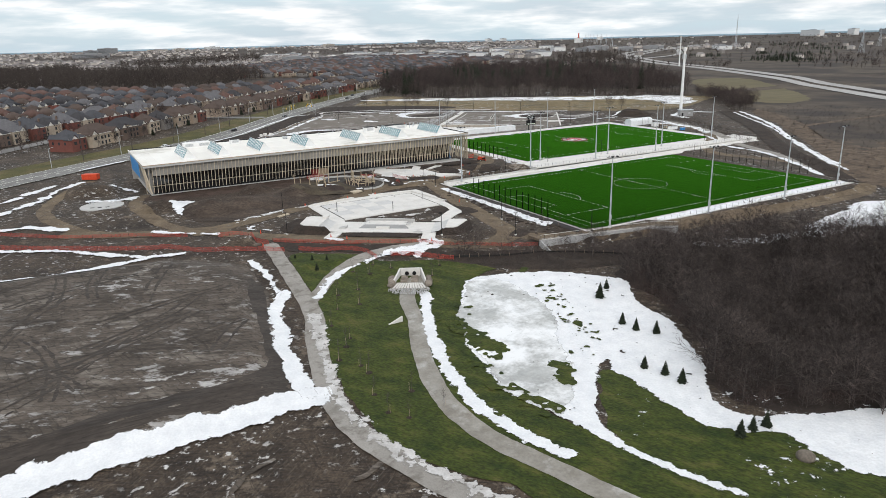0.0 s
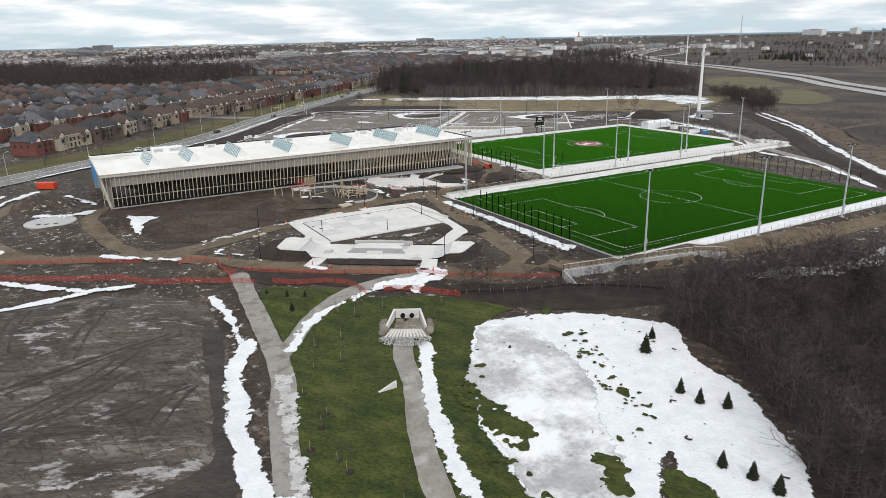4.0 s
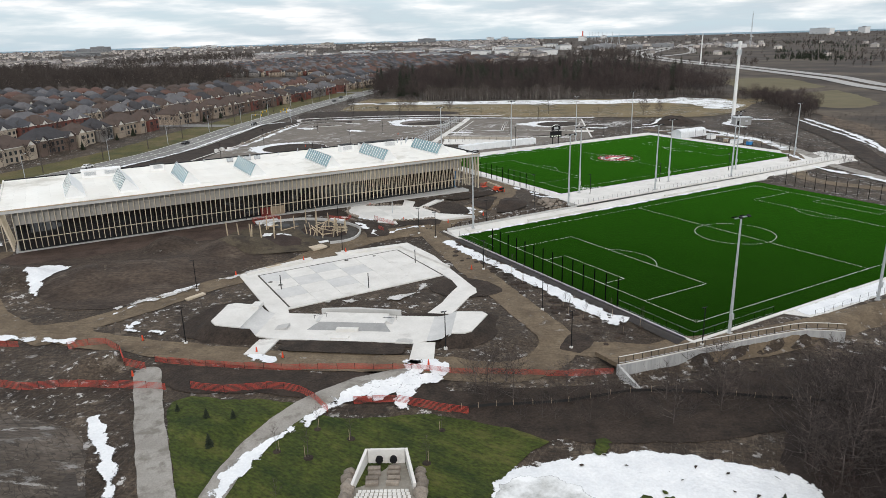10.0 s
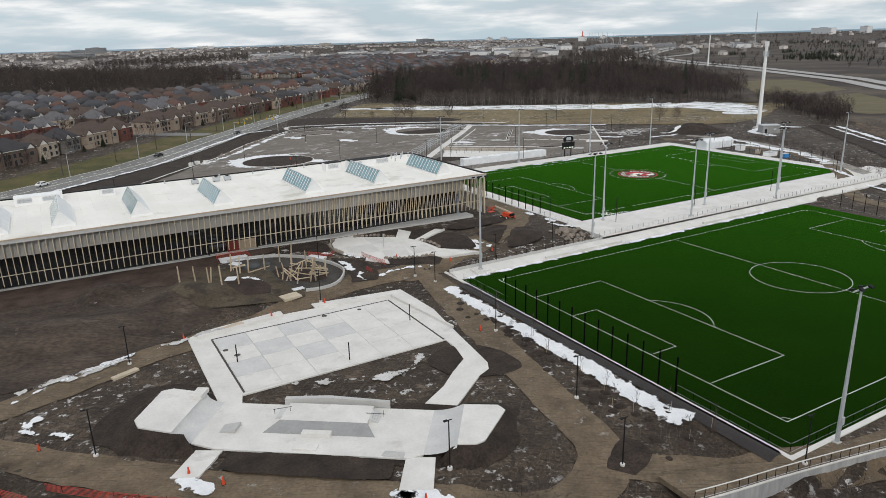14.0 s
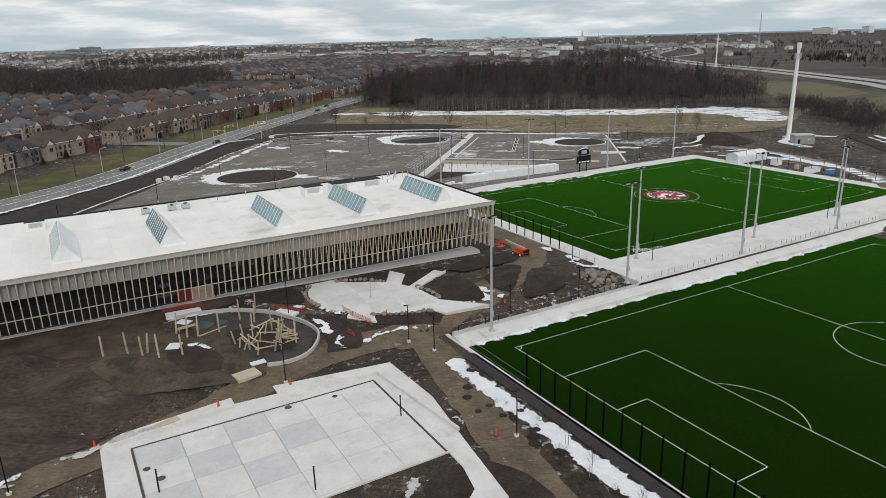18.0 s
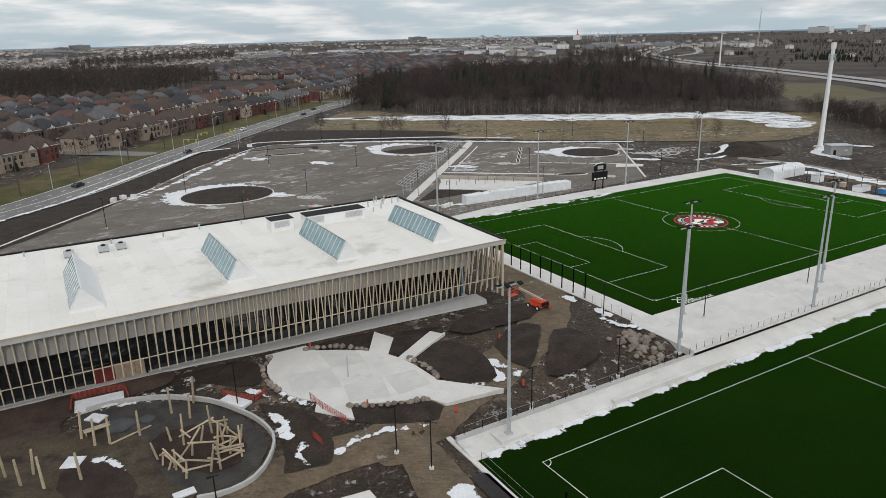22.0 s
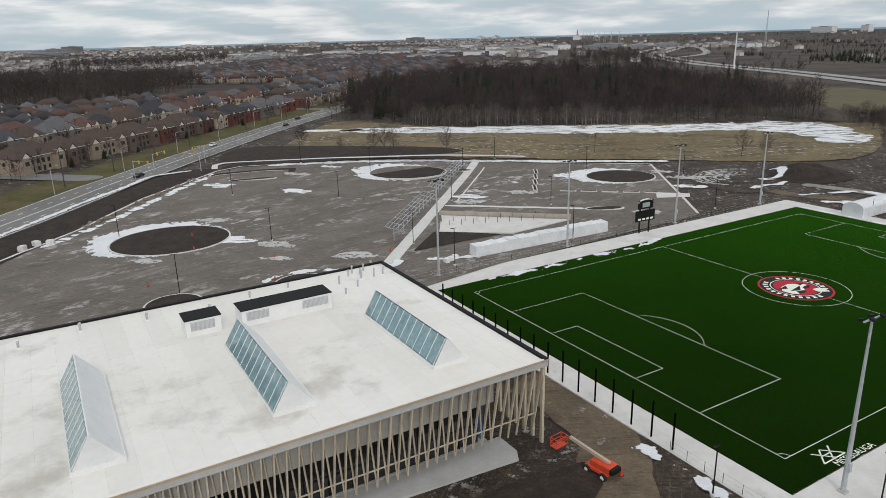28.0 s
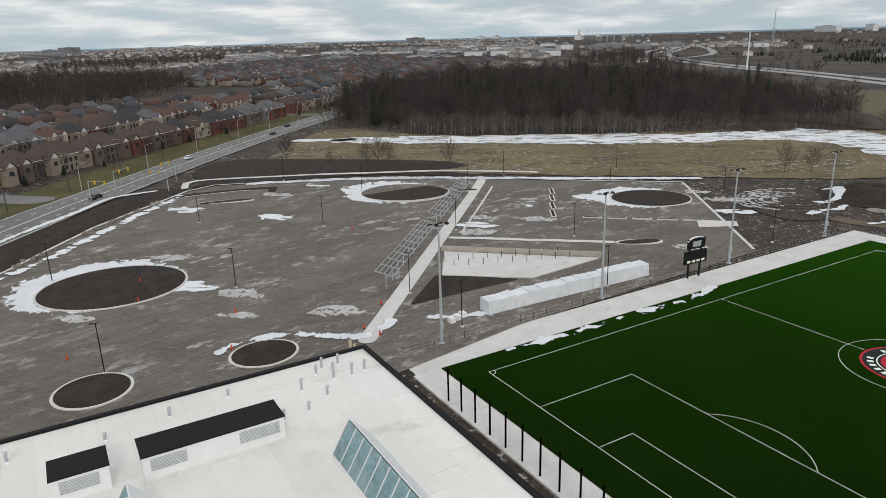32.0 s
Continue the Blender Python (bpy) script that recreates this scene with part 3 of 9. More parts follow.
cover("lawn_lower", [(-54, -64), (-50, -77), (-47, -86), (-38, -94), (-20, -104), (-20, -125), (-64, -125), (-66, -92), (-67, -82), (-62, -72)], MAT["lawn"], 0.1, "green lawn below the thawing bank", "lawn", cell=0.8, rag=1.2, seed=4)
POND = [(-51.8, -15.9), (-44, -16.2), (-34.2, -19.4), (-28, -24.4), (-20.6, -34), (-24, -40), (-27.7, -46), (-28.7, -55), (-33.2, -63), (-37.9, -71), (-45.4, -78.6), (-47.4, -82), (-46.4, -86), (-42, -88.4), (-35, -92), (-27, -96), (-30, -106), (-44.9, -104.7), (-47.5, -98.2), (-46.7, -92.2), (-51, -88.6), (-54.5, -85), (-54.2, -80), (-53.8, -73.6), (-53.1, -68), (-53.6, -64.6), (-51.2, -61.6), (-54.4, -63.2), (-60, -69.4), (-65.4, -75.6), (-66.6, -82.6), (-65.4, -87), (-64.2, -91.5), (-61.6, -98), (-63, -98.4), (-66, -92), (-67.6, -86), (-68.9, -79.6), (-70.4, -71.4), (-71.6, -66.6), (-72.6, -60), (-70.2, -50.4), (-68.2, -42.3), (-61.5, -28.9)]
pond_line = curve_points(POND, 2.0, True)
patch("snow_field", within(pond_line, 0.5, 2.4, 8, 0.25), box_of(pond_line), 0.5, 0.2, MAT["snow"], "wide field of melting snow beside a pond", "snow")
speck_line = [(-53, -60), (-44, -68), (-42, -80), (-36, -88), (-22, -94), (-22, -112), (-58, -112), (-64, -96), (-66, -80)]
patch("snow_scraps", lambda x, y: np.minimum(0.06 + 0.75 * fractal(x, y, 7, 3, 41), signed(x, y, speck_line) * 0.2 + 0.3), box_of(speck_line), 0.7, 0.19, MAT["snow"], "scraps of thin snow scattered over wet grass", "snow")
ice_line = curve_points([(-51.6, -17), (-47, -17.6), (-44.4, -22), (-44.2, -32.6), (-47.9, -42.5), (-53, -51), (-56.4, -57.4), (-60.5, -63.6), (-66, -69), (-70, -71.2), (-71.2, -66.6), (-72.3, -60.1), (-69.8, -50.4), (-67.8, -42.3), (-61.1, -28.9)], 2.0, True)
patch("pond_ice", within(ice_line, 1.2, 4, 9, 0.5), box_of(ice_line), 0.6, 0.26, MAT["ice"], "grey frozen pond with white frost clouds", "ice")
for tuft, r, flat, sd in (((-65.4, -44.8), 2.6, 0.45, 21), ((-60, -60), 1.6, 0.7, 22), ((-62.6, -63.4), 1.8, 0.8, 23), ((-41.6, -35), 0.6, 0.5, 24), ((-43, -40), 0.5, 0.4, 25), ((-45.6, -48), 0.9, 0.35, 26), ((-67, -34), 1.0, 0.4, 27), ((-36.6, -17.8), 1.6, 1.5, 28)):
    phi = lambda x, y, c=tuft, r=r, sd=sd, flat=flat: r - np.hypot(x - c[0], (y - c[1]) * flat) + 2.4 * fractal(x, y, 1.8, 4, sd)
    patch("grass_patch", phi, (tuft[0] - 7, tuft[0] + 7, tuft[1] - 7, tuft[1] + 7), 0.3, 0.3, MAT["lawn"], "thawed grass patch showing through the snow", "grass")

RIDGE = curve_points([(-38.6, -28), (-41.6, -35), (-44.6, -44), (-47, -52), (-53, -57)], 1.5)
patch("grass_patch", lambda x, y: np.minimum(2.4 - along(x, y, RIDGE), -0.28 + fractal(x, y, 1.3, 3, 61)) * 1.0, box_of(RIDGE), 0.22, 0.31, MAT["lawn"], "broken line of grass tufts along a thawing ridge", "grass")
SHORE = curve_points([(-60.6, -29), (-67, -39), (-69, -47), (-71, -54), (-72, -61), (-70, -70)], 1.5)
patch("grass_patch", lambda x, y: np.minimum(2.2 - along(x, y, SHORE), -0.12 + fractal(x, y, 1.7, 3, 62)), box_of(SHORE), 0.25, 0.32, MAT["lawn"], "ragged grass along the frozen shore", "grass")
patch("grass_patch", lambda x, y: np.minimum(signed(x, y, pond_line) * 0.3, -0.6 + fractal(x, y, 0.9, 3, 63)), box_of(POND), 0.3, 0.31, MAT["soil"], "tiny dark tufts poking through the snow", "grass", "stuff")

cover("soil_bank", [(-81.6, 33), (-76, 29), (-60, 16.4), (-46, 7.6), (-50, 2), (-57, 6), (-63, 9), (-70, 15.6), (-80, 23)], MAT["soil"], 0.1, "dark bare soil bank above the lawn", "soil", cell=0.7, rag=0.7, seed=7)
BAND = material("dark_smooth_mud", (0.03, 0.024, 0.02), 0.8, second=(0.062, 0.051, 0.043), scale=0.18, detail_scale=2.0, spread=0.35, bump=0.2, bump_scale=1.0, stretch=(0.35, 1.3, 1), space="World", turn=2, ruts=[((0.016, 0.0125, 0.01), (0.02, 0.5), 0.01, 0.8, 3)])
cover("plateau_band", [(-172, -40), (-141, -40.6), (-127, -38.2), (-110, -38), (-103.4, -35), (-101, -24), (-98.6, -10), (-96.4, 2), (-94, 10), (-92.6, 8), (-94.6, -4), (-97, -15), (-99.4, -30), (-100.6, -41), (-102, -44), (-112, -44.6), (-120, -43.6), (-141, -46), (-172, -46)], BAND, 0.1, "dark smooth mud along the plateau's edge", "mud", cell=0.8, rag=0.9, size=4, seed=18)
track_rnd = random.Random(88)
for i in range(22):
    x, y = track_rnd.uniform(-150, -104), track_rnd.uniform(-32, 28)
    a, bend = radians(track_rnd.choice((20, 28, 100, 110, 70)) + track_rnd.uniform(-12, 12)), track_rnd.uniform(-0.03, 0.03)
    ln = []
    for k in range(7):
        ln.append((x, y))
        x, y, a = x + 4.5 * math.cos(a), y + 4.5 * math.sin(a), a + bend * 4.5
    ln = [q for q in ln if float(signed(np.array([q[0]]), np.array([q[1]]), PLATEAU)[0]) > 5]
    if len(ln) > 3:
        for off in (-1.0, 1.0):
            cover("wheel_track", [(p + off * 0.9, q - off * 0.5) for p, q in ln], BAND, 0.13, "wheel track pressed into frozen mud", "track", closed=False, half=0.28, cell=0.4, rag=0.35, size=1.5, seed=200 + i)
for i in range(14):
    x, y, r = track_rnd.uniform(-122, -84), track_rnd.uniform(-88, -56), track_rnd.uniform(4, 12)
    if x > -101 + 0.1 * abs(y + 70):
        continue
    a0 = track_rnd.uniform(0, 6)
    cover("wheel_track", [(x + r * math.cos(a0 + k * 0.25), y + 0.7 * r * math.sin(a0 + k * 0.25)) for k in range(9)], MAT["slush" if i % 3 == 0 else "frozen"], 0.14, "curved wheel track churned into mud", "track", closed=False, half=0.4, cell=0.4, rag=0.5, size=1.5, seed=230 + i)
# paths
PATH_MAIN = [(-83, 31), (-84, 22), (-85, 13), (-86, 2), (-87, -9), (-89, -19), (-92, -28), (-95, -40), (-97, -50), (-97, -60), (-95, -69), (-92, -78), (-88, -86), (-80, -98)]
PATH_BRANCH = [(-86, -9), (-82, -4), (-75, 4), (-66, 9), (-57, 11), (-50, 10)]
CHANNEL = [(-66.4, -15.4), (-69, -20.5), (-72, -30), (-76, -39), (-80, -50), (-82, -60), (-82, -70), (-79, -80), (-76, -90), (-72, -100)]
cover("gravel_path", PATH_MAIN, MAT["gravel"], 0.18, "pale gravel walking path curving past the lawn", "path", closed=False, half=1.9, cell=0.5, rag=0.25, seed=2)
cover("gravel_path_branch", PATH_BRANCH, MAT["gravel"], 0.2, "gravel path branching off toward the skate park", "path", closed=False, half=1.5, cell=0.5, rag=0.2, seed=5)
cover("drainage_channel", CHANNEL, MAT["swale"], 0.2, "silty drainage channel below the outfall", "channel", closed=False, half=1.7, cell=0.5, rag=0.3, seed=6)
RING = [(-92, 56), (-79, 60), (-66, 65), (-48, 70), (-38, 74), (-26, 77), (-12, 75), (-14, 58), (-18, 38), (-21, 20), (-24, 7), (-34, 3), (-44, 9), (-60, 21), (-77, 36), (-88, 47)]
cover("haul_road", RING, MAT["dirt_road"], 0.1, "brown gravel loop path round the skate park", "path", closed=False, half=3.0, cell=0.7, rag=0.5, seed=12)
cover("haul_road_close", [RING[-1], (-92, 52), RING[0], (-110, 62), (-128, 72)], MAT["dirt_road"], 0.11, "brown gravel path leading off the loop", "path", closed=False, half=3.0, cell=0.7, rag=0.5, seed=13)
cover("haul_road_east", [(-24, 6), (-16, 0), (-6, -6), (8, -10), (40, -14), (80, -16), (110, -14), (125, 2), (128, 30), (122, 60), (150, 84), (170, 110), (172, 150), (165, 175), (190, 190)], MAT["dirt_road"], 0.11, "brown gravel service track beside the pitch", "path", closed=False, half=2.6, cell=0.9, rag=0.5, seed=14)
cover("haul_road_plaza", [(-13, 76), (-4, 80), (8, 84), (22, 92), (32, 104), (34, 118)], MAT["dirt_road"], 0.11, "brown gravel track past the plaza", "path", closed=False, half=4.0, cell=0.8, rag=0.8, seed=15)

cover("haul_road_west", [(-96, 53), (-101, 63), (-104.8, 74), (-108, 90), (-107, 104), (-104, 112)], MAT["dirt_road"], 0.12, "brown gravel track past the hall end", "path", closed=False, half=2.2, cell=0.7, rag=0.6, seed=16)
cover("haul_road_far_west", [(-110, 62), (-124, 72), (-132, 88), (-134, 106), (-130, 124), (-123, 142), (-118, 152)], MAT["dirt_road"], 0.12, "brown gravel track round a soil heap", "path", closed=False, half=2.2, cell=0.7, rag=0.6, seed=17)
round_pad = [(-117.5 + 6.6 * math.cos(i * math.pi / 18), 102.5 + 6.6 * math.sin(i * math.pi / 18)) for i in range(36)]
pad_z = ground_z(-117.5, 102.5)
pad = structure("pavement_round_pad", B().prism(round_pad, pad_z - 0.5, pad_z + 0.35).me("pad", MAT["concrete_grey"]), "round grey concrete pad among soil heaps", "pavement")
for x, y in ((-120.5, 100.6), (-118.4, 99.8), (-116.2, 99.2)):
    part("pit", B().box(x - 0.6, x + 0.6, y - 0.5, y + 0.5, pad_z + 0.2, pad_z + 0.37), MAT["dark_metal"], pad, "dark square opening in the pad")
for x, y in ((-121, 104), (-114.6, 103), (-113, 105)):
    part("bar", B().tube((x, y, pad_z + 0.3), (x, y, pad_z + 1.7), 0.07).tube((x + 1.2, y, pad_z + 0.3), (x + 1.2, y, pad_z + 1.7), 0.07).tube((x, y, pad_z + 1.7), (x + 1.2, y, pad_z + 1.7), 0.07), MAT["galv"], pad, "grey exercise bar")

# car park north of the hall and the road beside it
LOT = [(-40, 160), (30, 160), (60, 165), (126, 168), (168, 224), (126, 262), (86, 287), (42, 304), (33, 300), (4, 274), (-16, 248), (-45, 215), (-75, 185), (-90, 160)]
cover("car_park", LOT, MAT["asphalt"], 0.12, "frosty unfinished asphalt car park", "car park", cell=1.5, smooth=False)
ROAD = [(-260, 70), (-200, 122), (-147, 168), (-92, 212), (-44, 252), (-4, 297), (38, 350), (88, 410), (150, 478), (260, 600), (420, 790)]
cover("road", ROAD, MAT["road"], 0.3, "grey salted two-lane road", "road", closed=False, half=8.5, cell=2.0)
VERGE = [(x - 12.5, y + 12.2) for x, y in ROAD]
cover("road_verge", VERGE, MAT["verge"], 0.22, "yellow-green grass verge along the road", "verge", closed=False, half=10.5, cell=2.0, rag=1.0)
cover("meadow", [(58, 322), (88, 296), (126, 270), (170, 236), (230, 190), (300, 215), (330, 240), (236, 300), (160, 352), (132, 410), (112, 402), (76, 352)], MAT["meadow"], 0.22, "dry yellow meadow with snow along the wood", "meadow", cell=2.0, rag=2, seed=31)

SCRUB = material("brown_dead_scrub", (0.075, 0.054, 0.038), 0.95, second=(0.135, 0.1, 0.07), scale=0.15, detail_scale=2.0, spread=0.5, bump=0.25, bump_scale=2, stain=(0.05, 0.036, 0.028), stain_scale=0.25, space="World")
cover("scrub_field", [(117, 0), (150, 28), (182, 58), (228, 108), (268, 150), (318, 150), (330, 70), (300, -10), (220, -60), (140, -40)], SCRUB, 0.14, "rough brown field of dead scrub", "scrub", cell=2.0, rag=2.5, size=6, seed=36)
cover("haul_track_dark", [(112, -8), (128, 14), (150, 44), (178, 74), (206, 104), (236, 140), (250, 156)], MAT["soil"], 0.18, "dark muddy track beside the scrub field", "path", closed=False, half=4.5, cell=1.0, rag=0.8, seed=37)
cover("gravel_track_east", [(114, -2), (130, 24), (142, 50), (152, 74), (168, 100), (178, 124), (184, 150), (180, 172)], MAT["gravel"], 0.17, "pale gravel track curving past the pitch end", "path", closed=False, half=2.4, cell=0.9, rag=0.4, seed=38)


# ---------------------------------------------------------------- football pitches
def pitch(name, x0, y0, length, width, z, turf, label):
    """Turf slab with its own white lines laid on it."""
    t0, t1, t2, t3 = turf
    ob = tagged(new(name, B().box(t0, t1, t2, t3, z - 0.35, z).me("turf", MAT["turf"])), label, "sports pitch", "pitches")
    zl, w = z + 0.012, 0.085
    def strip(ax, ay, bx, by):
        b = B()
        d = Vector((bx - ax, by - ay))
        n = Vector((-d.y, d.x)).normalized() * w / 2
        b.add([(ax + n.x, ay + n.y, zl), (ax - n.x, ay - n.y, zl), (bx - n.x, by - n.y, zl), (bx + n.x, by + n.y, zl)], [(0, 1, 2, 3)])
        part("line", b, MAT["line"], ob)
    def arc(cx, cy, r, a0, a1, n=48):
        b = B()
        for i in range(n):
            u, v = (radians(a0 + (a1 - a0) * (i + k) / n) for k in (0, 1))
            b.add([(cx + (r + s) * math.cos(a), cy + (r + s) * math.sin(a), zl) for a, s in ((u, -w / 2), (u, w / 2), (v, w / 2), (v, -w / 2))], [(0, 1, 2, 3)])
        part("line", b, MAT["line"], ob)
    x1, y1, cy = x0 + length, y0 + width, y0 + width / 2
    strip(x0, y0, x1, y0), strip(x0, y1, x1, y1), strip(x0, y0, x0, y1), strip(x1, y0, x1, y1)
    strip(x0 + length / 2, y0, x0 + length / 2, y1)
    arc(x0 + length / 2, cy, 9.15, 0, 360, 72)
    for gx, s in ((x0, 1), (x1, -1)):
        for depth, half in ((16.5, 20.16), (5.5, 9.16)):
            strip(gx, cy - half, gx + s * depth, cy - half), strip(gx, cy + half, gx + s * depth, cy + half)
            strip(gx + s * depth, cy - half, gx + s * depth, cy + half)
        a = 53.1
        arc(gx + s * 11, cy, 9.15, (-a if s > 0 else 180 - a), (a if s > 0 else 180 + a))
        for gy, q in ((y0, 0), (y1, 1)):
            base = {(1, 0): 0, (-1, 0): 90, (-1, 1): 180, (1, 1): 270}[(s, q)]
            arc(gx, gy, 1.0, base, base + 90, 8)
    return ob


pitch("soccer_pitch", 0, 0, 101.0, 64.1, 0.0, (-6.2, 106.4, -4.7, 68.3), "dark green artificial turf pitch with white markings")
pitch("soccer_pitch", 45.65, 89.9, 101.2, 63.9, 1.55, (40.7, 152.6, 85.8, 158.6), "green artificial turf pitch with a round club emblem")


def slab(name, outline, z0, z1, mat, label, category="pavement"):
    return structure(name, B().prism(outline, z0, z1).me(name, mat), label, category)


def rect(x0, x1, y0, y1):
    return [(x0, y0), (x1, y0), (x1, y1), (x0, y1)]


slab("pavement_promenade", rect(35.4, 168, 72.4, 85.6), 0.4, 1.53, MAT["concrete"], "pale concrete promenade between the pitches")
slab("pavement_lower", rect(-7, 160, 68.4, 69.0), -0.4, 0.06, MAT["concrete"], "pale concrete edge strip beside the near pitch")
structure("pavement_walk", B().add([(-6.6, 69.0, -0.4), (166, 69.0, -0.4), (166, 72.4, -0.4), (-6.6, 72.4, -0.4), (-6.6, 69.0, 0.14), (166, 69.0, 0.14), (166, 72.4, 1.05), (-6.6, 72.4, 0.55)],
                                   [(3, 2, 1, 0), (4, 5, 6), (4, 6, 7), (0, 1, 5, 4), (1, 2, 6, 5), (2, 3, 7, 6), (3, 0, 4, 7)]).me("walk", MAT["concrete"]), "gently sloping pale concrete walk between the pitches", "pavement")
for x0, x1 in ((16, 38.5), (66.5, 89), (117, 139.5)):
    seat = thing("seat_wall", "long low concrete seat wall beside the near pitch", "seat wall", "seat walls", pose(x0, 68.95, 0.06))
    n = 6
    for i in range(n):
        w = (x1 - x0) / n
        part("block", B().box(i * w + 0.01, (i + 1) * w - 0.01, 0, 0.62, -0.1, 0.66, 0.03), MAT["concrete"], seat)
slab("kerb_promenade", rect(-6.6, 166, 72.4, 72.75), -0.4, 1.1, MAT["concrete_grey"], "grey concrete upstand below the guard rail", "kerb")
slab("pavement_mast_pad", rect(-2.2, 1.6, 69.2, 71.6), -0.2, 0.62, MAT["concrete"], "concrete pad round a floodlight mast")
slab("pavement_north", rect(36.5, 158, 158.8, 165.2), 1.0, 1.53, MAT["concrete"], "snow-dusted concrete walk north of the pitch")
slab("pavement_west", rect(36.0, 40.5, 85.6, 158.8), 1.0, 1.53, MAT["concrete"], "concrete walk at the end of the pitch")
slab("pavement_east", rect(152.8, 158, 85.6, 158.8), 1.0, 1.53, MAT["concrete"], "concrete walk at the far end of the pitch")
slab("pavement_south", [(15, -4.8), (112, -4.8), (112, -10.2), (18, -9.4)], -0.5, 0.03, MAT["concrete"], "pale concrete apron beside the near pitch")
slab("kerb_west", rect(-7.0, -6.3, -5.5, 74.6), -0.4, 0.1, MAT["concrete"], "concrete edging of the near pitch", "kerb")
slab("kerb_south", rect(-6.3, 106.4, -5.5, -4.8), -0.4, 0.1, MAT["concrete"], "concrete edging of the near pitch", "kerb")


# ---------------------------------------------------------------- community hall
HX0, HX1, HY0, HY1, HZ = -103.2, 25.3, 107.0, 150.4, 12.45
hall = thing("community_hall", "long low hall with pale timber fins and a white roof", "building", at=pose(0, 0, 0))
part("floor_slab", B().box(HX0 + 2, HX1 - 5.6, HY0 + 4.3, HY1, 0.6, 1.55), MAT["concrete_grey"], hall, "grey concrete base")
part("core_wall", B().box(HX0 + 3.6, HX1 - 7.0, HY0 + 5.6, HY1 - 0.5, 1.5, 11.2), MAT["soffit"], hall, "dark inner wall behind the glass")
part("north_wall", B().box(HX0 + 0.4, HX1 - 0.4, HY1 - 0.45, HY1 - 0.1, 1.2, 11.3), MAT["soffit"], hall, "grey panel wall")
part("east_wall", B().box(HX1 - 6.9, HX1 - 6.6, HY0 + 4.7, HY1 - 0.5, 1.5, 11.3), MAT["soffit"], hall, "grey panel wall")
part("west_wall", B().box(HX0 + 2.6, HX0 + 3.0, HY0 + 4.7, HY1 - 0.5, 1.5, 11.3), MAT["soffit"], hall, "grey panel wall")
part("blue_cover", B().box(HX0 - 0.12, HX0 - 0.02, HY0 + 12, HY1 - 8, 6.5, 11.8), MAT["blue_paint"], hall, "blue weather sheet on the end wall")
roof = part("roof", B().box(HX0, HX1, HY0, HY1, 11.6, HZ - 0.06), MAT["concrete_grey"], hall, "white membrane roof")
N_SHEET = 48
for i in range(N_SHEET):
    x = HX0 + 0.45 + i * (HX1 - HX0 - 1.05) / N_SHEET
    w = (HX1 - HX0 - 1.05) / N_SHEET - 0.01
    for k, (ya, yb) in enumerate(((HY0 + 0.35, HY0 + 14.5 + (i % 3) * 2.1), (HY0 + 14.54 + (i % 3) * 2.1, HY0 + 28.6 + (i % 2) * 1.7), (HY0 + 28.64 + (i % 2) * 1.7, HY1 - 0.6))):
        part("membrane_sheet", B().box(x, x + w, ya, yb, HZ - 0.07, HZ - 0.052), MAT["roof_white"], roof)
part("parapet", B().box(HX0, HX0 + 0.4, HY0, HY1, HZ - 0.06, HZ + 0.16), MAT["roof_white"], roof)
part("parapet", B().box(HX0 + 0.4, HX1 - 0.4, HY0 + 0.02, HY0 + 0.3, HZ - 0.06, HZ + 0.1), MAT["roof_white"], roof)
part("parapet", B().box(HX0 + 0.4, HX1, HY1 - 0.55, HY1, HZ - 0.06, HZ + 0.2), MAT["dark_metal"], roof, "dark metal coping")
part("parapet", B().box(HX1 - 0.55, HX1, HY0, HY1 - 0.55, HZ - 0.06, HZ + 0.2), MAT["dark_metal"], roof, "dark metal coping")
part("fascia", B().box(HX0 - 0.08, HX1 + 0.08, HY0 - 0.1, HY0 - 0.01, 12.28, HZ + 0.06), MAT["fascia"], roof, "brown timber fascia board")
part("fascia", B().box(HX1 + 0.01, HX1 + 0.1, HY0, HY1, 12.28, HZ + 0.06), MAT["fascia"], roof, "brown timber fascia board")
part("fascia", B().box(HX0 - 0.1, HX0 - 0.01, HY0, HY0 + 12, 12.28, HZ + 0.06), MAT["fascia"], roof, "brown timber fascia board")
# upper band of grey panels above the glass
seg = (HX1 - 6.7 - HX0 - 3) / 44
for i in range(44):
    x = HX0 + 3 + i * seg
    part("soffit_panel", B().box(x + 0.01, x + seg - 0.01, HY0 + 1.3, HY0 + 1.45, 8.5, 11.6), MAT["soffit"], hall)
    glazed = part("glass_panel", B().box(x + 0.04, x + seg - 0.04, HY0 + 4.6, HY0 + 4.66, 1.55, 11.2), MAT["dark_glass"], hall)
    part("mullion", B().box(x - 0.05, x + 0.05, HY0 + 4.48, HY0 + 4.6, 1.55, 11.2).box(x, x + seg, HY0 + 4.5, HY0 + 4.6, 3.9, 4.0), MAT["dark_metal"], glazed)

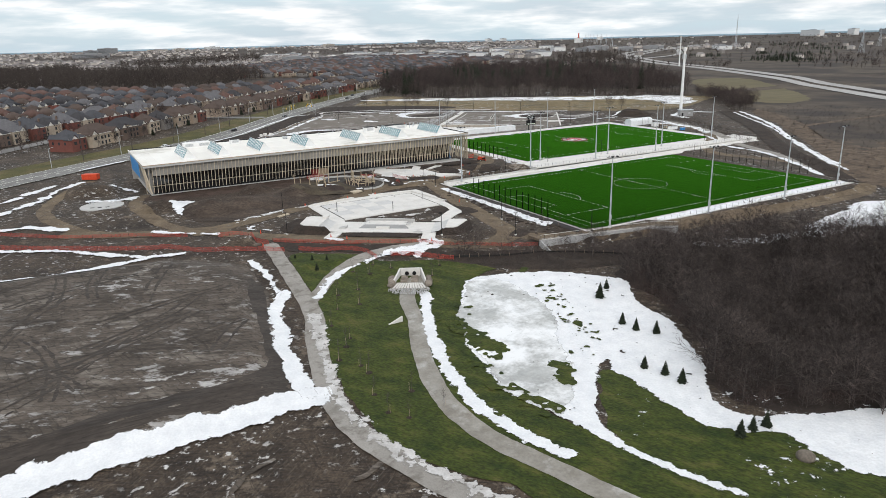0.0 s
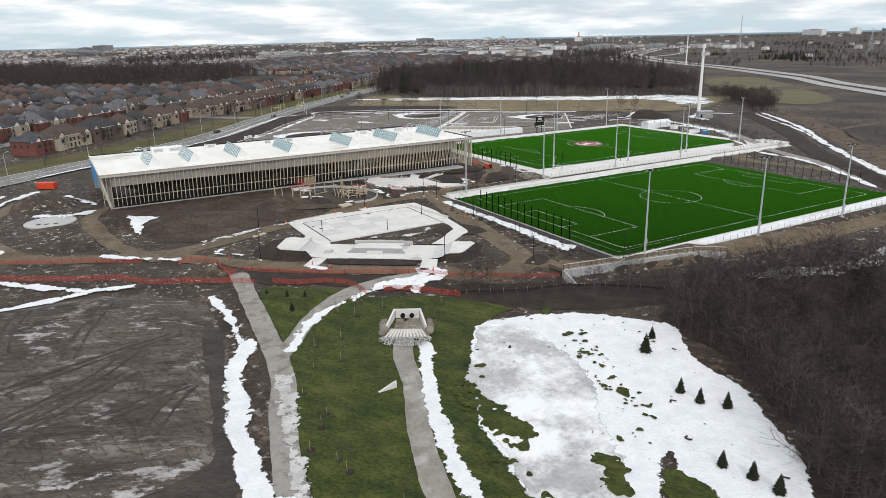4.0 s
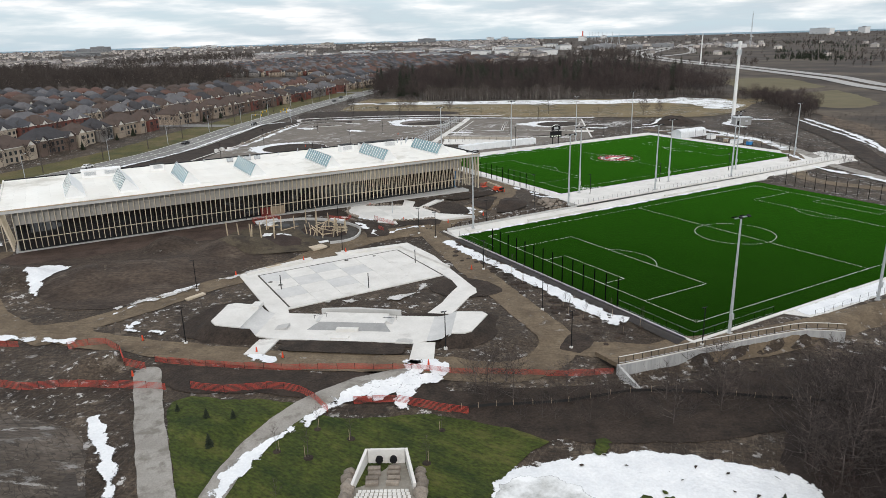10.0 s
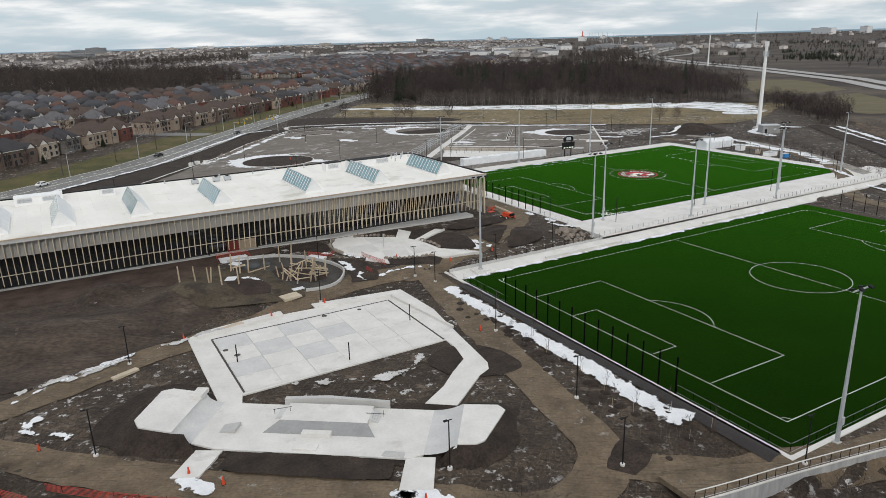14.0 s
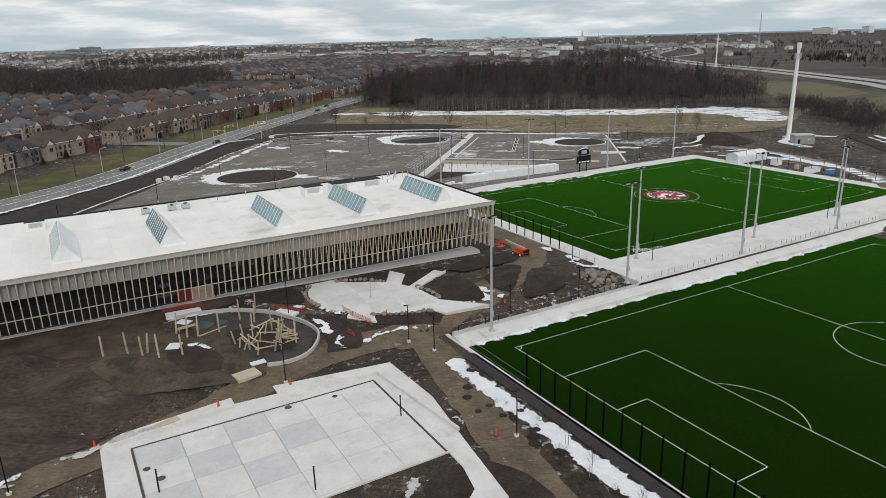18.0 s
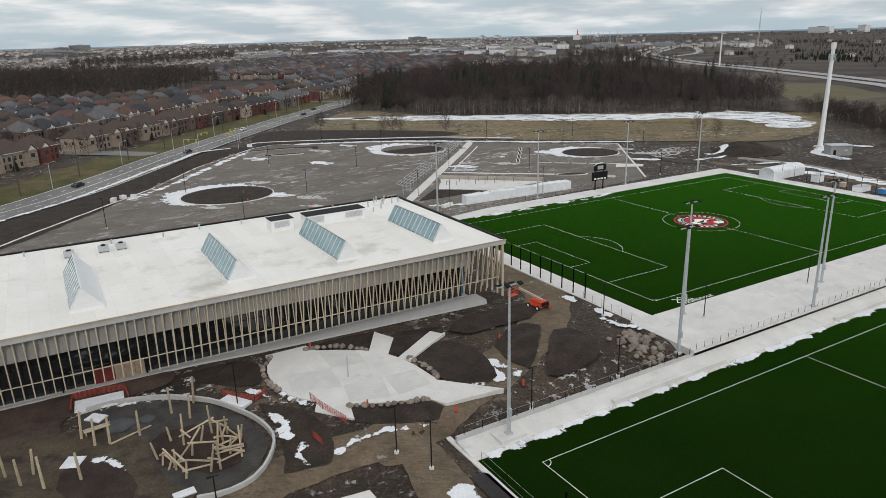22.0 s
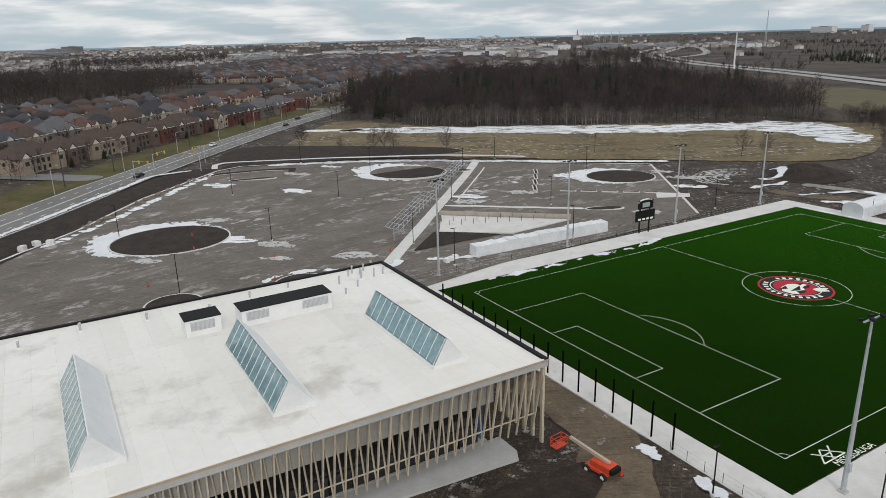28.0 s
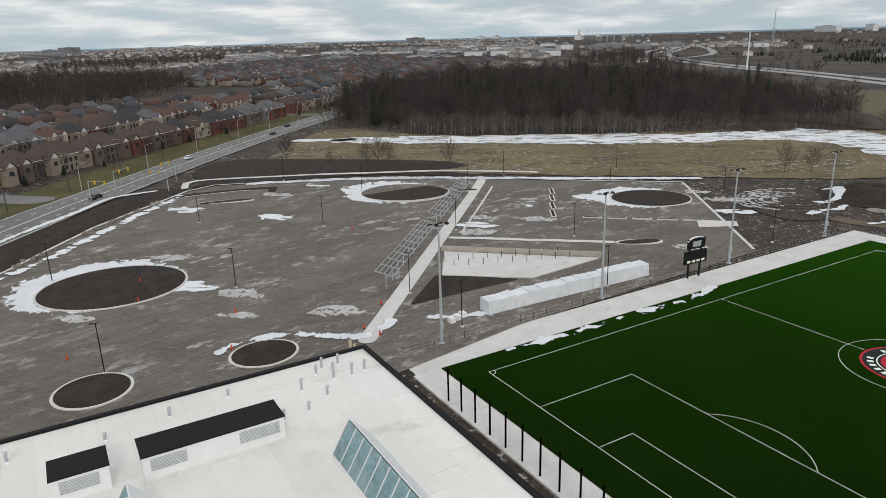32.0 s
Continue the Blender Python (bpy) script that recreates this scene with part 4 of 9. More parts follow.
# fins: a leaning blade, and from mid length a second raking member that opens the pair into a V
N_FIN = 106
step_fin = (HX1 - 0.5 - (HX0 + 0.4)) / (N_FIN - 1)
foot_y, foot_z = HY0 + 2.1, 2.55
for i in range(N_FIN):
    x = HX0 + 0.4 + i * step_fin
    b = B()
    w = 0.075
    drop = foot_z - 0.15 * math.sin(i * 0.37)
    ty = HY0 + 0.1
    b.add([(x - w, ty, 12.0), (x + w, ty, 12.0), (x + w, ty + 0.42, 12.0), (x - w, ty + 0.42, 12.0),
           (x - w, foot_y - 0.1, drop), (x + w, foot_y - 0.1, drop), (x + w, foot_y + 0.08, drop), (x - w, foot_y + 0.08, drop)],
          [(0, 1, 2, 3), (7, 6, 5, 4), (0, 4, 5, 1), (1, 5, 6, 2), (2, 6, 7, 3), (3, 7, 4, 0)])
    fin = part("fin", b, MAT["timber"], hall)
    lean = 1.25 * min(1, max(0, (x + 38) / 44))
    if lean > 0.08 and x - lean > HX0 and x < HX1 - 5.4:
        part("fin_rake", B().bar((x - lean, HY0 + 0.75, 11.7), (x - 0.02, foot_y - 0.05, drop + 0.1), 0.13, 0.2), MAT["timber"], hall)
for x0, x1 in ((HX0 + 0.3, -40), (-40, HX1 - 0.3)):
    part("fin_rail", B().bar((x0, foot_y - 0.45, 4.9), (x1, foot_y - 0.45, 4.9), 0.1, 0.14), MAT["timber"], hall, "pale timber rail tying the fins")
# east end: heavier posts carrying the overhang
for i in range(6):
    x = HX1 - 0.35
    y = HY0 + 0.5 + i * 1.7
    part("end_post", B().box(x - 0.16, x + 0.16, y - 0.2, y + 0.2, 1.5, 11.7), MAT["timber"], hall)
for i in range(26):
    y = HY0 + 12 + i * 1.42
    part("end_fin", B().box(HX1 - 0.5, HX1 - 0.1, y - 0.07, y + 0.07, 2.4, 11.7), MAT["timber"], hall)
for i in range(7):
    y = HY0 + 0.6 + i * 1.6
    part("end_fin", B().bar((HX0 + 0.25, y, 12.0), (HX0 + 1.9, y + 0.4, 2.6), 0.14, 0.34), MAT["timber"], hall)
part("blue_cover", B().box(HX1 - 6.55, HX1 - 6.45, HY0 + 4.0, HY0 + 9, 2.0, 7.0), MAT["blue_paint"], hall, "blue sheet over an unfinished entrance")
CLAD = material("dark_red_cladding", (0.13, 0.02, 0.017), 0.7, second=(0.18, 0.035, 0.028), scale=0.5, detail_scale=4, spread=0.15)
for k in range(5):
    board = MAT["wood"] if k > 1 else CLAD
    part("hoarding_board", B().box(-43.2 + k * 1.35, -41.89 + k * 1.35, HY0 + 4.2, HY0 + 4.3, 1.55, 3.9), board, hall, "plywood hoarding board" if k > 1 else "dark red hoarding board")
part("entry_frame", B().box(-47.4, -47.2, HY0 + 3.9, HY0 + 4.45, 1.5, 4.6).box(-36.4, -36.2, HY0 + 3.9, HY0 + 4.45, 1.5, 4.6).box(-47.4, -36.2, HY0 + 3.9, HY0 + 4.45, 4.5, 4.62), MAT["dark_metal"], hall)

# shark-fin skylights: steep glass on the west, long white slope on the east
# the cowls are white; their base colour is greyed to stand in for shade
COWL = material("pale_sheet_metal", (0.68, 0.685, 0.685), 0.45, second=(0.75, 0.755, 0.755), scale=0.5, detail_scale=3, spread=0.04, spec=0.5)
SKY_X = (13.2, -5.1, -23.0, -44.6, -62.0, -77.0, -89.0)
for k, sx in enumerate(SKY_X):
    sk = thing("roof_skylight", "white shark-fin roof skylight with steep blue-green glass", "skylight", "roof skylights", pose(sx, 0, HZ - 0.06))
    y0, y1, w, rx, rh = 112.1, 131.4 if k else 130.6, 4.3, 1.85, 3.4
    c = 0.45
    part("kerb_frame", B().box(-0.15, w + 0.1, y0 - 0.15, y1 + 0.15, 0, c), MAT["white_paint"], sk)
    b = B()
    b.add([(rx, y0, rh), (rx, y1, rh), (w, y1, c), (w, y0, c), (rx - 0.12, y0, rh), (rx - 0.12, y1, rh), (0, y1, c), (0, y0, c)],
          [(0, 3, 2, 1), (0, 1, 5, 4), (0, 4, 7, 3), (1, 2, 6, 5), (3, 7, 6, 2)])
    part("cowl", b, COWL, sk, "white sheet-metal cowl, greyed to show its shading")
    n = 11
    for j in range(n):
        a0, a1 = y0 + 0.15 + (y1 - y0 - 0.3) * j / n + 0.05, y0 + 0.15 + (y1 - y0 - 0.3) * (j + 1) / n - 0.05
        part("pane", B().add([(-0.02, a0, c + 0.1), (-0.02, a1, c + 0.1), (rx - 0.16, a1, rh - 0.12), (rx - 0.16, a0, rh - 0.12),
                              (0.03, a0, c + 0.1), (0.03, a1, c + 0.1), (rx - 0.11, a1, rh - 0.12), (rx - 0.11, a0, rh - 0.12)],
                             [(3, 2, 1, 0), (4, 5, 6, 7), (0, 1, 5, 4), (1, 2, 6, 5), (2, 3, 7, 6), (3, 0, 4, 7)]), MAT["sky_glass"], sk)
        part("glazing_bar", B().bar((-0.06, a0 - 0.05, c), (rx - 0.18, a0 - 0.05, rh - 0.05), 0.07, 0.1), MAT["white_paint"], sk)


def roof_unit(x0, x1, y0, y1, h, dark, label):
    u = thing("roof_plant_box", label, "roof plant", "roof plant boxes", pose(x0, y0, HZ - 0.06))
    w, d = x1 - x0, y1 - y0
    part("casing", B().box(0, w, 0, d, 0, h), MAT["white_paint"], u)
    part("lid", B().box(-0.1, w + 0.1, -0.1, d + 0.1, h, h + 0.12), MAT["dark_metal"] if dark else MAT["white_paint"], u, "dark flat lid" if dark else "")
    for j in range(9):
        part("louvre", B().box(0.6, min(3.6, w - 0.4), -0.06, 0.0, h * 0.35 + j * h * 0.06, h * 0.35 + j * h * 0.06 + 0.05), MAT["galv"], u)
        if w > 8:
            part("louvre", B().box(w - 4.2, w - 0.5, -0.06, 0.0, h * 0.35 + j * h * 0.06, h * 0.35 + j * h * 0.06 + 0.05), MAT["galv"], u)
    return u


roof_unit(-1.7, 10.7, 136.2, 139.6, 2.2, True, "long white roof plant box with a dark lid")
roof_unit(-8.6, -4.2, 136.8, 140.0, 2.2, True, "small white roof plant box with a dark lid")
roof_unit(-84, -74, 140, 143.6, 1.9, False, "white roof plant box")
roof_unit(-66, -62.5, 140, 142.6, 1.8, True, "small white roof plant box with a dark lid")
for x, y, h in ((17.6, 146.6, .9), (18.6, 147.5, 1.1), (19.5, 146.4, .8), (20.6, 147.6, 1.0), (18.9, 144.6, 1.1), (20.9, 144.2, 1.2), (22.6, 144.6, 1.0), (15.0, 144.0, 1.1), (16.9, 141.4, .9),
                (-12, 146, .8), (-20, 147, .9), (-27, 145.5, .7), (-36, 146, .8), (8, 147, .7), (2, 146.2, .8), (-50, 146.5, .7), (-4, 145.0, .6), (11.5, 139.2, .9), (14.2, 139.5, .8)):
    v = thing("roof_vent_pipe", "white roof vent pipe with a small cap", "vent pipe", "roof vent pipes", pose(x, y, HZ - 0.07))
    part("pipe", B().tube((0, 0, 0), (0, 0, h * 1.15), 0.15, 0.14, 8), MAT["galv"], v)
    part("cap", B().tube((0, 0, h * 1.15), (0.14, 0, h * 1.15 + 0.18), 0.22, 0.13, 8), MAT["galv"], v)
    part("flashing", B().tube((0, 0, 0.0), (0, 0, 0.2), 0.3, 0.13, 8), MAT["white_paint"], v)
for x in (-44, -38.5, -35.6):
    u = thing("roof_hvac_unit", "small grey packaged unit standing on the roof", "roof unit", "roof units", pose(x, 141.5, HZ - 0.06))
    part("casing", B().box(0, 1.7, 0, 1.2, 0.15, 1.15, 0.05), MAT["galv"], u)
    part("skid", B().box(0.1, 0.3, 0, 1.2, 0, 0.15).box(1.4, 1.6, 0, 1.2, 0, 0.15), MAT["dark_metal"], u)
    part("fan_cowl", B().tube((0.85, 0.6, 1.15), (0.85, 0.6, 1.3), 0.42, 0.42, 12), MAT["dark_metal"], u)
slab("pavement_hall", [(-101, 110.9), (-60, 110.7), (-43, 110.4), (-30, 110.1), (-21, 109.0), (-11, 108.3), (4, 107.4), (20.6, 106.2), (21.4, 107.6), (21.4, 111.2), (-101, 111.2)], 0.9, 1.5, MAT["concrete_grey"], "grey concrete walk along the hall")


# ---------------------------------------------------------------- court and skate park
def low_wall(name, pts, h, w, mat, label, base=0.0):
    b = B()
    for a, c in zip(pts, pts[1:]):
        b.bar((*a, base + h / 2), (*c, base + h / 2), w, h)
    return structure(name, b.me(name, mat), label, "wall")


slab("pavement_court_surround", [(-60, 68.6), (-57.4, 70.4), (-43, 72.2), (-43, 70.2), (-37, 69.8), (-37, 72.4), (-19.4, 70.0), (-19.0, 57.2), (-20.9, 45.5), (-22.0, 38.0), (-22.6, 34.0), (-23.6, 32.2), (-25.8, 31.2), (-33, 25.6), (-36.4, 28.4), (-31.9, 31.2), (-28.6, 34.2), (-25, 37.0), (-24, 41), (-23.8, 44.6), (-57, 44.2), (-57.6, 42), (-60.4, 43.4)], -0.4, 0.2, MAT["concrete"], "pale concrete surround of the court")
court = structure("pavement_court", B().box(-56.4, -24.2, 44.8, 65.8, -0.3, 0.2).me("court_base", MAT["concrete"]), "concrete court of large pale squares", "court")
for i in range(6):
    for j in range(4):
        x, y = -56.4 + i * 5.367, 44.8 + j * 5.25
        grey = (i, 3 - j) in {(0, 0), (2, 0), (1, 1), (3, 1), (0, 2), (2, 2)}
        part("slab", B().box(x + 0.02, x + 5.347, y + 0.02, y + 5.23, 0.2, 0.235), MAT["concrete_mid" if grey else "concrete"], court)
JOINT = material("dark_open_joint", (0.05, 0.045, 0.04), 0.95, second=(0.09, 0.08, 0.07), space="World")
for x0, x1, y0, y1 in ((-56.7, -23.9, 65.85, 66.15), (-56.75, -56.45, 44.8, 65.85), (-24.15, -23.85, 44.8, 65.85)):
    part("joint", B().box(x0, x1, y0, y1, 0.1, 0.222), JOINT, court, "dark open joint round the court")
for x, y, r in ((-54.4, 57.6, 0.5), (-55.6, 60.4, 0.45), (-30.5, 64.6, 0.4), (-37, 65.2, 0.5)):
    part("drain_cover", B().tube((x, y, 0.2), (x, y, 0.245), r, r, 12), JOINT, court, "dark drain hole in the slab")
low_wall("wall_court", [(-58.5, 67.6), (-43.4, 69.4)], 0.55, 0.35, MAT["concrete"], "low pale concrete seat wall", 0.14)
low_wall("wall_court_east", [(-36.6, 69.6), (-22.6, 67.4), (-20.4, 48)], 0.5, 0.35, MAT["concrete"], "low pale concrete seat wall", 0.14)
for x, y in ((-25, 55), (-55, 55), (-40, 46.2)):
    p = thing("court_post", "short black post standing at the court edge", "post", "court posts", pose(x, y, 0.15))
    part("shaft", B().tube((0, 0, 0), (0, 0, 3.0), 0.09, 0.09, 8), MAT["dark_metal"], p)
    part("cap", B().tube((0, 0, 3.0), (0, 0, 3.08), 0.13, 0.05, 8), MAT["dark_metal"], p)

HIP = material("dark_grey_ramp_concrete", (0.25, 0.25, 0.25), 0.75, second=(0.31, 0.31, 0.305), scale=0.4, detail_scale=3, spread=0.08, space="World")
# the skate floor runs in its own frame: s along it, n across it toward the court
SK = pose(-63.0, 38.7, 0.2, 0, 0, -36.5)
skate = thing("skate_park", "pale concrete skate park with ramps and ledges", "skate park", at=SK)


def sk_part(name, b, mat, label=""):
    return part(name, b, mat, skate, label)


sk_part("deck", B().prism([(0, -4.4), (3.6, -5.3), (27.4, -5.5), (29, -4.6), (29, 5.6), (0, 5.6)], -0.4, 0.12), MAT["concrete"], "pale skate floor")
qp = B()
for i in range(8):
    a0, a1 = radians(90 * i / 8), radians(90 * (i + 1) / 8)
    qp.add([(0 - 2.4 * math.sin(a), y, 0.12 + 1.45 * (1 - math.cos(a))) for a in (a0, a1) for y in (-4.4, 5.6)], [(0, 2, 3, 1)])
sk_part("quarter_pipe", qp, MAT["concrete_mid"], "curved grey quarter pipe")
sk_part("upper_deck", B().prism([(-2.4, -4.4), (-2.4, 5.6), (-7.6, 6.4), (-8.9, 5.6), (-8.6, -2.0), (-7.2, -3.6)], -0.3, 1.57), MAT["concrete"], "raised start deck")
sk_part("extension_block", B().box(-3.8, -2.2, 3.6, 6.0, 1.57, 2.15, 0.05), MAT["concrete"])
bk = B()
for i in range(8):
    a0, a1 = i / 8, (i + 1) / 8
    bk.add([(29 + 4.0 * a, y, 0.12 + 1.15 * a * a) for a in (a0, a1) for y in (-4.6, 5.6)], [(0, 1, 3, 2)])
sk_part("bank", bk, MAT["concrete_mid"], "grey bank at the far end")
sk_part("end_deck", B().prism([(33, -3.8), (33, 5.4), (37.4, 5.6), (38.4, 4.4), (36.2, -2.8), (35.2, -3.6)], -0.3, 1.27), MAT["concrete"], "raised end deck")
sk_part("centre_hip", B().add([(8.0, -1.4, 0.12), (22.5, -1.4, 0.12), (21.0, 0.8, 0.62), (9.5, 0.8, 0.62), (21.0, 1.0, 0.62), (9.5, 1.0, 0.62)], [(0, 1, 2, 3), (3, 2, 4, 5), (0, 3, 5), (1, 4, 2)]), HIP, "long grey hip ramp")
sk_part("upper_floor", B().box(9.5, 21.0, 1.0, 5.3, 0.12, 0.62), MAT["concrete"], "raised middle floor")
sk_part("ledge", B().box(13.2, 17.0, -1.9, -1.0, 0.12, 0.62, 0.03), MAT["concrete"], "grind ledge")
sk_part("manual_pad", B().box(13.0, 16.0, -4.8, -3.6, 0.12, 0.3, 0.03), MAT["concrete"])
sk_part("back_curb", B().prism([(8.6, 5.6), (14.5, 6.3), (23, 5.7), (23, 6.2), (14.5, 7.0), (8.6, 6.3)], -0.3, 1.0), MAT["concrete_grey"], "curved grey back wall")
sk_part("kicker", B().add([(2.4, -1.8, 0.12), (4.6, -1.8, 0.12), (4.6, 0.2, 0.12), (2.4, 0.2, 0.12), (4.6, -1.8, 0.6), (4.6, 0.2, 0.6)], [(0, 1, 4), (1, 2, 5, 4), (2, 3, 5), (0, 4, 5, 3)]), MAT["concrete_grey"])
for x0 in (9.0, 21.5):
    for k in range(4):
        sk_part("step", B().box(x0 + k * 0.3 - 0.5, x0 + k * 0.3 - 0.2, 2.0, 4.4, 0.12, 0.24 + k * 0.12 if x0 < 20 else 0.6 - k * 0.12), MAT["concrete_mid"])
    sk_part("handrail", B().tube((x0 - 1.2, 3.2, 0.75), (x0 + 1.4, 3.2, 1.3 if x0 < 20 else 0.7), 0.035).tube((x0 - 1.0, 3.2, 0.12), (x0 - 1.0, 3.2, 0.8), 0.03).tube((x0 + 1.2, 3.2, 0.3), (x0 + 1.2, 3.2, 1.2), 0.03), MAT["dark_metal"], "black steel handrail")
sk_part("spine_mound", B().add([(24.0, -5.3, 0.12), (26.8, -5.5, 0.12), (26.8, -4.3, 0.12), (24.3, -4.1, 0.12), (25.6, -4.9, 0.62)], [(0, 1, 4), (1, 2, 4), (2, 3, 4), (3, 0, 4)]), MAT["concrete_grey"])
slab("pavement_skate_west", [(-65.4, 33.4), (-62.6, 31.6), (-66.2, 27.6), (-69.0, 29.2)], -0.4, 0.28, MAT["concrete"], "pale concrete walk to the skate park")
slab("pavement_skate_south", [(-44.4, 18.4), (-41.4, 16.6), (-44.6, 11.4), (-47.8, 13.4)], -0.4, 0.28, MAT["concrete"], "pale concrete walk to the skate park")


def berm(pts, top, out, label):
    """Soil banked up against a raised deck, from its edge down to the ground."""
    n = len(pts)
    c = Vector((sum(q[0] for q in pts) / n, sum(q[1] for q in pts) / n, 0))
    v, f = [], []
    for i, (x, y) in enumerate(pts):
        p = Vector((x, y, 0))
        d = (p - c).normalized()
        for k, z in ((0.02, top), (0.35, top - 0.12), (0.75, top * 0.35), (1.25, -0.35)):
            q = SK @ (p + d * out * k + Vector((0.25 * math.sin(i * 5.1 + k * 7), 0.25 * math.cos(i * 3.7 + k * 5), 0)) * k + Vector((0, 0, z)))
            v.append(tuple(q))
    for i in range(n - 1):
        for k in range(3):
            a = i * 4 + k
            f.append((a, a + 1, a + 5, a + 4))
    me = mesh("soil_berm", v, f, MAT["soil"], True)
    return structure("soil_berm", me, label, "soil")


def densify(pts, m=4):
    return [((1 - j / m) * a[0] + j / m * b[0], (1 - j / m) * a[1] + j / m * b[1]) for a, b in zip(pts, pts[1:]) for j in range(m)] + [pts[-1]]


berm(densify([(-4.6, 5.9), (-7.6, 6.4), (-8.9, 5.6), (-8.6, -2.0), (-7.2, -3.6), (-2.4, -4.4), (-0.8, -4.4)]), 1.42, 3.0, "dark soil banked against the raised skate deck")
berm(densify([(32.4, -4.2), (33, -3.8), (35.2, -3.6), (36.2, -2.8), (38.4, 4.4), (37.4, 5.6), (34, 5.4)]), 1.12, 2.6, "dark soil banked against the raised skate deck")


# ---------------------------------------------------------------- masts, lamps, posts
def flood_mast(x, y, h=19.6, faces=1):
    z = 1.5 if 72 < y < 85 and x > 10 else 0.6 if 69 < y < 72 else ground_z(x, y)
    m = thing("floodlight_mast", "tall galvanised floodlight mast beside the pitch", "floodlight mast", "floodlight masts", pose(x, y, z))
    part("base", B().box(-0.4, 0.4, -0.4, 0.4, -0.1, 0.25, 0.05), MAT["concrete_grey"], m)
    part("pole", B().tube((0, 0, 0.2), (0, 0, h), 0.27, 0.12, 10), MAT["galv"], m)
    part("cross_arm", B().box(-1.5, 1.5, -0.06, 0.06, h - 0.15, h), MAT["galv"], m)
    part("service_box", B().box(-0.2, 0.2, -0.42, -0.22, 2.6, 3.6), MAT["galv"], m)
    for i, fx in enumerate((-1.3, -0.5, 0.5, 1.3)):
        s = -1 if faces > 0 and i % 2 else 1
        part("floodlight", B().add([(fx - 0.28, s * 0.1, h + 0.05), (fx + 0.28, s * 0.1, h + 0.05), (fx + 0.28, s * 0.55, h - 0.1), (fx - 0.28, s * 0.55, h - 0.1),
                                    (fx - 0.28, s * 0.1, h + 0.25), (fx + 0.28, s * 0.1, h + 0.25), (fx + 0.28, s * 0.6, h + 0.05), (fx - 0.28, s * 0.6, h + 0.05)],
                                   [(0, 1, 2, 3), (7, 6, 5, 4), (0, 4, 5, 1), (1, 5, 6, 2), (2, 6, 7, 3), (3, 7, 4, 0)]), MAT["dark_metal"], m, "black floodlight head")
    return m


for x, y in ((-0.3, 70.4), (33.0, 73.3), (66.4, 73.2), (100.8, 73.2), (0.8, -5.9), (34.7, -10.6), (68.6, -11.4), (102.6, -7.6), (45.4, 83.2), (78.8, 79.4), (112.3, 80.6), (150, 84.4), (45, 166), (79.1, 166.3), (114.2, 166.2), (148, 166.4)):
    flood_mast(x, y)


def lamp_post(x, y, h=6.8, label="black lamp post with a flat square head", head=0.9):
    m = thing("lamp_post", label, "lamp post", "lamp posts", pose(x, y, ground_z(x, y)))
    part("footing", B().tube((0, 0, -0.3), (0, 0, 0.35), 0.3, 0.3, 10), MAT["concrete"], m)
    part("pole", B().tube((0, 0, 0.3), (0, 0, h), 0.085, 0.07, 8), MAT["dark_metal"], m)
    part("arm", B().box(-head * 0.5, head * 0.5, -0.05, 0.05, h - 0.02, h + 0.05), MAT["dark_metal"], m)
    part("head", B().box(-head * 0.75, -head * 0.2, -0.16, 0.16, h, h + 0.1), MAT["dark_metal"], m)
    return m


for x, y in ((-35, 72.5), (-11.8, 69.5), (-15, 43), (-18, 19), (-23, 5), (-41, 14), (-76, 39), (-69.5, 63.5), (-6.4, -6.6), (6, 74), (22, 74.5), (-14, 96 - 22), (-27.5, 94)):
    lamp_post(x, y, 6.4)
for x, y in ((33.6, 90), (47, 80.2), (76, 80.4), (108, 80), (140, 80)):
    lamp_post(x, y, 6.0, "dark slim lamp post on the promenade")
for x, y in ((-7, 236), (24, 210), (55, 243), (28.5, 264), (-2, 184.5), (-33, 204), (51, 188), (63, 299), (79, 272), (81, 220), (51, 169.5), (107, 255), (101, 199), (84, 170), (134, 170), (162, 205), (142, 230), (167, 253), (129, 267), (-60, 178)):
    lamp_post(x, y, 8.2, "tall dark car park lamp post", 1.1)

# monopole tower and the slim mast by the highway
tower = thing("monopole_tower", "tall white telecom monopole with antennas at its top", "telecom tower", at=pose(225.5, 171.0, ground_z(225, 171)))
part("footing", B().box(-1.8, 1.8, -1.8, 1.8, -0.3, 0.5, 0.1), MAT["concrete"], tower)
part("pole", B().tube((0, 0, 0.4), (0, 0, 38.0), 0.98, 0.66, 16), MAT["white_paint"], tower)
part("antenna_shroud", B().tube((0, 0, 38.0), (0, 0, 40.2), 0.95, 0.95, 12), MAT["white_paint"], tower)
for i in range(6):
    a = i * math.pi / 3
    part("antenna", B().box(math.cos(a) * 1.1 - 0.15, math.cos(a) * 1.1 + 0.15, math.sin(a) * 1.1 - 0.15, math.sin(a) * 1.1 + 0.15, 33.5, 36.0), MAT["galv"], tower)
tower2 = thing("monopole_tower", "slim white monopole beside the highway", "telecom tower", at=pose(676, 578, ground_z(676, 578)))
part("pole", B().tube((0, 0, 0), (0, 0, 37.0), 0.95, 0.6, 12), MAT["white_paint"], tower2)
part("antenna_shroud", B().tube((0, 0, 37.0), (0, 0, 40.0), 1.1, 1.1, 10), MAT["galv"], tower2)


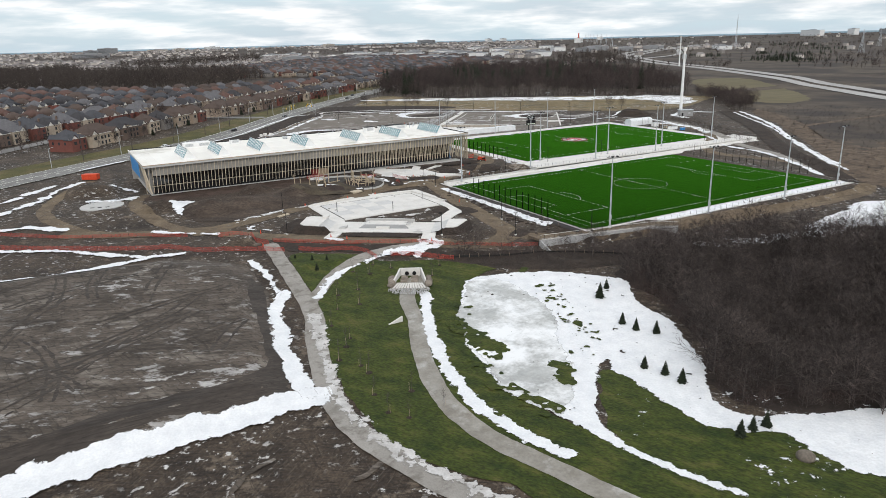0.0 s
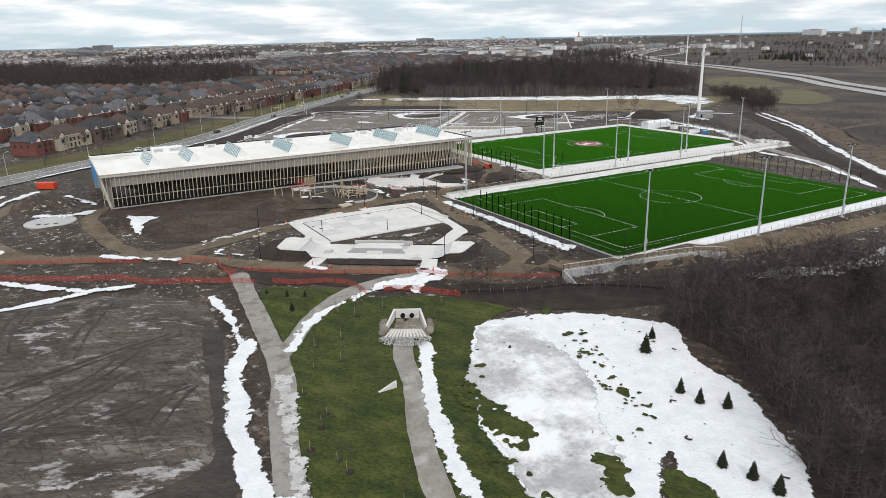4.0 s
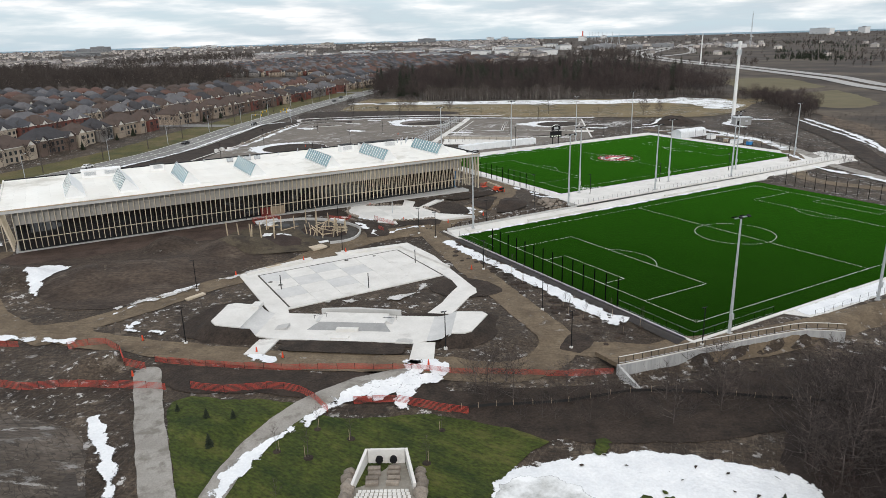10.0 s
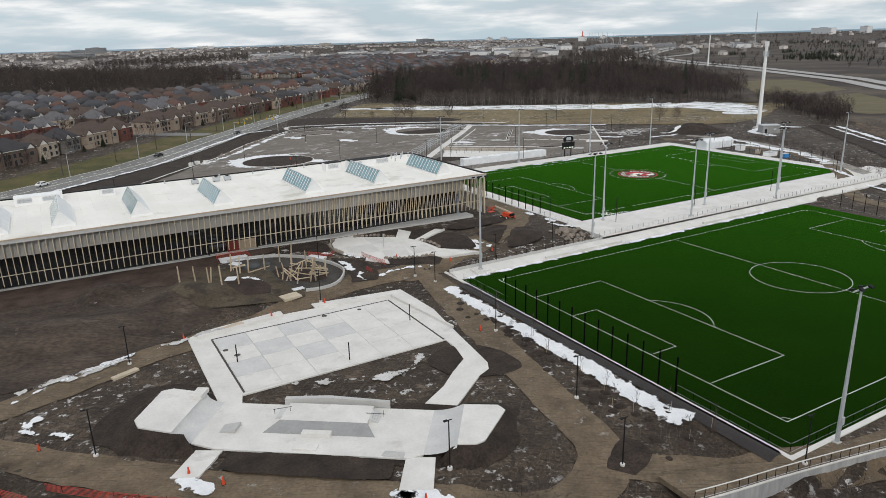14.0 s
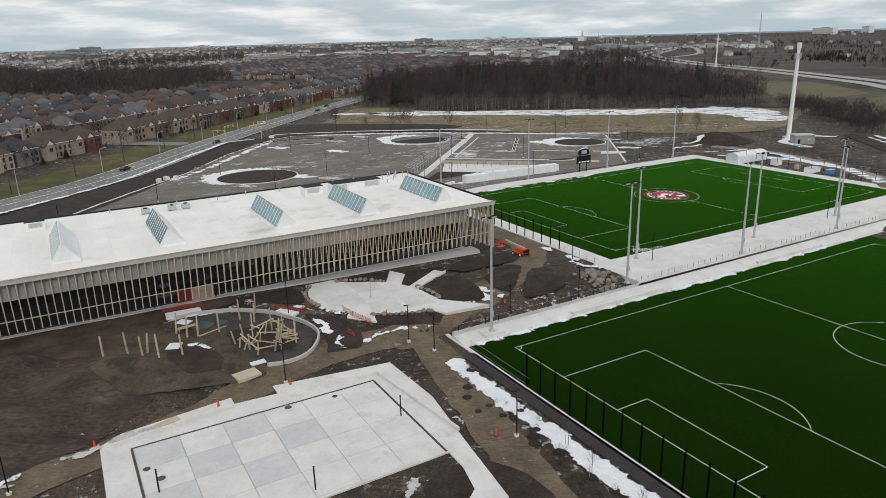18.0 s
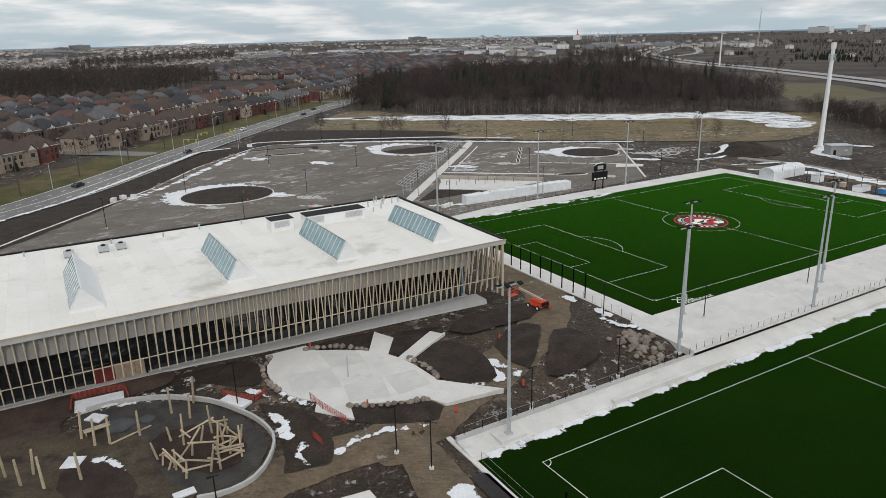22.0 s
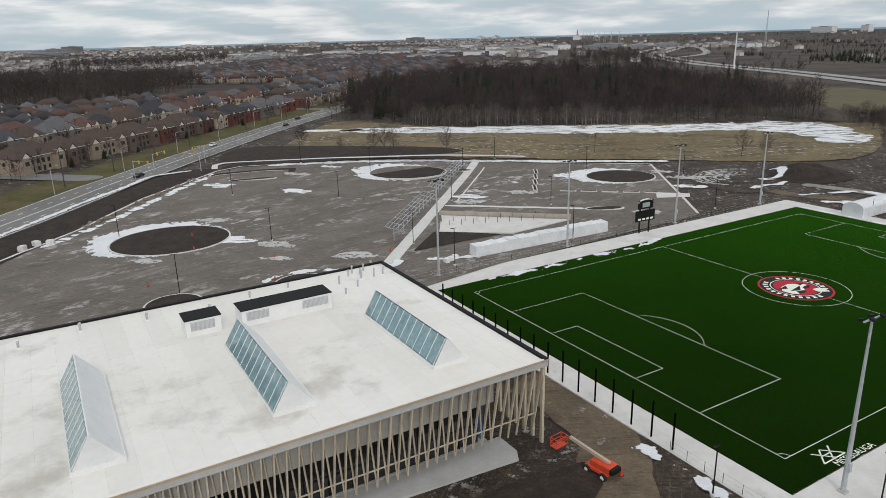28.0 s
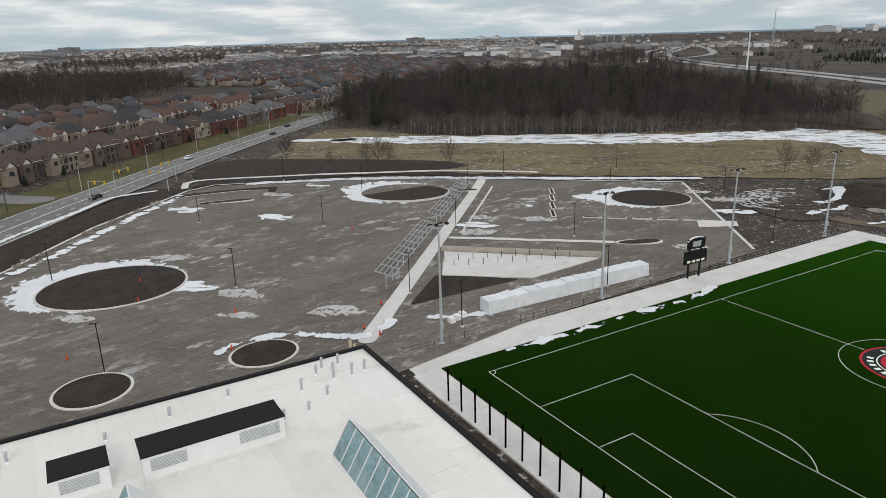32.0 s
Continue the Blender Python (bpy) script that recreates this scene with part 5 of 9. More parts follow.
# ---------------------------------------------------------------- fences and rails
def post_fence(name, a, b, gap, h, z, label, wires=3, r=0.035, group="pitch fences"):
    f = thing(name, label, "fence", group, pose(0, 0, 0))
    a, b = Vector((*a, z)), Vector((*b, z))
    n = max(1, round((b - a).length / gap))
    for i in range(n + 1):
        p = a.lerp(b, i / n)
        part("post", B().tube(p - Vector((0, 0, 0.2)), p + Vector((0, 0, h)), r, r, 6), MAT["black_post"], f)
    for k in range(wires):
        u = Vector((0, 0, 0.12 + (h - 0.14) * k / max(1, wires - 1)))
        part("rail", B().tube(a + u, b + u, 0.014, 0.014, 4), MAT["galv"], f)
    return f


post_fence("ball_fence", (-6.25, 12.4), (-6.25, 52.7), 3.1, 5.5, 0, "row of tall black fence posts behind a goal", 0, 0.13)
post_fence("pitch_fence", (-5.9, -4.4), (-5.9, 12.5), 2.75, 1.3, 0, "low black fence at the pitch end", 2)
post_fence("pitch_fence", (-5.9, 52.7), (-5.9, 68), 2.75, 1.3, 0, "low black fence at the pitch end", 2)
post_fence("pitch_fence", (-5.9, -4.4), (14, -4.4), 2.5, 1.3, 0, "low black fence beside the pitch", 2)
post_fence("pitch_fence", (18.4, -9.2), (111, -10), 2.6, 1.25, 0, "low grey rail fence along the apron", 3, 0.03)
post_fence("ball_fence", (36.6, 98), (36.6, 150), 3.2, 4.8, 1.5, "row of tall black fence posts behind a goal", 0, 0.13)
post_fence("pitch_fence", (36.2, 86), (36.2, 98), 2.6, 1.3, 1.5, "low grey fence at the pitch end", 3, 0.03)
post_fence("promenade_rail", (-5.5, 72.5), (34.6, 72.5), 2.6, 1.15, 1.1, "dark steel guard rail beside the gravel track", 2, 0.045)
for x0 in range(36, 164, 16):
    post_fence("promenade_rail", (x0, 72.5), (x0 + 14.6, 72.5), 1.83, 1.05, 1.53, "grey steel guard rail along the promenade", 3, 0.03)
post_fence("pitch_fence", (38, 165.8), (158, 165.8), 2.8, 1.3, 1.5, "low black chain fence north of the pitch", 3, 0.03)
post_fence("ball_fence", (158.4, 92), (158.4, 142), 4.0, 4.6, 1.5, "tall dark fence posts at the far end", 2, 0.06)
post_fence("ball_fence", (110, 8), (110, 60), 3.2, 5.0, 0, "row of tall black fence posts behind the far goal", 2, 0.07)


def net_fence(name, pts, h, label, seed=0):
    """Orange plastic mesh sagging between stakes."""
    f = thing(name, label, "safety fence", "orange safety fences")
    line = curve_points(pts, 2.5)
    rnd = random.Random(seed)
    for i, (a, b) in enumerate(zip(line, line[1:])):
        za, zb = ground_z(*a), ground_z(*b)
        part("stake", B().tube((a[0], a[1], za - 0.2), (a[0] + rnd.uniform(-.08, .08), a[1], za + h + 0.12), 0.03, 0.03, 5), MAT["dark_metal"], f)
        g = B()
        sag = rnd.uniform(0.05, 0.3)
        for k in range(7):
            u = k / 6 * (h - sag * 0.4)
            g.bar((a[0], a[1], za + 0.08 + u), (b[0], b[1], zb + 0.06 + u * (1 - sag * 0.3)), 0.02, h * 0.055)
        part("mesh_strip", g, MAT["orange_net"], f)
    return f


net_fence("safety_fence", [(-150, 84), (-128, 69), (-112, 60.5), (-100, 52.5)], 1.0, "long red-orange plastic safety fence along the path", 1)
net_fence("safety_fence", [(-93, 47), (-90, 46.6), (-87.4, 45.4), (-86, 41.2), (-85.6, 35), (-83, 32.4)], 1.2, "red-orange plastic safety fence round a soil heap", 7)
net_fence("safety_fence", [(-81.4, 34.6), (-76.9, 30.4), (-67.6, 22.8), (-58.2, 16.6), (-46.5, 9.2), (-36, 3), (-29, -1.4), (-22.4, -4)], 1.0, "red-orange plastic safety fence below the skate park", 2)
net_fence("safety_fence", [(-150, 72), (-128, 56), (-114, 47), (-106.5, 43.4), (-103.6, 40), (-99.4, 35.2), (-94.6, 33.4), (-87.1, 28.4), (-81.4, 24.2)], 1.2, "sagging red-orange plastic safety fence on the mud", 3)
net_fence("safety_fence", [(-78.3, 22.4), (-74.4, 18.6), (-69, 16.4), (-65.4, 12.8), (-63.4, 7)], 1.2, "fallen red-orange plastic safety fence above the lawn", 4)
net_fence("safety_fence", [(-59.6, 7.2), (-54.2, 4.6), (-50, 0), (-47, -2.6)], 1.2, "torn red-orange plastic safety fence above the lawn", 8)
net_fence("safety_fence", [(-28.6, 97.8), (-26.9, 95.6), (-25.3, 93.8), (-23.2, 95.4)], 1.0, "red safety mesh outside the playground", 5)
net_fence("safety_fence", [(-18.8, 90.1), (-18.3, 86.8), (-16.8, 82.3)], 1.1, "red safety mesh beside the plaza", 9)
net_fence("safety_fence", [(-21.6, 81.6), (-21.1, 79.4)], 1.0, "short piece of red safety mesh", 10)
net_fence("safety_fence", [(-46.8, 104.2), (-46.4, 108.4), (-43, 108.2), (-39.8, 107.9), (-39.6, 104.6)], 1.0, "red safety mesh before the hall", 6)

# retaining wall with its rail
WALL = [(-22, -4.5), (-16.4, -5.6), (-11.4, -6.4), (-5, -7.6), (0.4, -8.7), (6.5, -10), (12.4, -11.6), (17, -15.4)]
wl_line = curve_points(WALL, 2.4)
slab("path_shelf", [(-22, -4.6), (-16.4, -5.6), (-11.4, -6.4), (0.4, -8.7), (6.5, -10), (12.4, -11.6), (17, -15.4), (22, -11), (17, -9.6), (6, -7.2), (-6.8, -5.6), (-14, -2), (-22, 0.6)], -0.6, 0.06, MAT["dirt_road"], "brown gravel shelf behind the retaining wall", "path")
footing = B()
for a, b in zip(wl_line, wl_line[1:]):
    footing.bar((*a, -2.85), (*b, -2.85), 0.9, 0.4)
wall = structure("wall_retaining", footing.me("wall_foot", MAT["concrete_wall"]), "streaked grey concrete retaining wall", "wall")
for i, (a, b) in enumerate(zip(wl_line, wl_line[1:])):
    part("wall_panel", B().bar((*a, -1.35), (*b, -1.35), 0.4, 2.6), MAT["concrete_wall"], wall)
    part("wall_cap", B().bar((*a, -0.02), (*b, -0.02), 0.5, 0.12), MAT["concrete"], wall)
part("wing_wall", B().add([(-22.2, -4.4, -2.8), (-22.2, -4.4, 0.0), (-21.6, -8.6, -2.3), (-21.6, -8.6, -2.9), (-21.8, -4.5, -2.8), (-21.8, -4.5, 0.0), (-21.2, -8.6, -2.3), (-21.2, -8.6, -2.9)],
                          [(0, 1, 2, 3), (7, 6, 5, 4), (1, 5, 6, 2), (0, 4, 5, 1), (3, 2, 6, 7)]), MAT["concrete_wall"], wall)
wr = thing("guard_rail", "pale timber-capped guard rail on the retaining wall", "railing")
for i, (a, b) in enumerate(zip(wl_line, wl_line[1:])):
    for k in range(2):
        p = Vector((*a, 0)).lerp(Vector((*b, 0)), k / 2)
        part("baluster", B().box(p.x - 0.03, p.x + 0.03, p.y - 0.03, p.y + 0.03, 0.0, 1.2), MAT["dark_metal"], wr)
    part("top_rail", B().bar((*a, 1.22), (*b, 1.22), 0.12, 0.07), MAT["concrete"], wr)
    part("mid_rail", B().bar((*a, 0.2), (*b, 0.2), 0.04, 0.05), MAT["galv"], wr)

# black silt fence along the creek
silt = thing("silt_fence", "low black sagging silt fence along the creek", "silt fence")
sf_line = curve_points([(-48.8, -0.6), (-40.5, -3.7), (-33.3, -6.8), (-27.1, -8.4), (-20.9, -10.2), (-15.4, -14.3), (-8.4, -20.6), (-2.5, -25.1), (4.5, -29.8)], 2.2)
rnd = random.Random(19)
for a, b in zip(sf_line, sf_line[1:]):
    za, zb = ground_z(*a) + 0.1, ground_z(*b) + 0.1
    part("stake", B().box(a[0] - 0.03, a[0] + 0.03, a[1] - 0.03, a[1] + 0.03, za - 0.3, za + 0.85), MAT["wood"], silt)
    part("fabric", B().bar((*a, za + 0.28 + rnd.uniform(-.08, .05)), (*b, zb + 0.28 + rnd.uniform(-.08, .05)), 0.03, 0.42), MAT["rubber"], silt)


# ---------------------------------------------------------------- plaza before the hall
PLAZA = [(-21.4, 101), (-19.2, 105), (-14, 104.6), (-6, 99.4), (-3, 94.4), (-2, 89), (-2, 84.4), (-5.4, 82), (-15, 86.2), (-21, 93)]
slab("pavement_plaza", curve_points(PLAZA, 2, True), 0.2, 1.70, MAT["concrete"], "round pale concrete plaza before the hall")
slab("pavement_plaza_link", [(-20, 106.6), (-13.6, 106.6), (-12.6, 103.4), (-19.2, 103.6)], 0.2, 1.705, MAT["concrete"], "pale walk between plaza and hall")
for name, o in (("pavement_plaza_spoke", [(-6.4, 98.6), (-2.2, 105.4), (-0.6, 101.6), (-4, 96.6)]), ("pavement_plaza_ramp", [(-3.2, 94.8), (5.6, 100.6), (7.0, 98.2), (-2.2, 92.8)]),
                ("pavement_plaza_east", [(-2.2, 86), (4.6, 78.4), (-4, 79.2), (-6, 82.6)]), ("pavement_plaza_south", [(-18, 89.6), (-14.6, 86.8), (-15.8, 82.2), (-19.4, 86.8)])):
    slab(name, o, 0.2, 1.69, MAT["concrete"], "pale concrete walk leaving the plaza")
PANEL = material("weathered_plaza_panel", (0.51, 0.5, 0.48), 0.75, second=(0.6, 0.59, 0.565), scale=0.3, detail_scale=3, spread=0.06, bump=0.008, bump_scale=30, space="World")
plaza_top = structure("pavement_plaza_panels", B().box(-13.0, -12.9, 93, 93.1, 1.3, 1.705).me("panel_base", MAT["concrete"]), "alternating grey panels of the plaza", "pavement")
for o in ([(-19.5, 98.5), (-13.2, 97), (-13.8, 91), (-20.2, 93.4)], [(-13.6, 91.2), (-8, 90.6), (-9.4, 84.6), (-14.6, 86.6)], [(-7.6, 90.4), (-3, 90), (-3, 85), (-8.2, 84.6)], [(-12.8, 103), (-7.5, 99.6), (-8, 96), (-13, 97.2)]):
    part("panel", B().prism(o, 1.5, 1.716), PANEL, plaza_top)
pp = thing("bollard_light", "slim grey post in the middle of the plaza", "post", at=pose(-12, 93.2, 1.7))
part("shaft", B().tube((0, 0, 0), (0, 0, 3.1), 0.1, 0.1, 8), MAT["galv"], pp)
part("cap", B().tube((0, 0, 3.1), (0, 0, 3.25), 0.14, 0.08, 8), MAT["galv"], pp)
low_wall("wall_plaza_ramp", [(-2.4, 92.6), (6.8, 98.0)], 0.5, 0.3, MAT["concrete"], "low pale concrete wall beside the ramp", 1.6)


def boulder_mesh(seed, rx, ry, rz):
    bm = bmesh.new()
    bmesh.ops.create_icosphere(bm, subdivisions=2, radius=1)
    rnd = random.Random(seed)
    off = Vector((rnd.uniform(0, 50), rnd.uniform(0, 50), rnd.uniform(0, 50)))
    for v in bm.verts:
        k = 1 + 0.28 * noise.noise(v.co * 1.3 + off)
        v.co = Vector((v.co.x * rx * k, v.co.y * ry * k, max(-0.5, v.co.z) * rz * k))
    me = bpy.data.meshes.new("boulder")
    bm.to_mesh(me)
    bm.free()
    me.materials.append(MAT["stone"])
    me.polygons.foreach_set("use_smooth", [True] * len(me.polygons))
    return me


BOULDERS = [boulder_mesh(i, 0.62, 0.5, 0.48) for i in range(6)]


def boulder(x, y, s, rnd, label, z=None):
    ob = new("boulder", rnd.choice(BOULDERS))
    z = ground_z(x, y) + 0.1 if z is None else z
    ob.matrix_basis = pose(x, y, z + 0.18 * s, 0, 0, rnd.uniform(0, 360)) @ Matrix.Scale(s, 4)
    return tagged(ob, label, "boulder", "boulders")


rnd = random.Random(12)
for pts, n in (([(-14, 105.0), (-10, 103.8), (-6.2, 100.0)], 11), ([(-15.2, 85.6), (-10, 82.8), (-5.6, 81.4)], 13), ([(-2.0, 93.6), (-1.2, 90), (-1.4, 86)], 10), ([(-19.6, 105.4), (-21.8, 102), (-22.2, 98.4), (-21.8, 95)], 11)):
    line = curve_points(pts, 0.3)
    for i in range(n):
        x, y = line[int(i * (len(line) - 1) / (n - 1))]
        boulder(x + rnd.uniform(-.15, .15), y + rnd.uniform(-.15, .15), rnd.uniform(0.6, 1.0), rnd, "rounded grey boulder edging the plaza bed", 1.6)
for i in range(84):
    y = rnd.uniform(73.6, 82.8)
    x = rnd.gauss(30.4 + 0.1 * (y - 78), 1.35)
    boulder(x, y, rnd.uniform(0.5, 1.15), rnd, "grey boulder in a heap beside the promenade")
boulder(-49.5, -97, 2.0, rnd, "lone pale boulder on the lawn")

# soil beds
for i, (o, h) in enumerate((([(-14, 105.5), (-7, 107), (-1, 105.4), (-6, 100.4)], .1), ([(-4, 97.4), (0.4, 103.6), (8, 101.4), (6.4, 100.8), (-2.6, 95.4)], .1), ([(16.6, 94.2), (19.8, 94.4), (21.8, 92.5), (15.9, 85.3), (11.2, 81.2), (10.1, 84.5), (11.1, 90.0), (14.3, 92.5)], .5), ([(22.4, 89.6), (25.2, 88.6), (25.6, 83.9), (23.4, 79.7), (18.1, 77.6), (13.6, 77.7), (12.4, 79.0), (17.3, 84.3)], .5), ([(13.6, 98.1), (23, 102), (27, 100.4), (22, 95.6)], .3),
                            ([(-15, 85.4), (-5.2, 81), (-4.4, 79.2), (-7, 76.6), (-16, 82)], .2), ([(-1.4, 93), (5, 96), (8, 91), (6, 82), (2, 82), (-1.4, 86)], .25), ([(-31, 107.8), (-25.8, 108), (-21.8, 106.5), (-23.2, 98.4), (-27.4, 100.4), (-30.6, 104)], .2),
                            ([(-70, 52), (-63, 52), (-57, 40), (-43, 32), (-33, 26), (-30, 16), (-38, 13), (-58, 27), (-76, 42)], .05), ([(-23, 42), (-19, 38), (-19, 30), (-28, 32), (-30, 40)], .1), ([(-25, 5.4), (-19, 9), (-18, 5), (-23, 3)], .1), ([(8, 99), (16, 103), (26, 99), (22, 96), (10, 96)], .3), ([(-62, 30.7), (-45.8, 18.4), (-47.7, 15.6), (-56, 21.4), (-63.9, 28.0)], .4))):
    line = curve_points(o, 2, True)
    phi = within(line, 0.3, 2, 60 + i)
    patch("soil_bed", phi, box_of(line), 0.5, 0.13 + (0.2 if h > 0.2 else 0), MAT["soil"], "dark topsoil planting bed", "soil")
cover("bare_soil_slope", [(-100, 105), (-60, 104), (-48, 100), (-50, 80), (-66, 68), (-88, 64), (-98, 78)], material("churned_brown_soil", (0.026, 0.0185, 0.0145), 0.95, second=(0.075, 0.056, 0.043), scale=0.18, detail_scale=2.4, spread=0.5, bump=0.25, bump_scale=2, stain=(0.11, 0.088, 0.07), stain_scale=0.2, stain_cut=(0.58, 0.68), stretch=(0.5, 1, 1), turn=20, space="World"), 0.09, "dark bare topsoil in rough heaps", "soil", cell=0.9, rag=1.6, seed=44)
cover("excavated_strip", [(-101, 110.8), (-60, 110.6), (-43, 110.2), (-33, 109.6), (-34, 106.6), (-47, 103.2), (-48.6, 99), (-56, 94.5), (-70, 97), (-100, 99)], material("red_brown_clay", (0.034, 0.021, 0.016), 0.9, second=(0.085, 0.058, 0.046), scale=0.3, detail_scale=3, spread=0.25, bump=0.1, bump_scale=3, space="World"), 0.14, "red-brown clay strip along the hall", "soil", cell=0.8, rag=1.0, seed=45)

# ---------------------------------------------------------------- playground under construction
RINGP = [(-46.2, 103.6), (-43.3, 104.1), (-40.3, 103.8), (-36, 101.7), (-32.4, 98.9), (-29.8, 96), (-27, 90.6), (-25.8, 85.9), (-26.1, 82.5), (-28.5, 78.7), (-31.2, 77), (-34.3, 76.8), (-36.2, 77.3)]
rl = curve_points(RINGP, 1.2)
kerb = structure("kerb_playground", B().bar((*rl[0], 0.9), (*rl[1], 0.9), 0.3, 0.8).me("kerb_start", MAT["concrete_grey"]), "curved grey concrete kerb round the playground", "kerb")
for a, b in zip(rl[1:], rl[2:]):
    part("kerb_stone", B().bar((*a, ground_z(*a) + 0.3), (*b, ground_z(*b) + 0.3), 0.32, 0.7), MAT["concrete_grey"], kerb)
EARTH = material("packed_olive_earth", (0.05, 0.039, 0.026), 0.92, second=(0.085, 0.068, 0.046), scale=0.25, detail_scale=3, spread=0.3, bump=0.06, bump_scale=4, stain=(0.034, 0.026, 0.019), stain_scale=0.3, space="World")
PLAY = material("dark_wet_gravel", (0.03, 0.027, 0.024), 0.75, second=(0.062, 0.056, 0.05), scale=0.4, detail_scale=5, spread=0.3, bump=0.05, bump_scale=10, space="World")
BROWN = material("red_brown_topsoil", (0.022, 0.0145, 0.012), 0.95, second=(0.05, 0.034, 0.028), scale=0.4, detail_scale=4, spread=0.35, bump=0.15, bump_scale=3, space="World")
cover("play_surface", [(-45.6, 103), (-40.4, 103), (-36.4, 101), (-33, 98.2), (-30.4, 95.4), (-27.7, 90.4), (-26.6, 86), (-26.8, 82.8), (-29, 79.3), (-31.4, 77.7), (-36, 78), (-40, 84), (-42, 94), (-46, 99)], PLAY, 0.16, "wet dark gravel base of the playground", "gravel", cell=0.6, rag=0.3, seed=50)
cover("play_path", [(-50, 100.4), (-46, 98), (-41.2, 94.4), (-39.4, 91.4), (-39.4, 86), (-38.4, 82), (-36.2, 78.6), (-37, 75), (-44, 75.6), (-56, 79), (-60, 87), (-57, 95.4)], EARTH, 0.19, "packed olive-brown earth path through the playground", "path", cell=0.6, rag=0.5, seed=51)
cover("play_bed", [(-48.6, 89.6), (-46.5, 91), (-44.1, 90), (-42.3, 86.6), (-41.3, 82.6), (-42.4, 79.6), (-47, 80.6), (-49.1, 85.6)], BROWN, 0.24, "dark planting bed in the playground", "soil", cell=0.5, rag=0.3, seed=52)
cover("climber_bed", [(-39, 90.8), (-37.5, 92.3), (-33.7, 92.1), (-29.4, 88.1), (-28.9, 83.7), (-30.6, 81), (-34, 80.6), (-38.4, 84.6)], BROWN, 0.22, "red-brown soil under the climbing frame", "soil", cell=0.5, rag=0.4, seed=53)
cover("ring_bed", [(-25, 92.6), (-21.4, 89), (-19.2, 82.4), (-21.6, 76), (-27, 76.6), (-25, 82), (-24.9, 87)], MAT["soil"], 0.18, "dark soil outside the playground kerb", "soil", cell=0.6, rag=0.5, seed=54)
PEELED = material("peeled_log_wood", (0.34, 0.27, 0.185), 0.8, second=(0.46, 0.385, 0.28), scale=1.2, detail_scale=8, spread=0.15, obj_random=0.2)
climb = thing("log_climber", "tangled frame of pale timber logs for climbing", "climbing frame", at=pose(-34.3, 85.5, ground_z(-34.3, 85.5) + 0.2))
rnd = random.Random(31)
feet = [(-4.3, 1.1), (-4.1, -0.4), (-2.3, 4.1), (-2.2, -4.1), (-2.9, -2.1), (-3.7, -1.6), (0.7, 2.3), (2.3, 3.3), (3.0, 0.2), (4.2, -3.5), (1.5, -4.5), (0.4, -4.4), (4.8, -0.4), (3.1, -2.3), (-0.8, -0.3), (3.9, 2.2), (-1.2, 2.4), (1.9, -1.2)]
for x, y in feet:
    part("log", B().tube((x, y, -0.4), (x + rnd.uniform(-.6, .6), y + rnd.uniform(-.6, .6), rnd.uniform(1.5, 4.1)), 0.15, 0.11, 7), PEELED, climb)
for i in range(30):
    x, y = rnd.choice(feet)
    near = sorted(feet, key=lambda q: math.hypot(q[0] - x, q[1] - y))[1:5]
    u, v = rnd.choice(near)
    d = Vector((u - x, v - y, 0)) * 0.12
    part("log", B().tube((x - d.x, y - d.y, rnd.uniform(0.3, 2.2)), (u + d.x, v + d.y, rnd.uniform(0.3, 2.6)), 0.13, 0.1, 7), PEELED, climb)
for x, y in ((-53.9, 92.1), (-51.2, 90.9), (-52.2, 87.2), (-50.1, 85.9), (-46.6, 87.1), (-44.7, 93.8), (-43.1, 93.3), (-39.7, 93.2), (-46, 96.4), (-35.4, 96.6), (-33.6, 94), (-32.4, 98), (-57.4, 88)):
    p = tagged(new("timber_post", B().tube((0, 0, -0.3), (rnd.uniform(-.3, .3), rnd.uniform(-.2, .2), rnd.uniform(3.0, 3.9)), 0.17, 0.13, 8).me("post", PEELED)), "upright pale timber post in the playground", "post", "playground posts")
    p.matrix_basis = pose(x, y, ground_z(x, y) + 0.15)
tagged(new("timber_beam", B().tube((-43, 92.9, 1.75), (-38.2, 94.6, 1.8), 0.14, 0.11, 7).me("beam", PEELED)), "pale log lying across the playground gravel", "log")
deckp = thing("play_platform", "low raw timber platform in the playground", "platform", at=pose(-44, 97.2, ground_z(-44, 97.2) + 0.15, 0, 0, 8))
for i in range(3):
    part("board", B().box(-1.7, 1.5, -0.5 + i * 0.32, -0.22 + i * 0.32, 0.5, 0.58), PEELED, deckp)
for sx, sy in ((-1.5, -.4), (1.3, -.4), (-1.5, .4), (1.3, .4)):
    part("leg", B().tube((sx, sy, -0.3), (sx, sy, 0.5), 0.09), PEELED, deckp)
RUBBER = material("grey_safety_rubber", (0.05, 0.052, 0.055), 0.8, second=(0.08, 0.082, 0.085), scale=0.8, detail_scale=6, spread=0.15)
for x, y, a, b, h, label in ((-41.6, 97, 2.1, 1.9, 0.7, "low dark grey rubber play mound"), (-38.4, 96.6, 1.1, 1.0, 0.55, "small grey rubber play mound")):
    hump = tagged(new("play_mound", boulder_mesh(77, a, b, h)), label, "play mound", "play mounds")
    hump.data.materials[0] = RUBBER
    hump.matrix_basis = pose(x, y, ground_z(x, y) + 0.16)
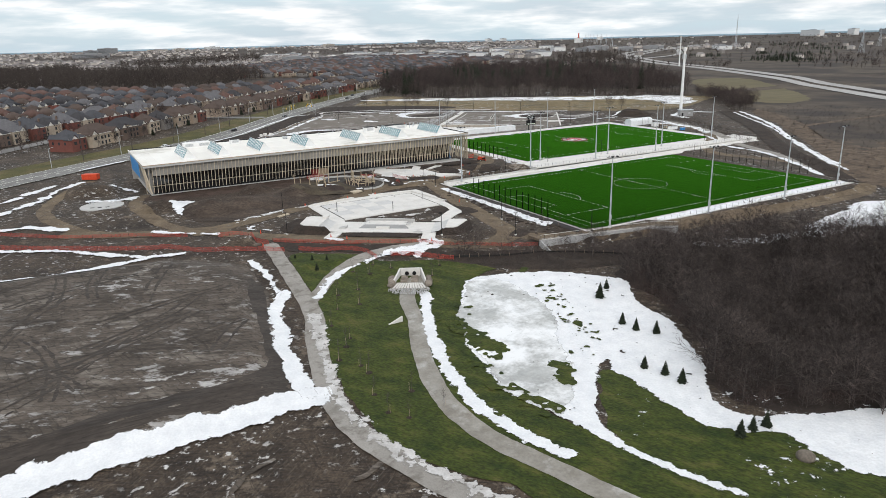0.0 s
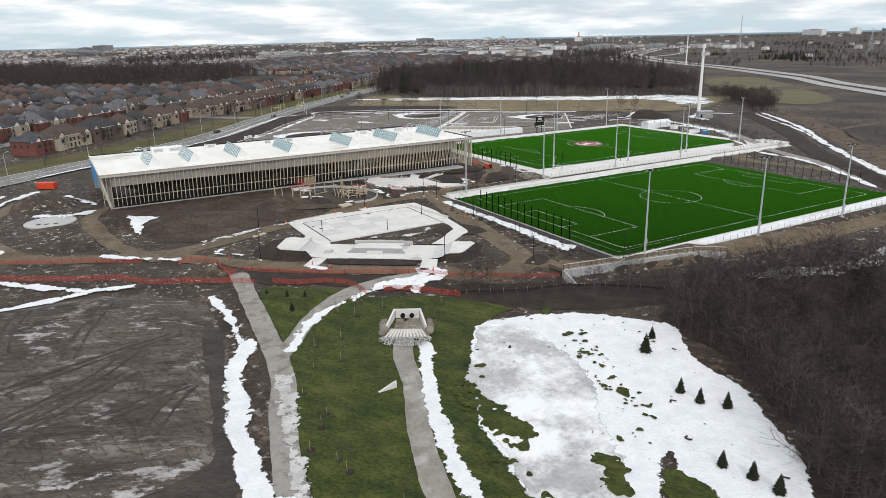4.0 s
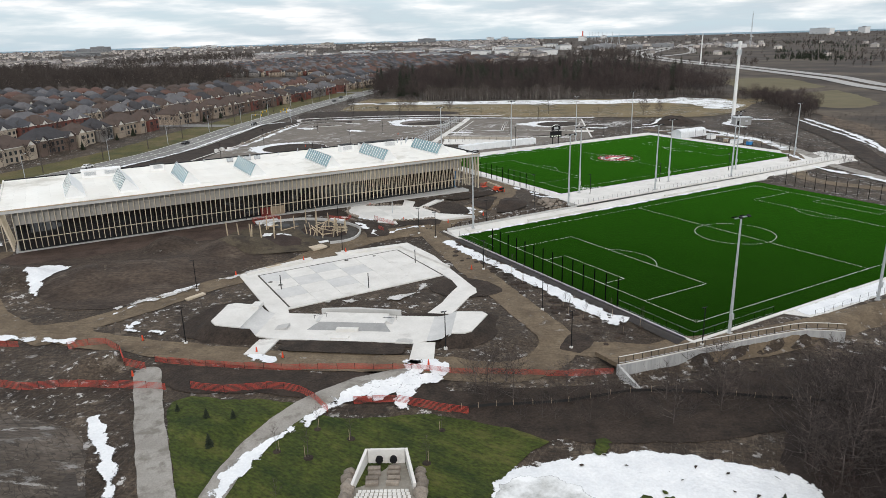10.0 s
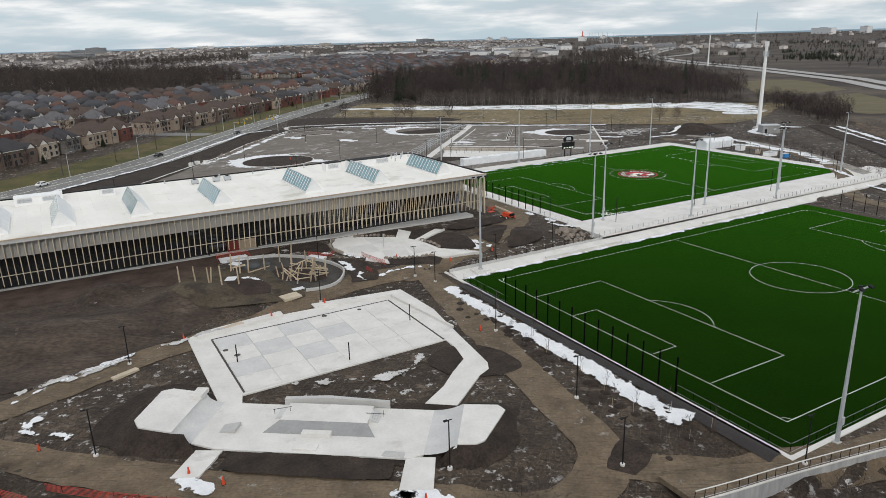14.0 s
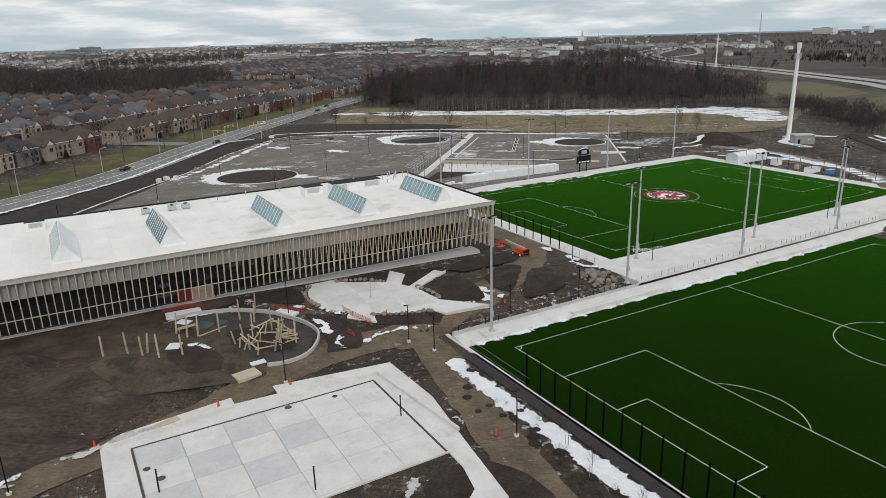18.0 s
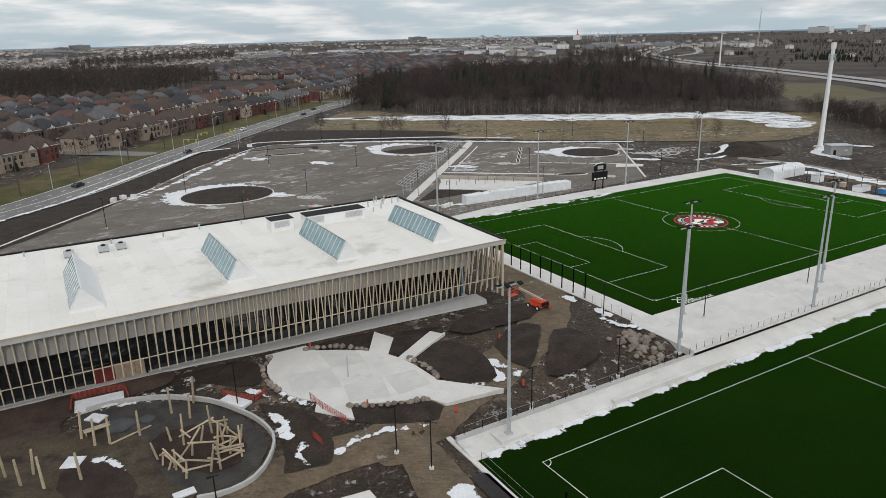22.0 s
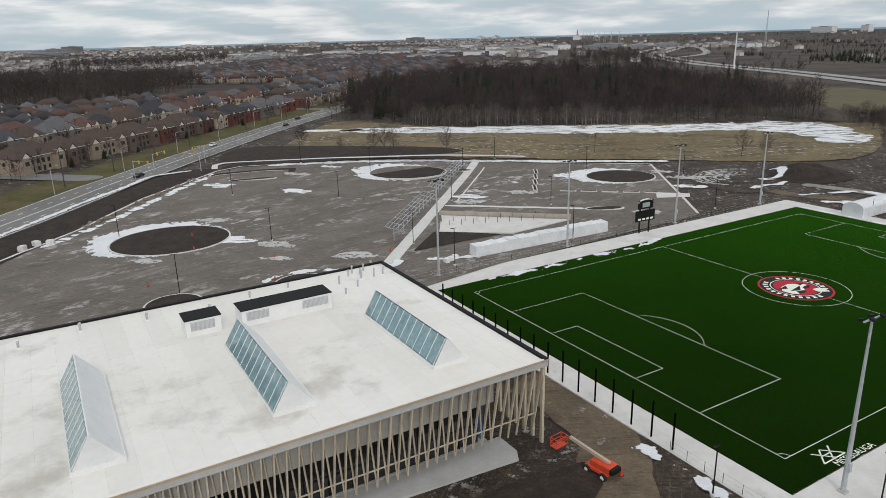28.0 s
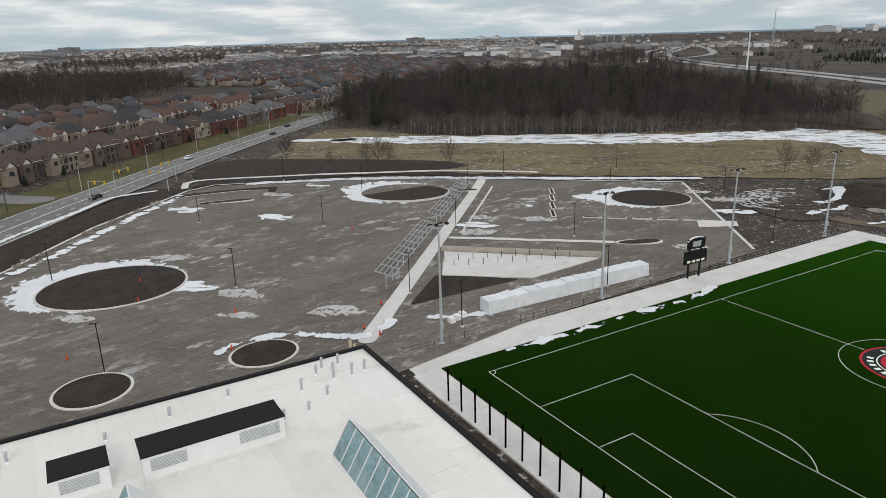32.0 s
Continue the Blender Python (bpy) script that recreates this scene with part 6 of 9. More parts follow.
for x, y, w, d, rz, mat in ((-43.2, 105.6, 6.1, 3.3, -4, "sheet"), (-27.6, 94.9, 4.2, 1.9, -57, "sheet"), (-39.6, 76.4, 3.6, 2.6, 10, "plywood"), (-37.2, 78.9, 2.3, 1.1, 4, "sheet"), (-44, 100.6, 2.3, 1.7, -46, "sheet"), (-47.2, 91.2, 2.1, 2.3, -28, "sheet"), (-52, 70, 3.6, 1.2, 18, "plywood"), (-70.5, 60, 4.0, 1.0, 24, "plywood")):
    st = tagged(new("site_board", B().box(-w / 2, w / 2, -d / 2, d / 2, -0.15, 0.34, 0.03).me("sheet", MAT["tarp_white" if mat == "sheet" else "plywood"])), "pale board laid over a pit on the site" if mat == "sheet" else "plywood sheet lying on the site", "board", "site boards")
    st.matrix_basis = pose(x, y, ground_z(x, y), 0, 0, rz)


# ---------------------------------------------------------------- site machines and small things
def cone(x, y, tall=1.0):
    c = thing("traffic_cone", "red-orange construction marker standing on the site", "traffic cone", "traffic cones", pose(x, y, ground_z(x, y) + 0.1))
    part("base", B().box(-0.22, 0.22, -0.22, 0.22, 0, 0.06), MAT["rubber"], c)
    part("body", B().tube((0, 0, 0.05), (0, 0, tall), 0.2, 0.07, 10), MAT["red_paint"], c)
    part("band", B().tube((0, 0, tall * 0.55), (0, 0, tall * 0.72), 0.125, 0.1, 10), MAT["white_paint"], c)


for x, y in ((-34.6, 71.5), (-45, 70.8), (-60.5, 69), (-17, 44.6), (-13, 84.4), (-13, 106), (-3.5, 77.6), (8, 78.5), (13.4, 92), (-67, 29), (-46, 10.5), (-64, 25), (-82, 44), (38, 174), (37, 178), (20.5, 197), (6.5, 213), (8.5, 225), (44, 186), (-85, 31), (28, 97.5), (16, 182), (33, 170), (-6.5, 193), (60, 236)):
    cone(x, y)
lift = thing("boom_lift", "red-orange telescopic boom lift parked before the hall", "boom lift", at=pose(26.6, 99.2, ground_z(26.6, 99.2), 0, 0, 98))
part("chassis", B().box(-1.5, 1.5, -0.95, 0.95, 0.55, 0.95, 0.08), MAT["red_paint"], lift)
part("turret", B().box(-1.7, 0.9, -0.8, 0.8, 1.0, 1.75, 0.15), MAT["red_paint"], lift)
part("counterweight", B().box(-2.1, -1.5, -0.75, 0.75, 1.0, 1.6, 0.1), MAT["dark_metal"], lift)
for sx in (-1.1, 1.1):
    for sy in (-1, 1):
        wh = part("wheel", B().tube((sx, sy * 0.8, 0.45), (sx, sy * 1.2, 0.45), 0.46, 0.46, 16), MAT["rubber"], lift)
        part("rim", B().tube((sx, sy * 1.2, 0.45), (sx, sy * 1.22, 0.45), 0.25, 0.25, 12), MAT["white_paint"], wh)
part("boom", B().bar((-1.2, 0, 1.8), (4.2, 0.3, 2.6), 0.32, 0.36), MAT["plywood"], lift, "cream boom")
part("jib", B().bar((4.2, 0.3, 2.6), (5.6, 0.3, 1.6), 0.2, 0.22), MAT["red_paint"], lift)
bas = B()
for z in (0.8, 1.35, 1.9):
    for a, b in (((5.4, -0.6), (6.4, -0.6)), ((6.4, -0.6), (6.4, 1.2)), ((6.4, 1.2), (5.4, 1.2)), ((5.4, 1.2), (5.4, -0.6))):
        bas.bar((*a, z), (*b, z), 0.06, 0.06)
for x, y in ((5.4, -0.6), (6.4, -0.6), (6.4, 1.2), (5.4, 1.2)):
    bas.bar((x, y, 0.8), (x, y, 1.95), 0.06, 0.06)
part("basket", bas.box(5.4, 6.4, -0.6, 1.2, 0.72, 0.8), MAT["red_paint"], lift)
skip = thing("waste_skip", "red steel waste container beside the road", "skip", at=pose(-117.2, 157.6, ground_z(-117.2, 157.6), 0, 0, -30))
part("box", B().box(-3, 3, -1.2, 1.2, 0.2, 2.3, 0.05), MAT["red_paint"], skip)
for i in range(7):
    part("rib", B().box(-2.9 + i * 0.95, -2.75 + i * 0.95, -1.3, 1.3, 0.2, 2.2), MAT["red_paint"], skip)

score = thing("scoreboard", "black scoreboard on two posts with a curved top", "scoreboard", at=pose(101.5, 164.6, 1.5, 0, 0, -3))
for x in (-1.5, 1.5):
    part("post", B().box(x - 0.14, x + 0.14, -0.14, 0.14, -0.2, 7.6), MAT["dark_metal"], score)
panel = part("panel", B().box(-2.9, 2.9, -0.35, 0.05, 3.0, 5.6, 0.04), MAT["dark_metal"], score)
for x in (-1.9, -0.6, 0.6, 1.9):
    part("digit_window", B().box(x - 0.4, x + 0.4, -0.4, -0.36, 3.3, 3.75), MAT["line"], panel, "pale unreadable score window")
part("crest", B().prism([(-2.3, -0.3), (2.3, -0.3), (2.3, 0), (-2.3, 0)], 6.0, 8.0), MAT["dark_metal"], score, "dark top sign")
part("crest_badge", B().box(-1.1, 1.1, -0.36, -0.3, 6.4, 7.5), MAT["galv"], score, "pale badge")
cs = B()
arc_a = [radians(25 + 130 * i / 10) for i in range(11)]
cs.add([(r * math.cos(a), y, 7.0 + (1.3 + (r - 2.6)) * math.sin(a)) for a in arc_a for r, y in ((2.5, -0.3), (2.7, -0.3), (2.7, 0.0), (2.5, 0.0))],
       [(4 * i + k, 4 * i + (k + 1) % 4, 4 * i + 4 + (k + 1) % 4, 4 * i + 4 + k) for i in range(10) for k in range(4)] + [(3, 2, 1, 0), (40, 41, 42, 43)])
part("arch", cs, MAT["white_paint"], score)

# hoop tent and kit behind the far goal
tent = thing("hoop_tent", "white fabric hoop tent open at one end", "tent", at=pose(162, 144.5, 1.5, 0, 0, 0))
tb = B()
n = 10
arch = [(-2.6, 0), (-2.6, 2.4)] + [(-2.6 * math.cos(math.pi * i / n), 2.4 + 1.3 * math.sin(math.pi * i / n)) for i in range(1, n)] + [(2.6, 2.4), (2.6, 0)]
for k in range(6):
    x0, x1 = -8 + k * 2.7, -8 + (k + 1) * 2.7
    for (ya, za), (yb, zb) in zip(arch, arch[1:]):
        tb.add([(x0, ya, za), (x1, ya, za), (x1, yb, zb), (x0, yb, zb)], [(0, 1, 2, 3)])
part("cover", tb, MAT["tarp_white"], tent, "white fabric cover")
part("end_wall", B().add([(-8.0, y, z) for y, z in arch], [tuple(range(len(arch) - 1, -1, -1))]), MAT["tarp_white"], tent)
part("end_wall", B().add([(8.2, y, z) for y, z in arch], [tuple(range(len(arch)))]), MAT["tarp_white"], tent)
for k in range(7):
    hb = B()
    for (ya, za), (yb, zb) in zip(arch, arch[1:]):
        hb.tube((-8 + k * 2.7, ya * 0.99, za * 0.99), (-8 + k * 2.7, yb * 0.99, zb * 0.99), 0.05, 0.05, 5)
    part("hoop", hb, MAT["galv"], tent)
for x, y, w, d, h, m, lab in ((163, 133, 3, 2.4, 2.2, "white_paint", "small pale storage shed"), (160.6, 118, 5, 2.6, 1.6, "white_paint", "low pale steel container"), (161.8, 112.6, 2.2, 1.6, 1.5, "blue_paint", "blue covered crate behind the goal"), (161.5, 124, 1.6, 1.2, 1.4, "plywood", "stack of timber crates")):
    s = thing("storage_box", lab, "storage box", "storage boxes", pose(x, y, 1.45))
    part("body", B().box(-w / 2, w / 2, -d / 2, d / 2, 0.1, h, 0.05), MAT[m], s)
    part("lid", B().box(-w / 2 - 0.08, w / 2 + 0.08, -d / 2 - 0.08, d / 2 + 0.08, h, h + 0.1), MAT["galv"], s)
    part("skid", B().box(-w / 2 + 0.1, -w / 2 + 0.3, -d / 2, d / 2, 0, 0.1).box(w / 2 - 0.3, w / 2 - 0.1, -d / 2, d / 2, 0, 0.1), MAT["dark_metal"], s)
hut = thing("utility_hut", "dark grey utility hut beside the tower", "hut", at=pose(214, 157, ground_z(214, 157), 0, 0, -30))
part("wall", B().box(-4, 4, -2.4, 2.4, 0, 3.6), HIP, hut)
part("roof", B().box(-4.3, 4.3, -2.7, 2.7, 3.6, 3.85), MAT["galv"], hut, "grey flat roof")
part("door", B().box(-3, -2, -2.46, -2.4, 0, 2.1), MAT["dark_metal"], hut)
part("vent", B().box(1, 2.2, -2.46, -2.4, 1.6, 2.4), MAT["galv"], hut)

# wrapped stack of steel beside the far pitch
wrap = thing("wrapped_stack", "long stack wrapped in white plastic sheeting", "wrapped stack", at=pose(75.5, 172.0, 1.6, 0, 0, -1.5))
rnd = random.Random(9)
for k in range(13):
    x0 = -18 + k * 2.9
    h0, h1 = 2.5 + rnd.uniform(-.2, .2), 2.5 + rnd.uniform(-.2, .2)
    part("wrap_bay", B().add([(x0, -1.5, 0), (x0 + 2.86, -1.5, 0), (x0 + 2.86, 1.5, 0), (x0, 1.5, 0), (x0, -1.3, h0), (x0 + 2.86, -1.35, h1), (x0 + 2.86, 1.2, h1 + .1), (x0, 1.25, h0 + .1)],
                             [(3, 2, 1, 0), (4, 5, 6, 7), (0, 1, 5, 4), (1, 2, 6, 5), (2, 3, 7, 6), (3, 0, 4, 7)]), MAT["tarp_white"], wrap)
for i in range(3):
    t = thing("liquid_tote", "white plastic tote in a steel cage", "tote", "totes", pose(50.5 + i * 1.4, 172 + i * 0.5, 1.5))
    part("tank", B().box(-0.5, 0.5, -0.6, 0.6, 0.15, 1.1, 0.06), MAT["white_paint"], t)
    part("pallet", B().box(-0.55, 0.55, -0.65, 0.65, 0, 0.14), MAT["wood"], t)

cover("junction_soil", [(44.7, 339), (64.3, 348), (122.9, 296), (116, 284.6), (66, 307.6), (40.6, 318)], MAT["soil"], 0.3, "dark graded soil beside the junction", "soil", cell=0.9, rag=0.6, seed=83)
cover("kerb_entrance", [(33, 306), (38.7, 316), (65.5, 305.4), (90, 294), (115.3, 282.2), (140, 264)], MAT["concrete"], 0.32, "pale concrete walk round the car park entrance", "kerb", closed=False, half=1.1, cell=0.6)
# ramp court between car park and pitch
slab("pavement_ramp_court", [(61, 193), (69.6, 206.6), (94.2, 183.2), (75, 181.4)], 1.0, 1.98, MAT["concrete"], "pale concrete terrace with rows of posts")
cover("ramp_bed", [(48, 182.6), (60, 194), (73, 182.6)], MAT["soil"], 0.2, "dark planting bed beside the ramp", "soil", cell=0.6, smooth=False)
cover("ramp_bed_upper", [(73.4, 200.8), (74.8, 202), (92.4, 185.2), (91.2, 184)], MAT["soil"], 0.24, "dark planting strip", "soil", cell=0.5, smooth=False)
low_wall("wall_ramp", [(69.4, 207.4), (95, 183.4)], 1.7, 0.4, material("tan_concrete_wall", (0.33, 0.295, 0.25), 0.8, second=(0.42, 0.385, 0.33), scale=0.5, detail_scale=3, spread=0.12, space="World"), "grey concrete ramp wall", 1.4)
rp = thing("ramp_posts", "rows of slim dark posts on the terrace", "post row")
for i in range(9):
    for j in range(2):
        x, y = 66 + i * 2.9, 196.5 + j * 4 - i * 1.2
        part("post", B().tube((x, y, 1.9), (x, y, 3.4), 0.06, 0.06, 6), MAT["dark_metal"], rp)
cover("pavement_lot_walk", [(35.5, 173.5), (118, 264)], MAT["concrete"], 0.22, "pale concrete walk through the car park", "pavement", closed=False, half=1.5, cell=0.6, smooth=False)
for k, (a, b) in enumerate((((48.5, 193), (74.8, 221.7)), ((79.5, 226.9), (108.5, 258.7)))):
    rack = thing("solar_canopy_frame", "bare galvanised canopy frame over the walk", "canopy frame", "canopy frames")
    a, b = Vector((*a, 2)), Vector((*b, 2))
    d = (b - a).normalized()
    n2 = Vector((-d.y, d.x, 0))
    m = 9
    for i in range(m + 1):
        p = a.lerp(b, i / m)
        part("column", B().tube(p - Vector((0, 0, 0.4)), p + Vector((0, 0, 2.6)), 0.09, 0.09, 6), MAT["galv"], rack)
        part("rafter", B().bar(p - n2 * 1.6 + Vector((0, 0, 2.3)), p + n2 * 2.2 + Vector((0, 0, 3.2)), 0.1, 0.16), MAT["galv"], rack)
    for j in range(5):
        o = n2 * (-1.5 + j * 0.9) + Vector((0, 0, 2.42 + j * 0.21))
        part("purlin", B().bar(a + o, b + o, 0.08, 0.1), MAT["galv"], rack)


def island(cx, cy, rx, ry, rot, seed, snowy=True, mat="soil"):
    """A kerbed planting island with a crescent of snow."""
    c, s = math.cos(radians(rot)), math.sin(radians(rot))
    pts = [(cx + rx * math.cos(a) * c - ry * math.sin(a) * s, cy + rx * math.cos(a) * s + ry * math.sin(a) * c) for a in [i * math.pi / 24 for i in range(48)]]
    z = ground_z(cx, cy)
    kb = structure("kerb_island", B().prism([(x, y) for x, y in pts], z - 0.3, z + 0.24).me("island_kerb", MAT["concrete"]), "pale concrete kerb of a round planting island", "kerb")
    inner = [(cx + (x - cx) * (1 - 0.45 / rx), cy + (y - cy) * (1 - 0.45 / ry)) for x, y in pts]
    part("soil_fill", B().prism(inner, z, z + 0.3), MAT[mat], kb, "dark soil fill")
    if snowy:
        def phi(x, y):
            d = -signed(x, y, pts)
            side = ((x - cx) * -0.6 + (y - cy) * 0.8) / max(rx, ry)
            return np.where(d > 0, 1.15 + 1.6 * side - d * 0.45 + 1.3 * fractal(x, y, 2.2, 4, seed), -1)
        patch("snow_crescent", phi, (cx - rx - 5, cx + rx + 5, cy - rx - 5, cy + rx + 5), 0.5, 0.18, MAT["snow"], "crescent of old snow along a kerb", "snow")


island(3.4, 225, 14.2, 13.0, -20, 71)
island(-4, 179.6, 5.4, 5.4, 0, 72, False)
island(20, 178, 5.4, 4.9, 0, 73, False)
island(89.5, 263, 13.5, 11, -30, 74)
island(144.4, 216, 11.5, 10.5, -30, 75)
island(40, 282, 8, 1.6, -20, 76, False)
island(107, 256, 4, 1.6, -35, 77, False)
island(110, 187, 5.5, 2.0, -30, 78, False)
for i in range(5):
    x0, y0 = 114 + i * 4.6, 210.6 - i * 4.2
    kk = structure("kerb_median", B().prism([(x0, y0), (x0 + 3.6, y0 - 3.3), (x0 + 4.4, y0 - 2.5), (x0 + 0.8, y0 + 0.8)], 1.5, 2.1).me("median", MAT["concrete"]), "narrow kerbed median in the car park", "kerb")
    part("soil_fill", B().prism([(x0 + 0.4, y0 + 0.1), (x0 + 3.6, y0 - 2.85), (x0 + 4.0, y0 - 2.45), (x0 + 0.8, y0 + 0.5)], 2.0, 2.14), MAT["soil"], kk)
for i in range(4):
    x0, y0 = 108 + i * 5.6, 216 + i * 7
    kk = structure("kerb_bay", B().prism([(x0, y0), (x0 + 4.2, y0 + 6.2), (x0 + 5.4, y0 + 5.4), (x0 + 1.2, y0 - 0.8)], 1.5, 2.1).me("bay", MAT["concrete"]), "narrow kerbed median in the car park", "kerb")
    part("soil_fill", B().prism([(x0 + 0.5, y0 + 0.1), (x0 + 4.3, y0 + 5.7), (x0 + 4.9, y0 + 5.3), (x0 + 1.1, y0 - 0.3)], 2.0, 2.14), MAT["soil"], kk)
cover("kerb_lot", [(-90, 160), (-45, 215), (-16, 248), (4, 274), (33, 301), (42, 305), (86, 288), (126, 263), (168, 225), (126, 169)], MAT["concrete"], 0.3, "pale concrete kerb of the car park", "kerb", closed=False, half=0.4, cell=0.5, smooth=False)
cover("road_shoulder_soil", [(-60, 195), (-18, 246), (2, 273), (31, 301), (24, 309), (0, 288), (-30, 256), (-80, 205)], MAT["soil"], 0.2, "dark graded soil between road and car park", "soil", cell=1.0, rag=0.8, seed=80)
cover("north_soil", [(36, 306), (88, 292), (120, 270), (112, 284), (86, 300), (60, 312)], MAT["soil"], 0.24, "dark soil strip beyond the car park", "soil", cell=1.0, rag=0.6, seed=81)
cover("track_mud", [(172.4, 211), (181.4, 210.7), (197.8, 201), (196, 190), (176, 176), (165, 174.4), (156, 176.7), (154, 185.3), (162.2, 200.4)], MAT["mud"], 0.16, "churned mud with curved tyre tracks", "mud", cell=1.0, rag=1.0, seed=82)
cover("soil_heap", [(179.4, 179), (184.5, 171), (195, 169), (206, 174), (210, 184), (204, 193), (193, 196), (184, 190)], MAT["soil"], 0.22, "high heap of dark topsoil", "soil heap", cell=0.7, rag=0.6, seed=84)
for k in range(7):
    a0, r = 0.6 + 0.25 * (k % 3), 4.5 + k * 1.9
    cover("tyre_track", [(173 + r * math.cos(a0 + q * 0.42), 192 + 0.8 * r * math.sin(a0 + q * 0.42)) for q in range(7)], MAT["slush"], 0.21, "curved frosty tyre track in the mud", "tyre track", closed=False, half=1.0, cell=0.4, rag=0.8, size=1.5, seed=300 + k)
cover("pavement_lot_pad", [(135.4, 192.1), (142.3, 185.6), (138.9, 182.4), (130.6, 187.4)], MAT["concrete"], 0.22, "pale concrete pad at the car park's edge", "pavement", cell=0.6, smooth=False)
cover("pavement_lot_edge", [(76.7, 215), (104.7, 190.5)], MAT["concrete"], 0.2, "pale concrete edge walk of the car park", "pavement", closed=False, half=0.9, cell=0.6, smooth=False)
cover("kerb_lot_row", [(81, 217.2), (116.3, 255.3)], MAT["concrete"], 0.22, "pale concrete kerb along a parking row", "kerb", closed=False, half=0.3, cell=0.4, smooth=False)
cover("lot_bend_bed", [(29.6, 295.6), (36, 295.4), (48.7, 293.6), (57, 290.6), (55, 286.4)], MAT["soil"], 0.2, "dark soil strip at the car park's corner", "soil", closed=False, half=1.2, cell=0.5)
cover("kerb_lot_bend", [(30.4, 294), (36.2, 293.6), (48.2, 292), (53.4, 289.2)], MAT["concrete"], 0.26, "pale curved kerb at the car park's corner", "kerb", closed=False, half=0.25, cell=0.4)
for i in range(26):
    rnd2 = random.Random(500 + i)
    t = rnd2.random()
    x, y = -14 + t * 36 + rnd2.gauss(0, .6), 250 + t * 42 + rnd2.gauss(0, .6)
    boulder(x, y, rnd2.uniform(0.7, 1.5), rnd2, "pale stone block lying along the kerb")
for x, y in ((-28, 236), (-25, 239), (-22, 238)):
    q = tagged(new("stone_pallet", B().box(-0.9, 0.9, -0.7, 0.7, 0, 1.3, 0.06).me("pallet", MAT["concrete"])), "shrink-wrapped pallet of pale stone", "pallet", "stone pallets")
    q.matrix_basis = pose(x, y, ground_z(x, y) + 0.1, 0, 0, x * 17)

# ---------------------------------------------------------------- storm outfall on the lawn
OF = pose(-63.4, -10.6, -1.72, 0, 0, -30.5 + 1)
outfall = thing("storm_outfall", "concrete storm outfall with two pipes and a block apron", "outfall", at=OF)
part("headwall", B().box(-2.2, 2.2, 4.6, 5.0, -0.2, 1.9), MAT["concrete"], outfall, "pale concrete headwall")
for s in (-1, 1):
    part("wing_wall", B().add([(s * 2.2, 5.0, -0.2), (s * 2.55, 5.0, -0.2), (s * 2.55, 5.0, 1.9), (s * 2.2, 5.0, 1.9), (s * 3.4, -0.6, -0.2), (s * 3.75, -0.6, -0.2), (s * 3.75, -0.6, 0.9), (s * 3.4, -0.6, 0.9)],
                              [(0, 1, 2, 3), (7, 6, 5, 4), (0, 4, 5, 1), (1, 5, 6, 2), (2, 6, 7, 3), (3, 7, 4, 0)]), MAT["concrete"], outfall)
    pipe = part("pipe_mouth", B().tube((s * 0.85, 4.25, 0.75), (s * 0.85, 4.62, 0.75), 0.42, 0.42, 14), MAT["dark_metal"], outfall, "black pipe mouth")
    part("grate", B().tube((s * 0.85, 4.2, 0.75), (s * 0.85, 4.26, 0.75), 0.46, 0.46, 14), MAT["dark_metal"], pipe)
part("basin_floor", B().prism([(-2.2, 4.6), (2.2, 4.6), (3.5, -0.6), (4.4, -4.2), (-4.4, -4.2), (-3.5, -0.6)], -0.3, 0.05), MAT["swale"], outfall)
rnd = random.Random(61)
for i in range(8):
    part("baffle_stone", B().box(*(lambda x, y: (x - 0.75, x + 0.75, y - 0.3, y + 0.3))(-1.4 + (i % 2) * 2.4 + rnd.uniform(-.2, .2), 3.4 - (i // 2) * 0.95), 0.0, 0.45, 0.08), MAT["stone"], outfall)
for i in range(12):
    for j in range(6):
        w = 2.9 + j * 0.18
        x = -w + (i + 0.5) * 2 * w / 12
        part("apron_block", B().box(x - 0.2, x + 0.2, -0.95 - j * 0.56, -0.5 - j * 0.56, 0.0, 0.16, 0.04), MAT["concrete"], outfall)
for s in (-1, 1):
    for i in range(6):
        ob = part("armour_stone", rnd.choice(BOULDERS), None, outfall, "grey armour stone", at=pose(s * (3.9 + rnd.uniform(0, .5)), 2.4 - i * 0.95, 0.3, 0, 0, rnd.uniform(0, 360)) @ Matrix.Scale(rnd.uniform(1.2, 1.7), 4))
rip = B()
for i in range(420):
    x, y = rnd.uniform(-4.6, 4.6), rnd.uniform(-7.4, -3.8)
    if abs(x) > 4.6 - max(0, (-5.2 - y)) * 0.8:
        continue
    s = rnd.uniform(0.1, 0.24)
    a = rnd.uniform(0, 3)
    p = [(x + s * math.cos(a + k * 2.1), y + s * math.sin(a + k * 2.1), 0.02) for k in range(3)]
    rip.add(p + [(x + rnd.uniform(-.05, .05), y, rnd.uniform(0.12, 0.26))], [(0, 1, 3), (1, 2, 3), (2, 0, 3)])
ro = part("riprap", rip, MAT["riprap"], outfall, "bed of small grey riprap")
ro["kind"] = "stuff"
ww = tagged(new("wing_block", B().add([(-1.6, 0, -0.4), (1.4, 0, -0.4), (1.4, 0, 1.3), (-1.6, 0, 0.2), (-1.6, 0.35, -0.4), (1.4, 0.35, -0.4), (1.4, 0.35, 1.3), (-1.6, 0.35, 0.2)], [(0, 1, 2, 3), (7, 6, 5, 4), (0, 4, 5, 1), (1, 5, 6, 2), (2, 6, 7, 3), (3, 7, 4, 0)]).me("wing", MAT["concrete"])), "small white concrete wing wall beside the channel", "wing wall")
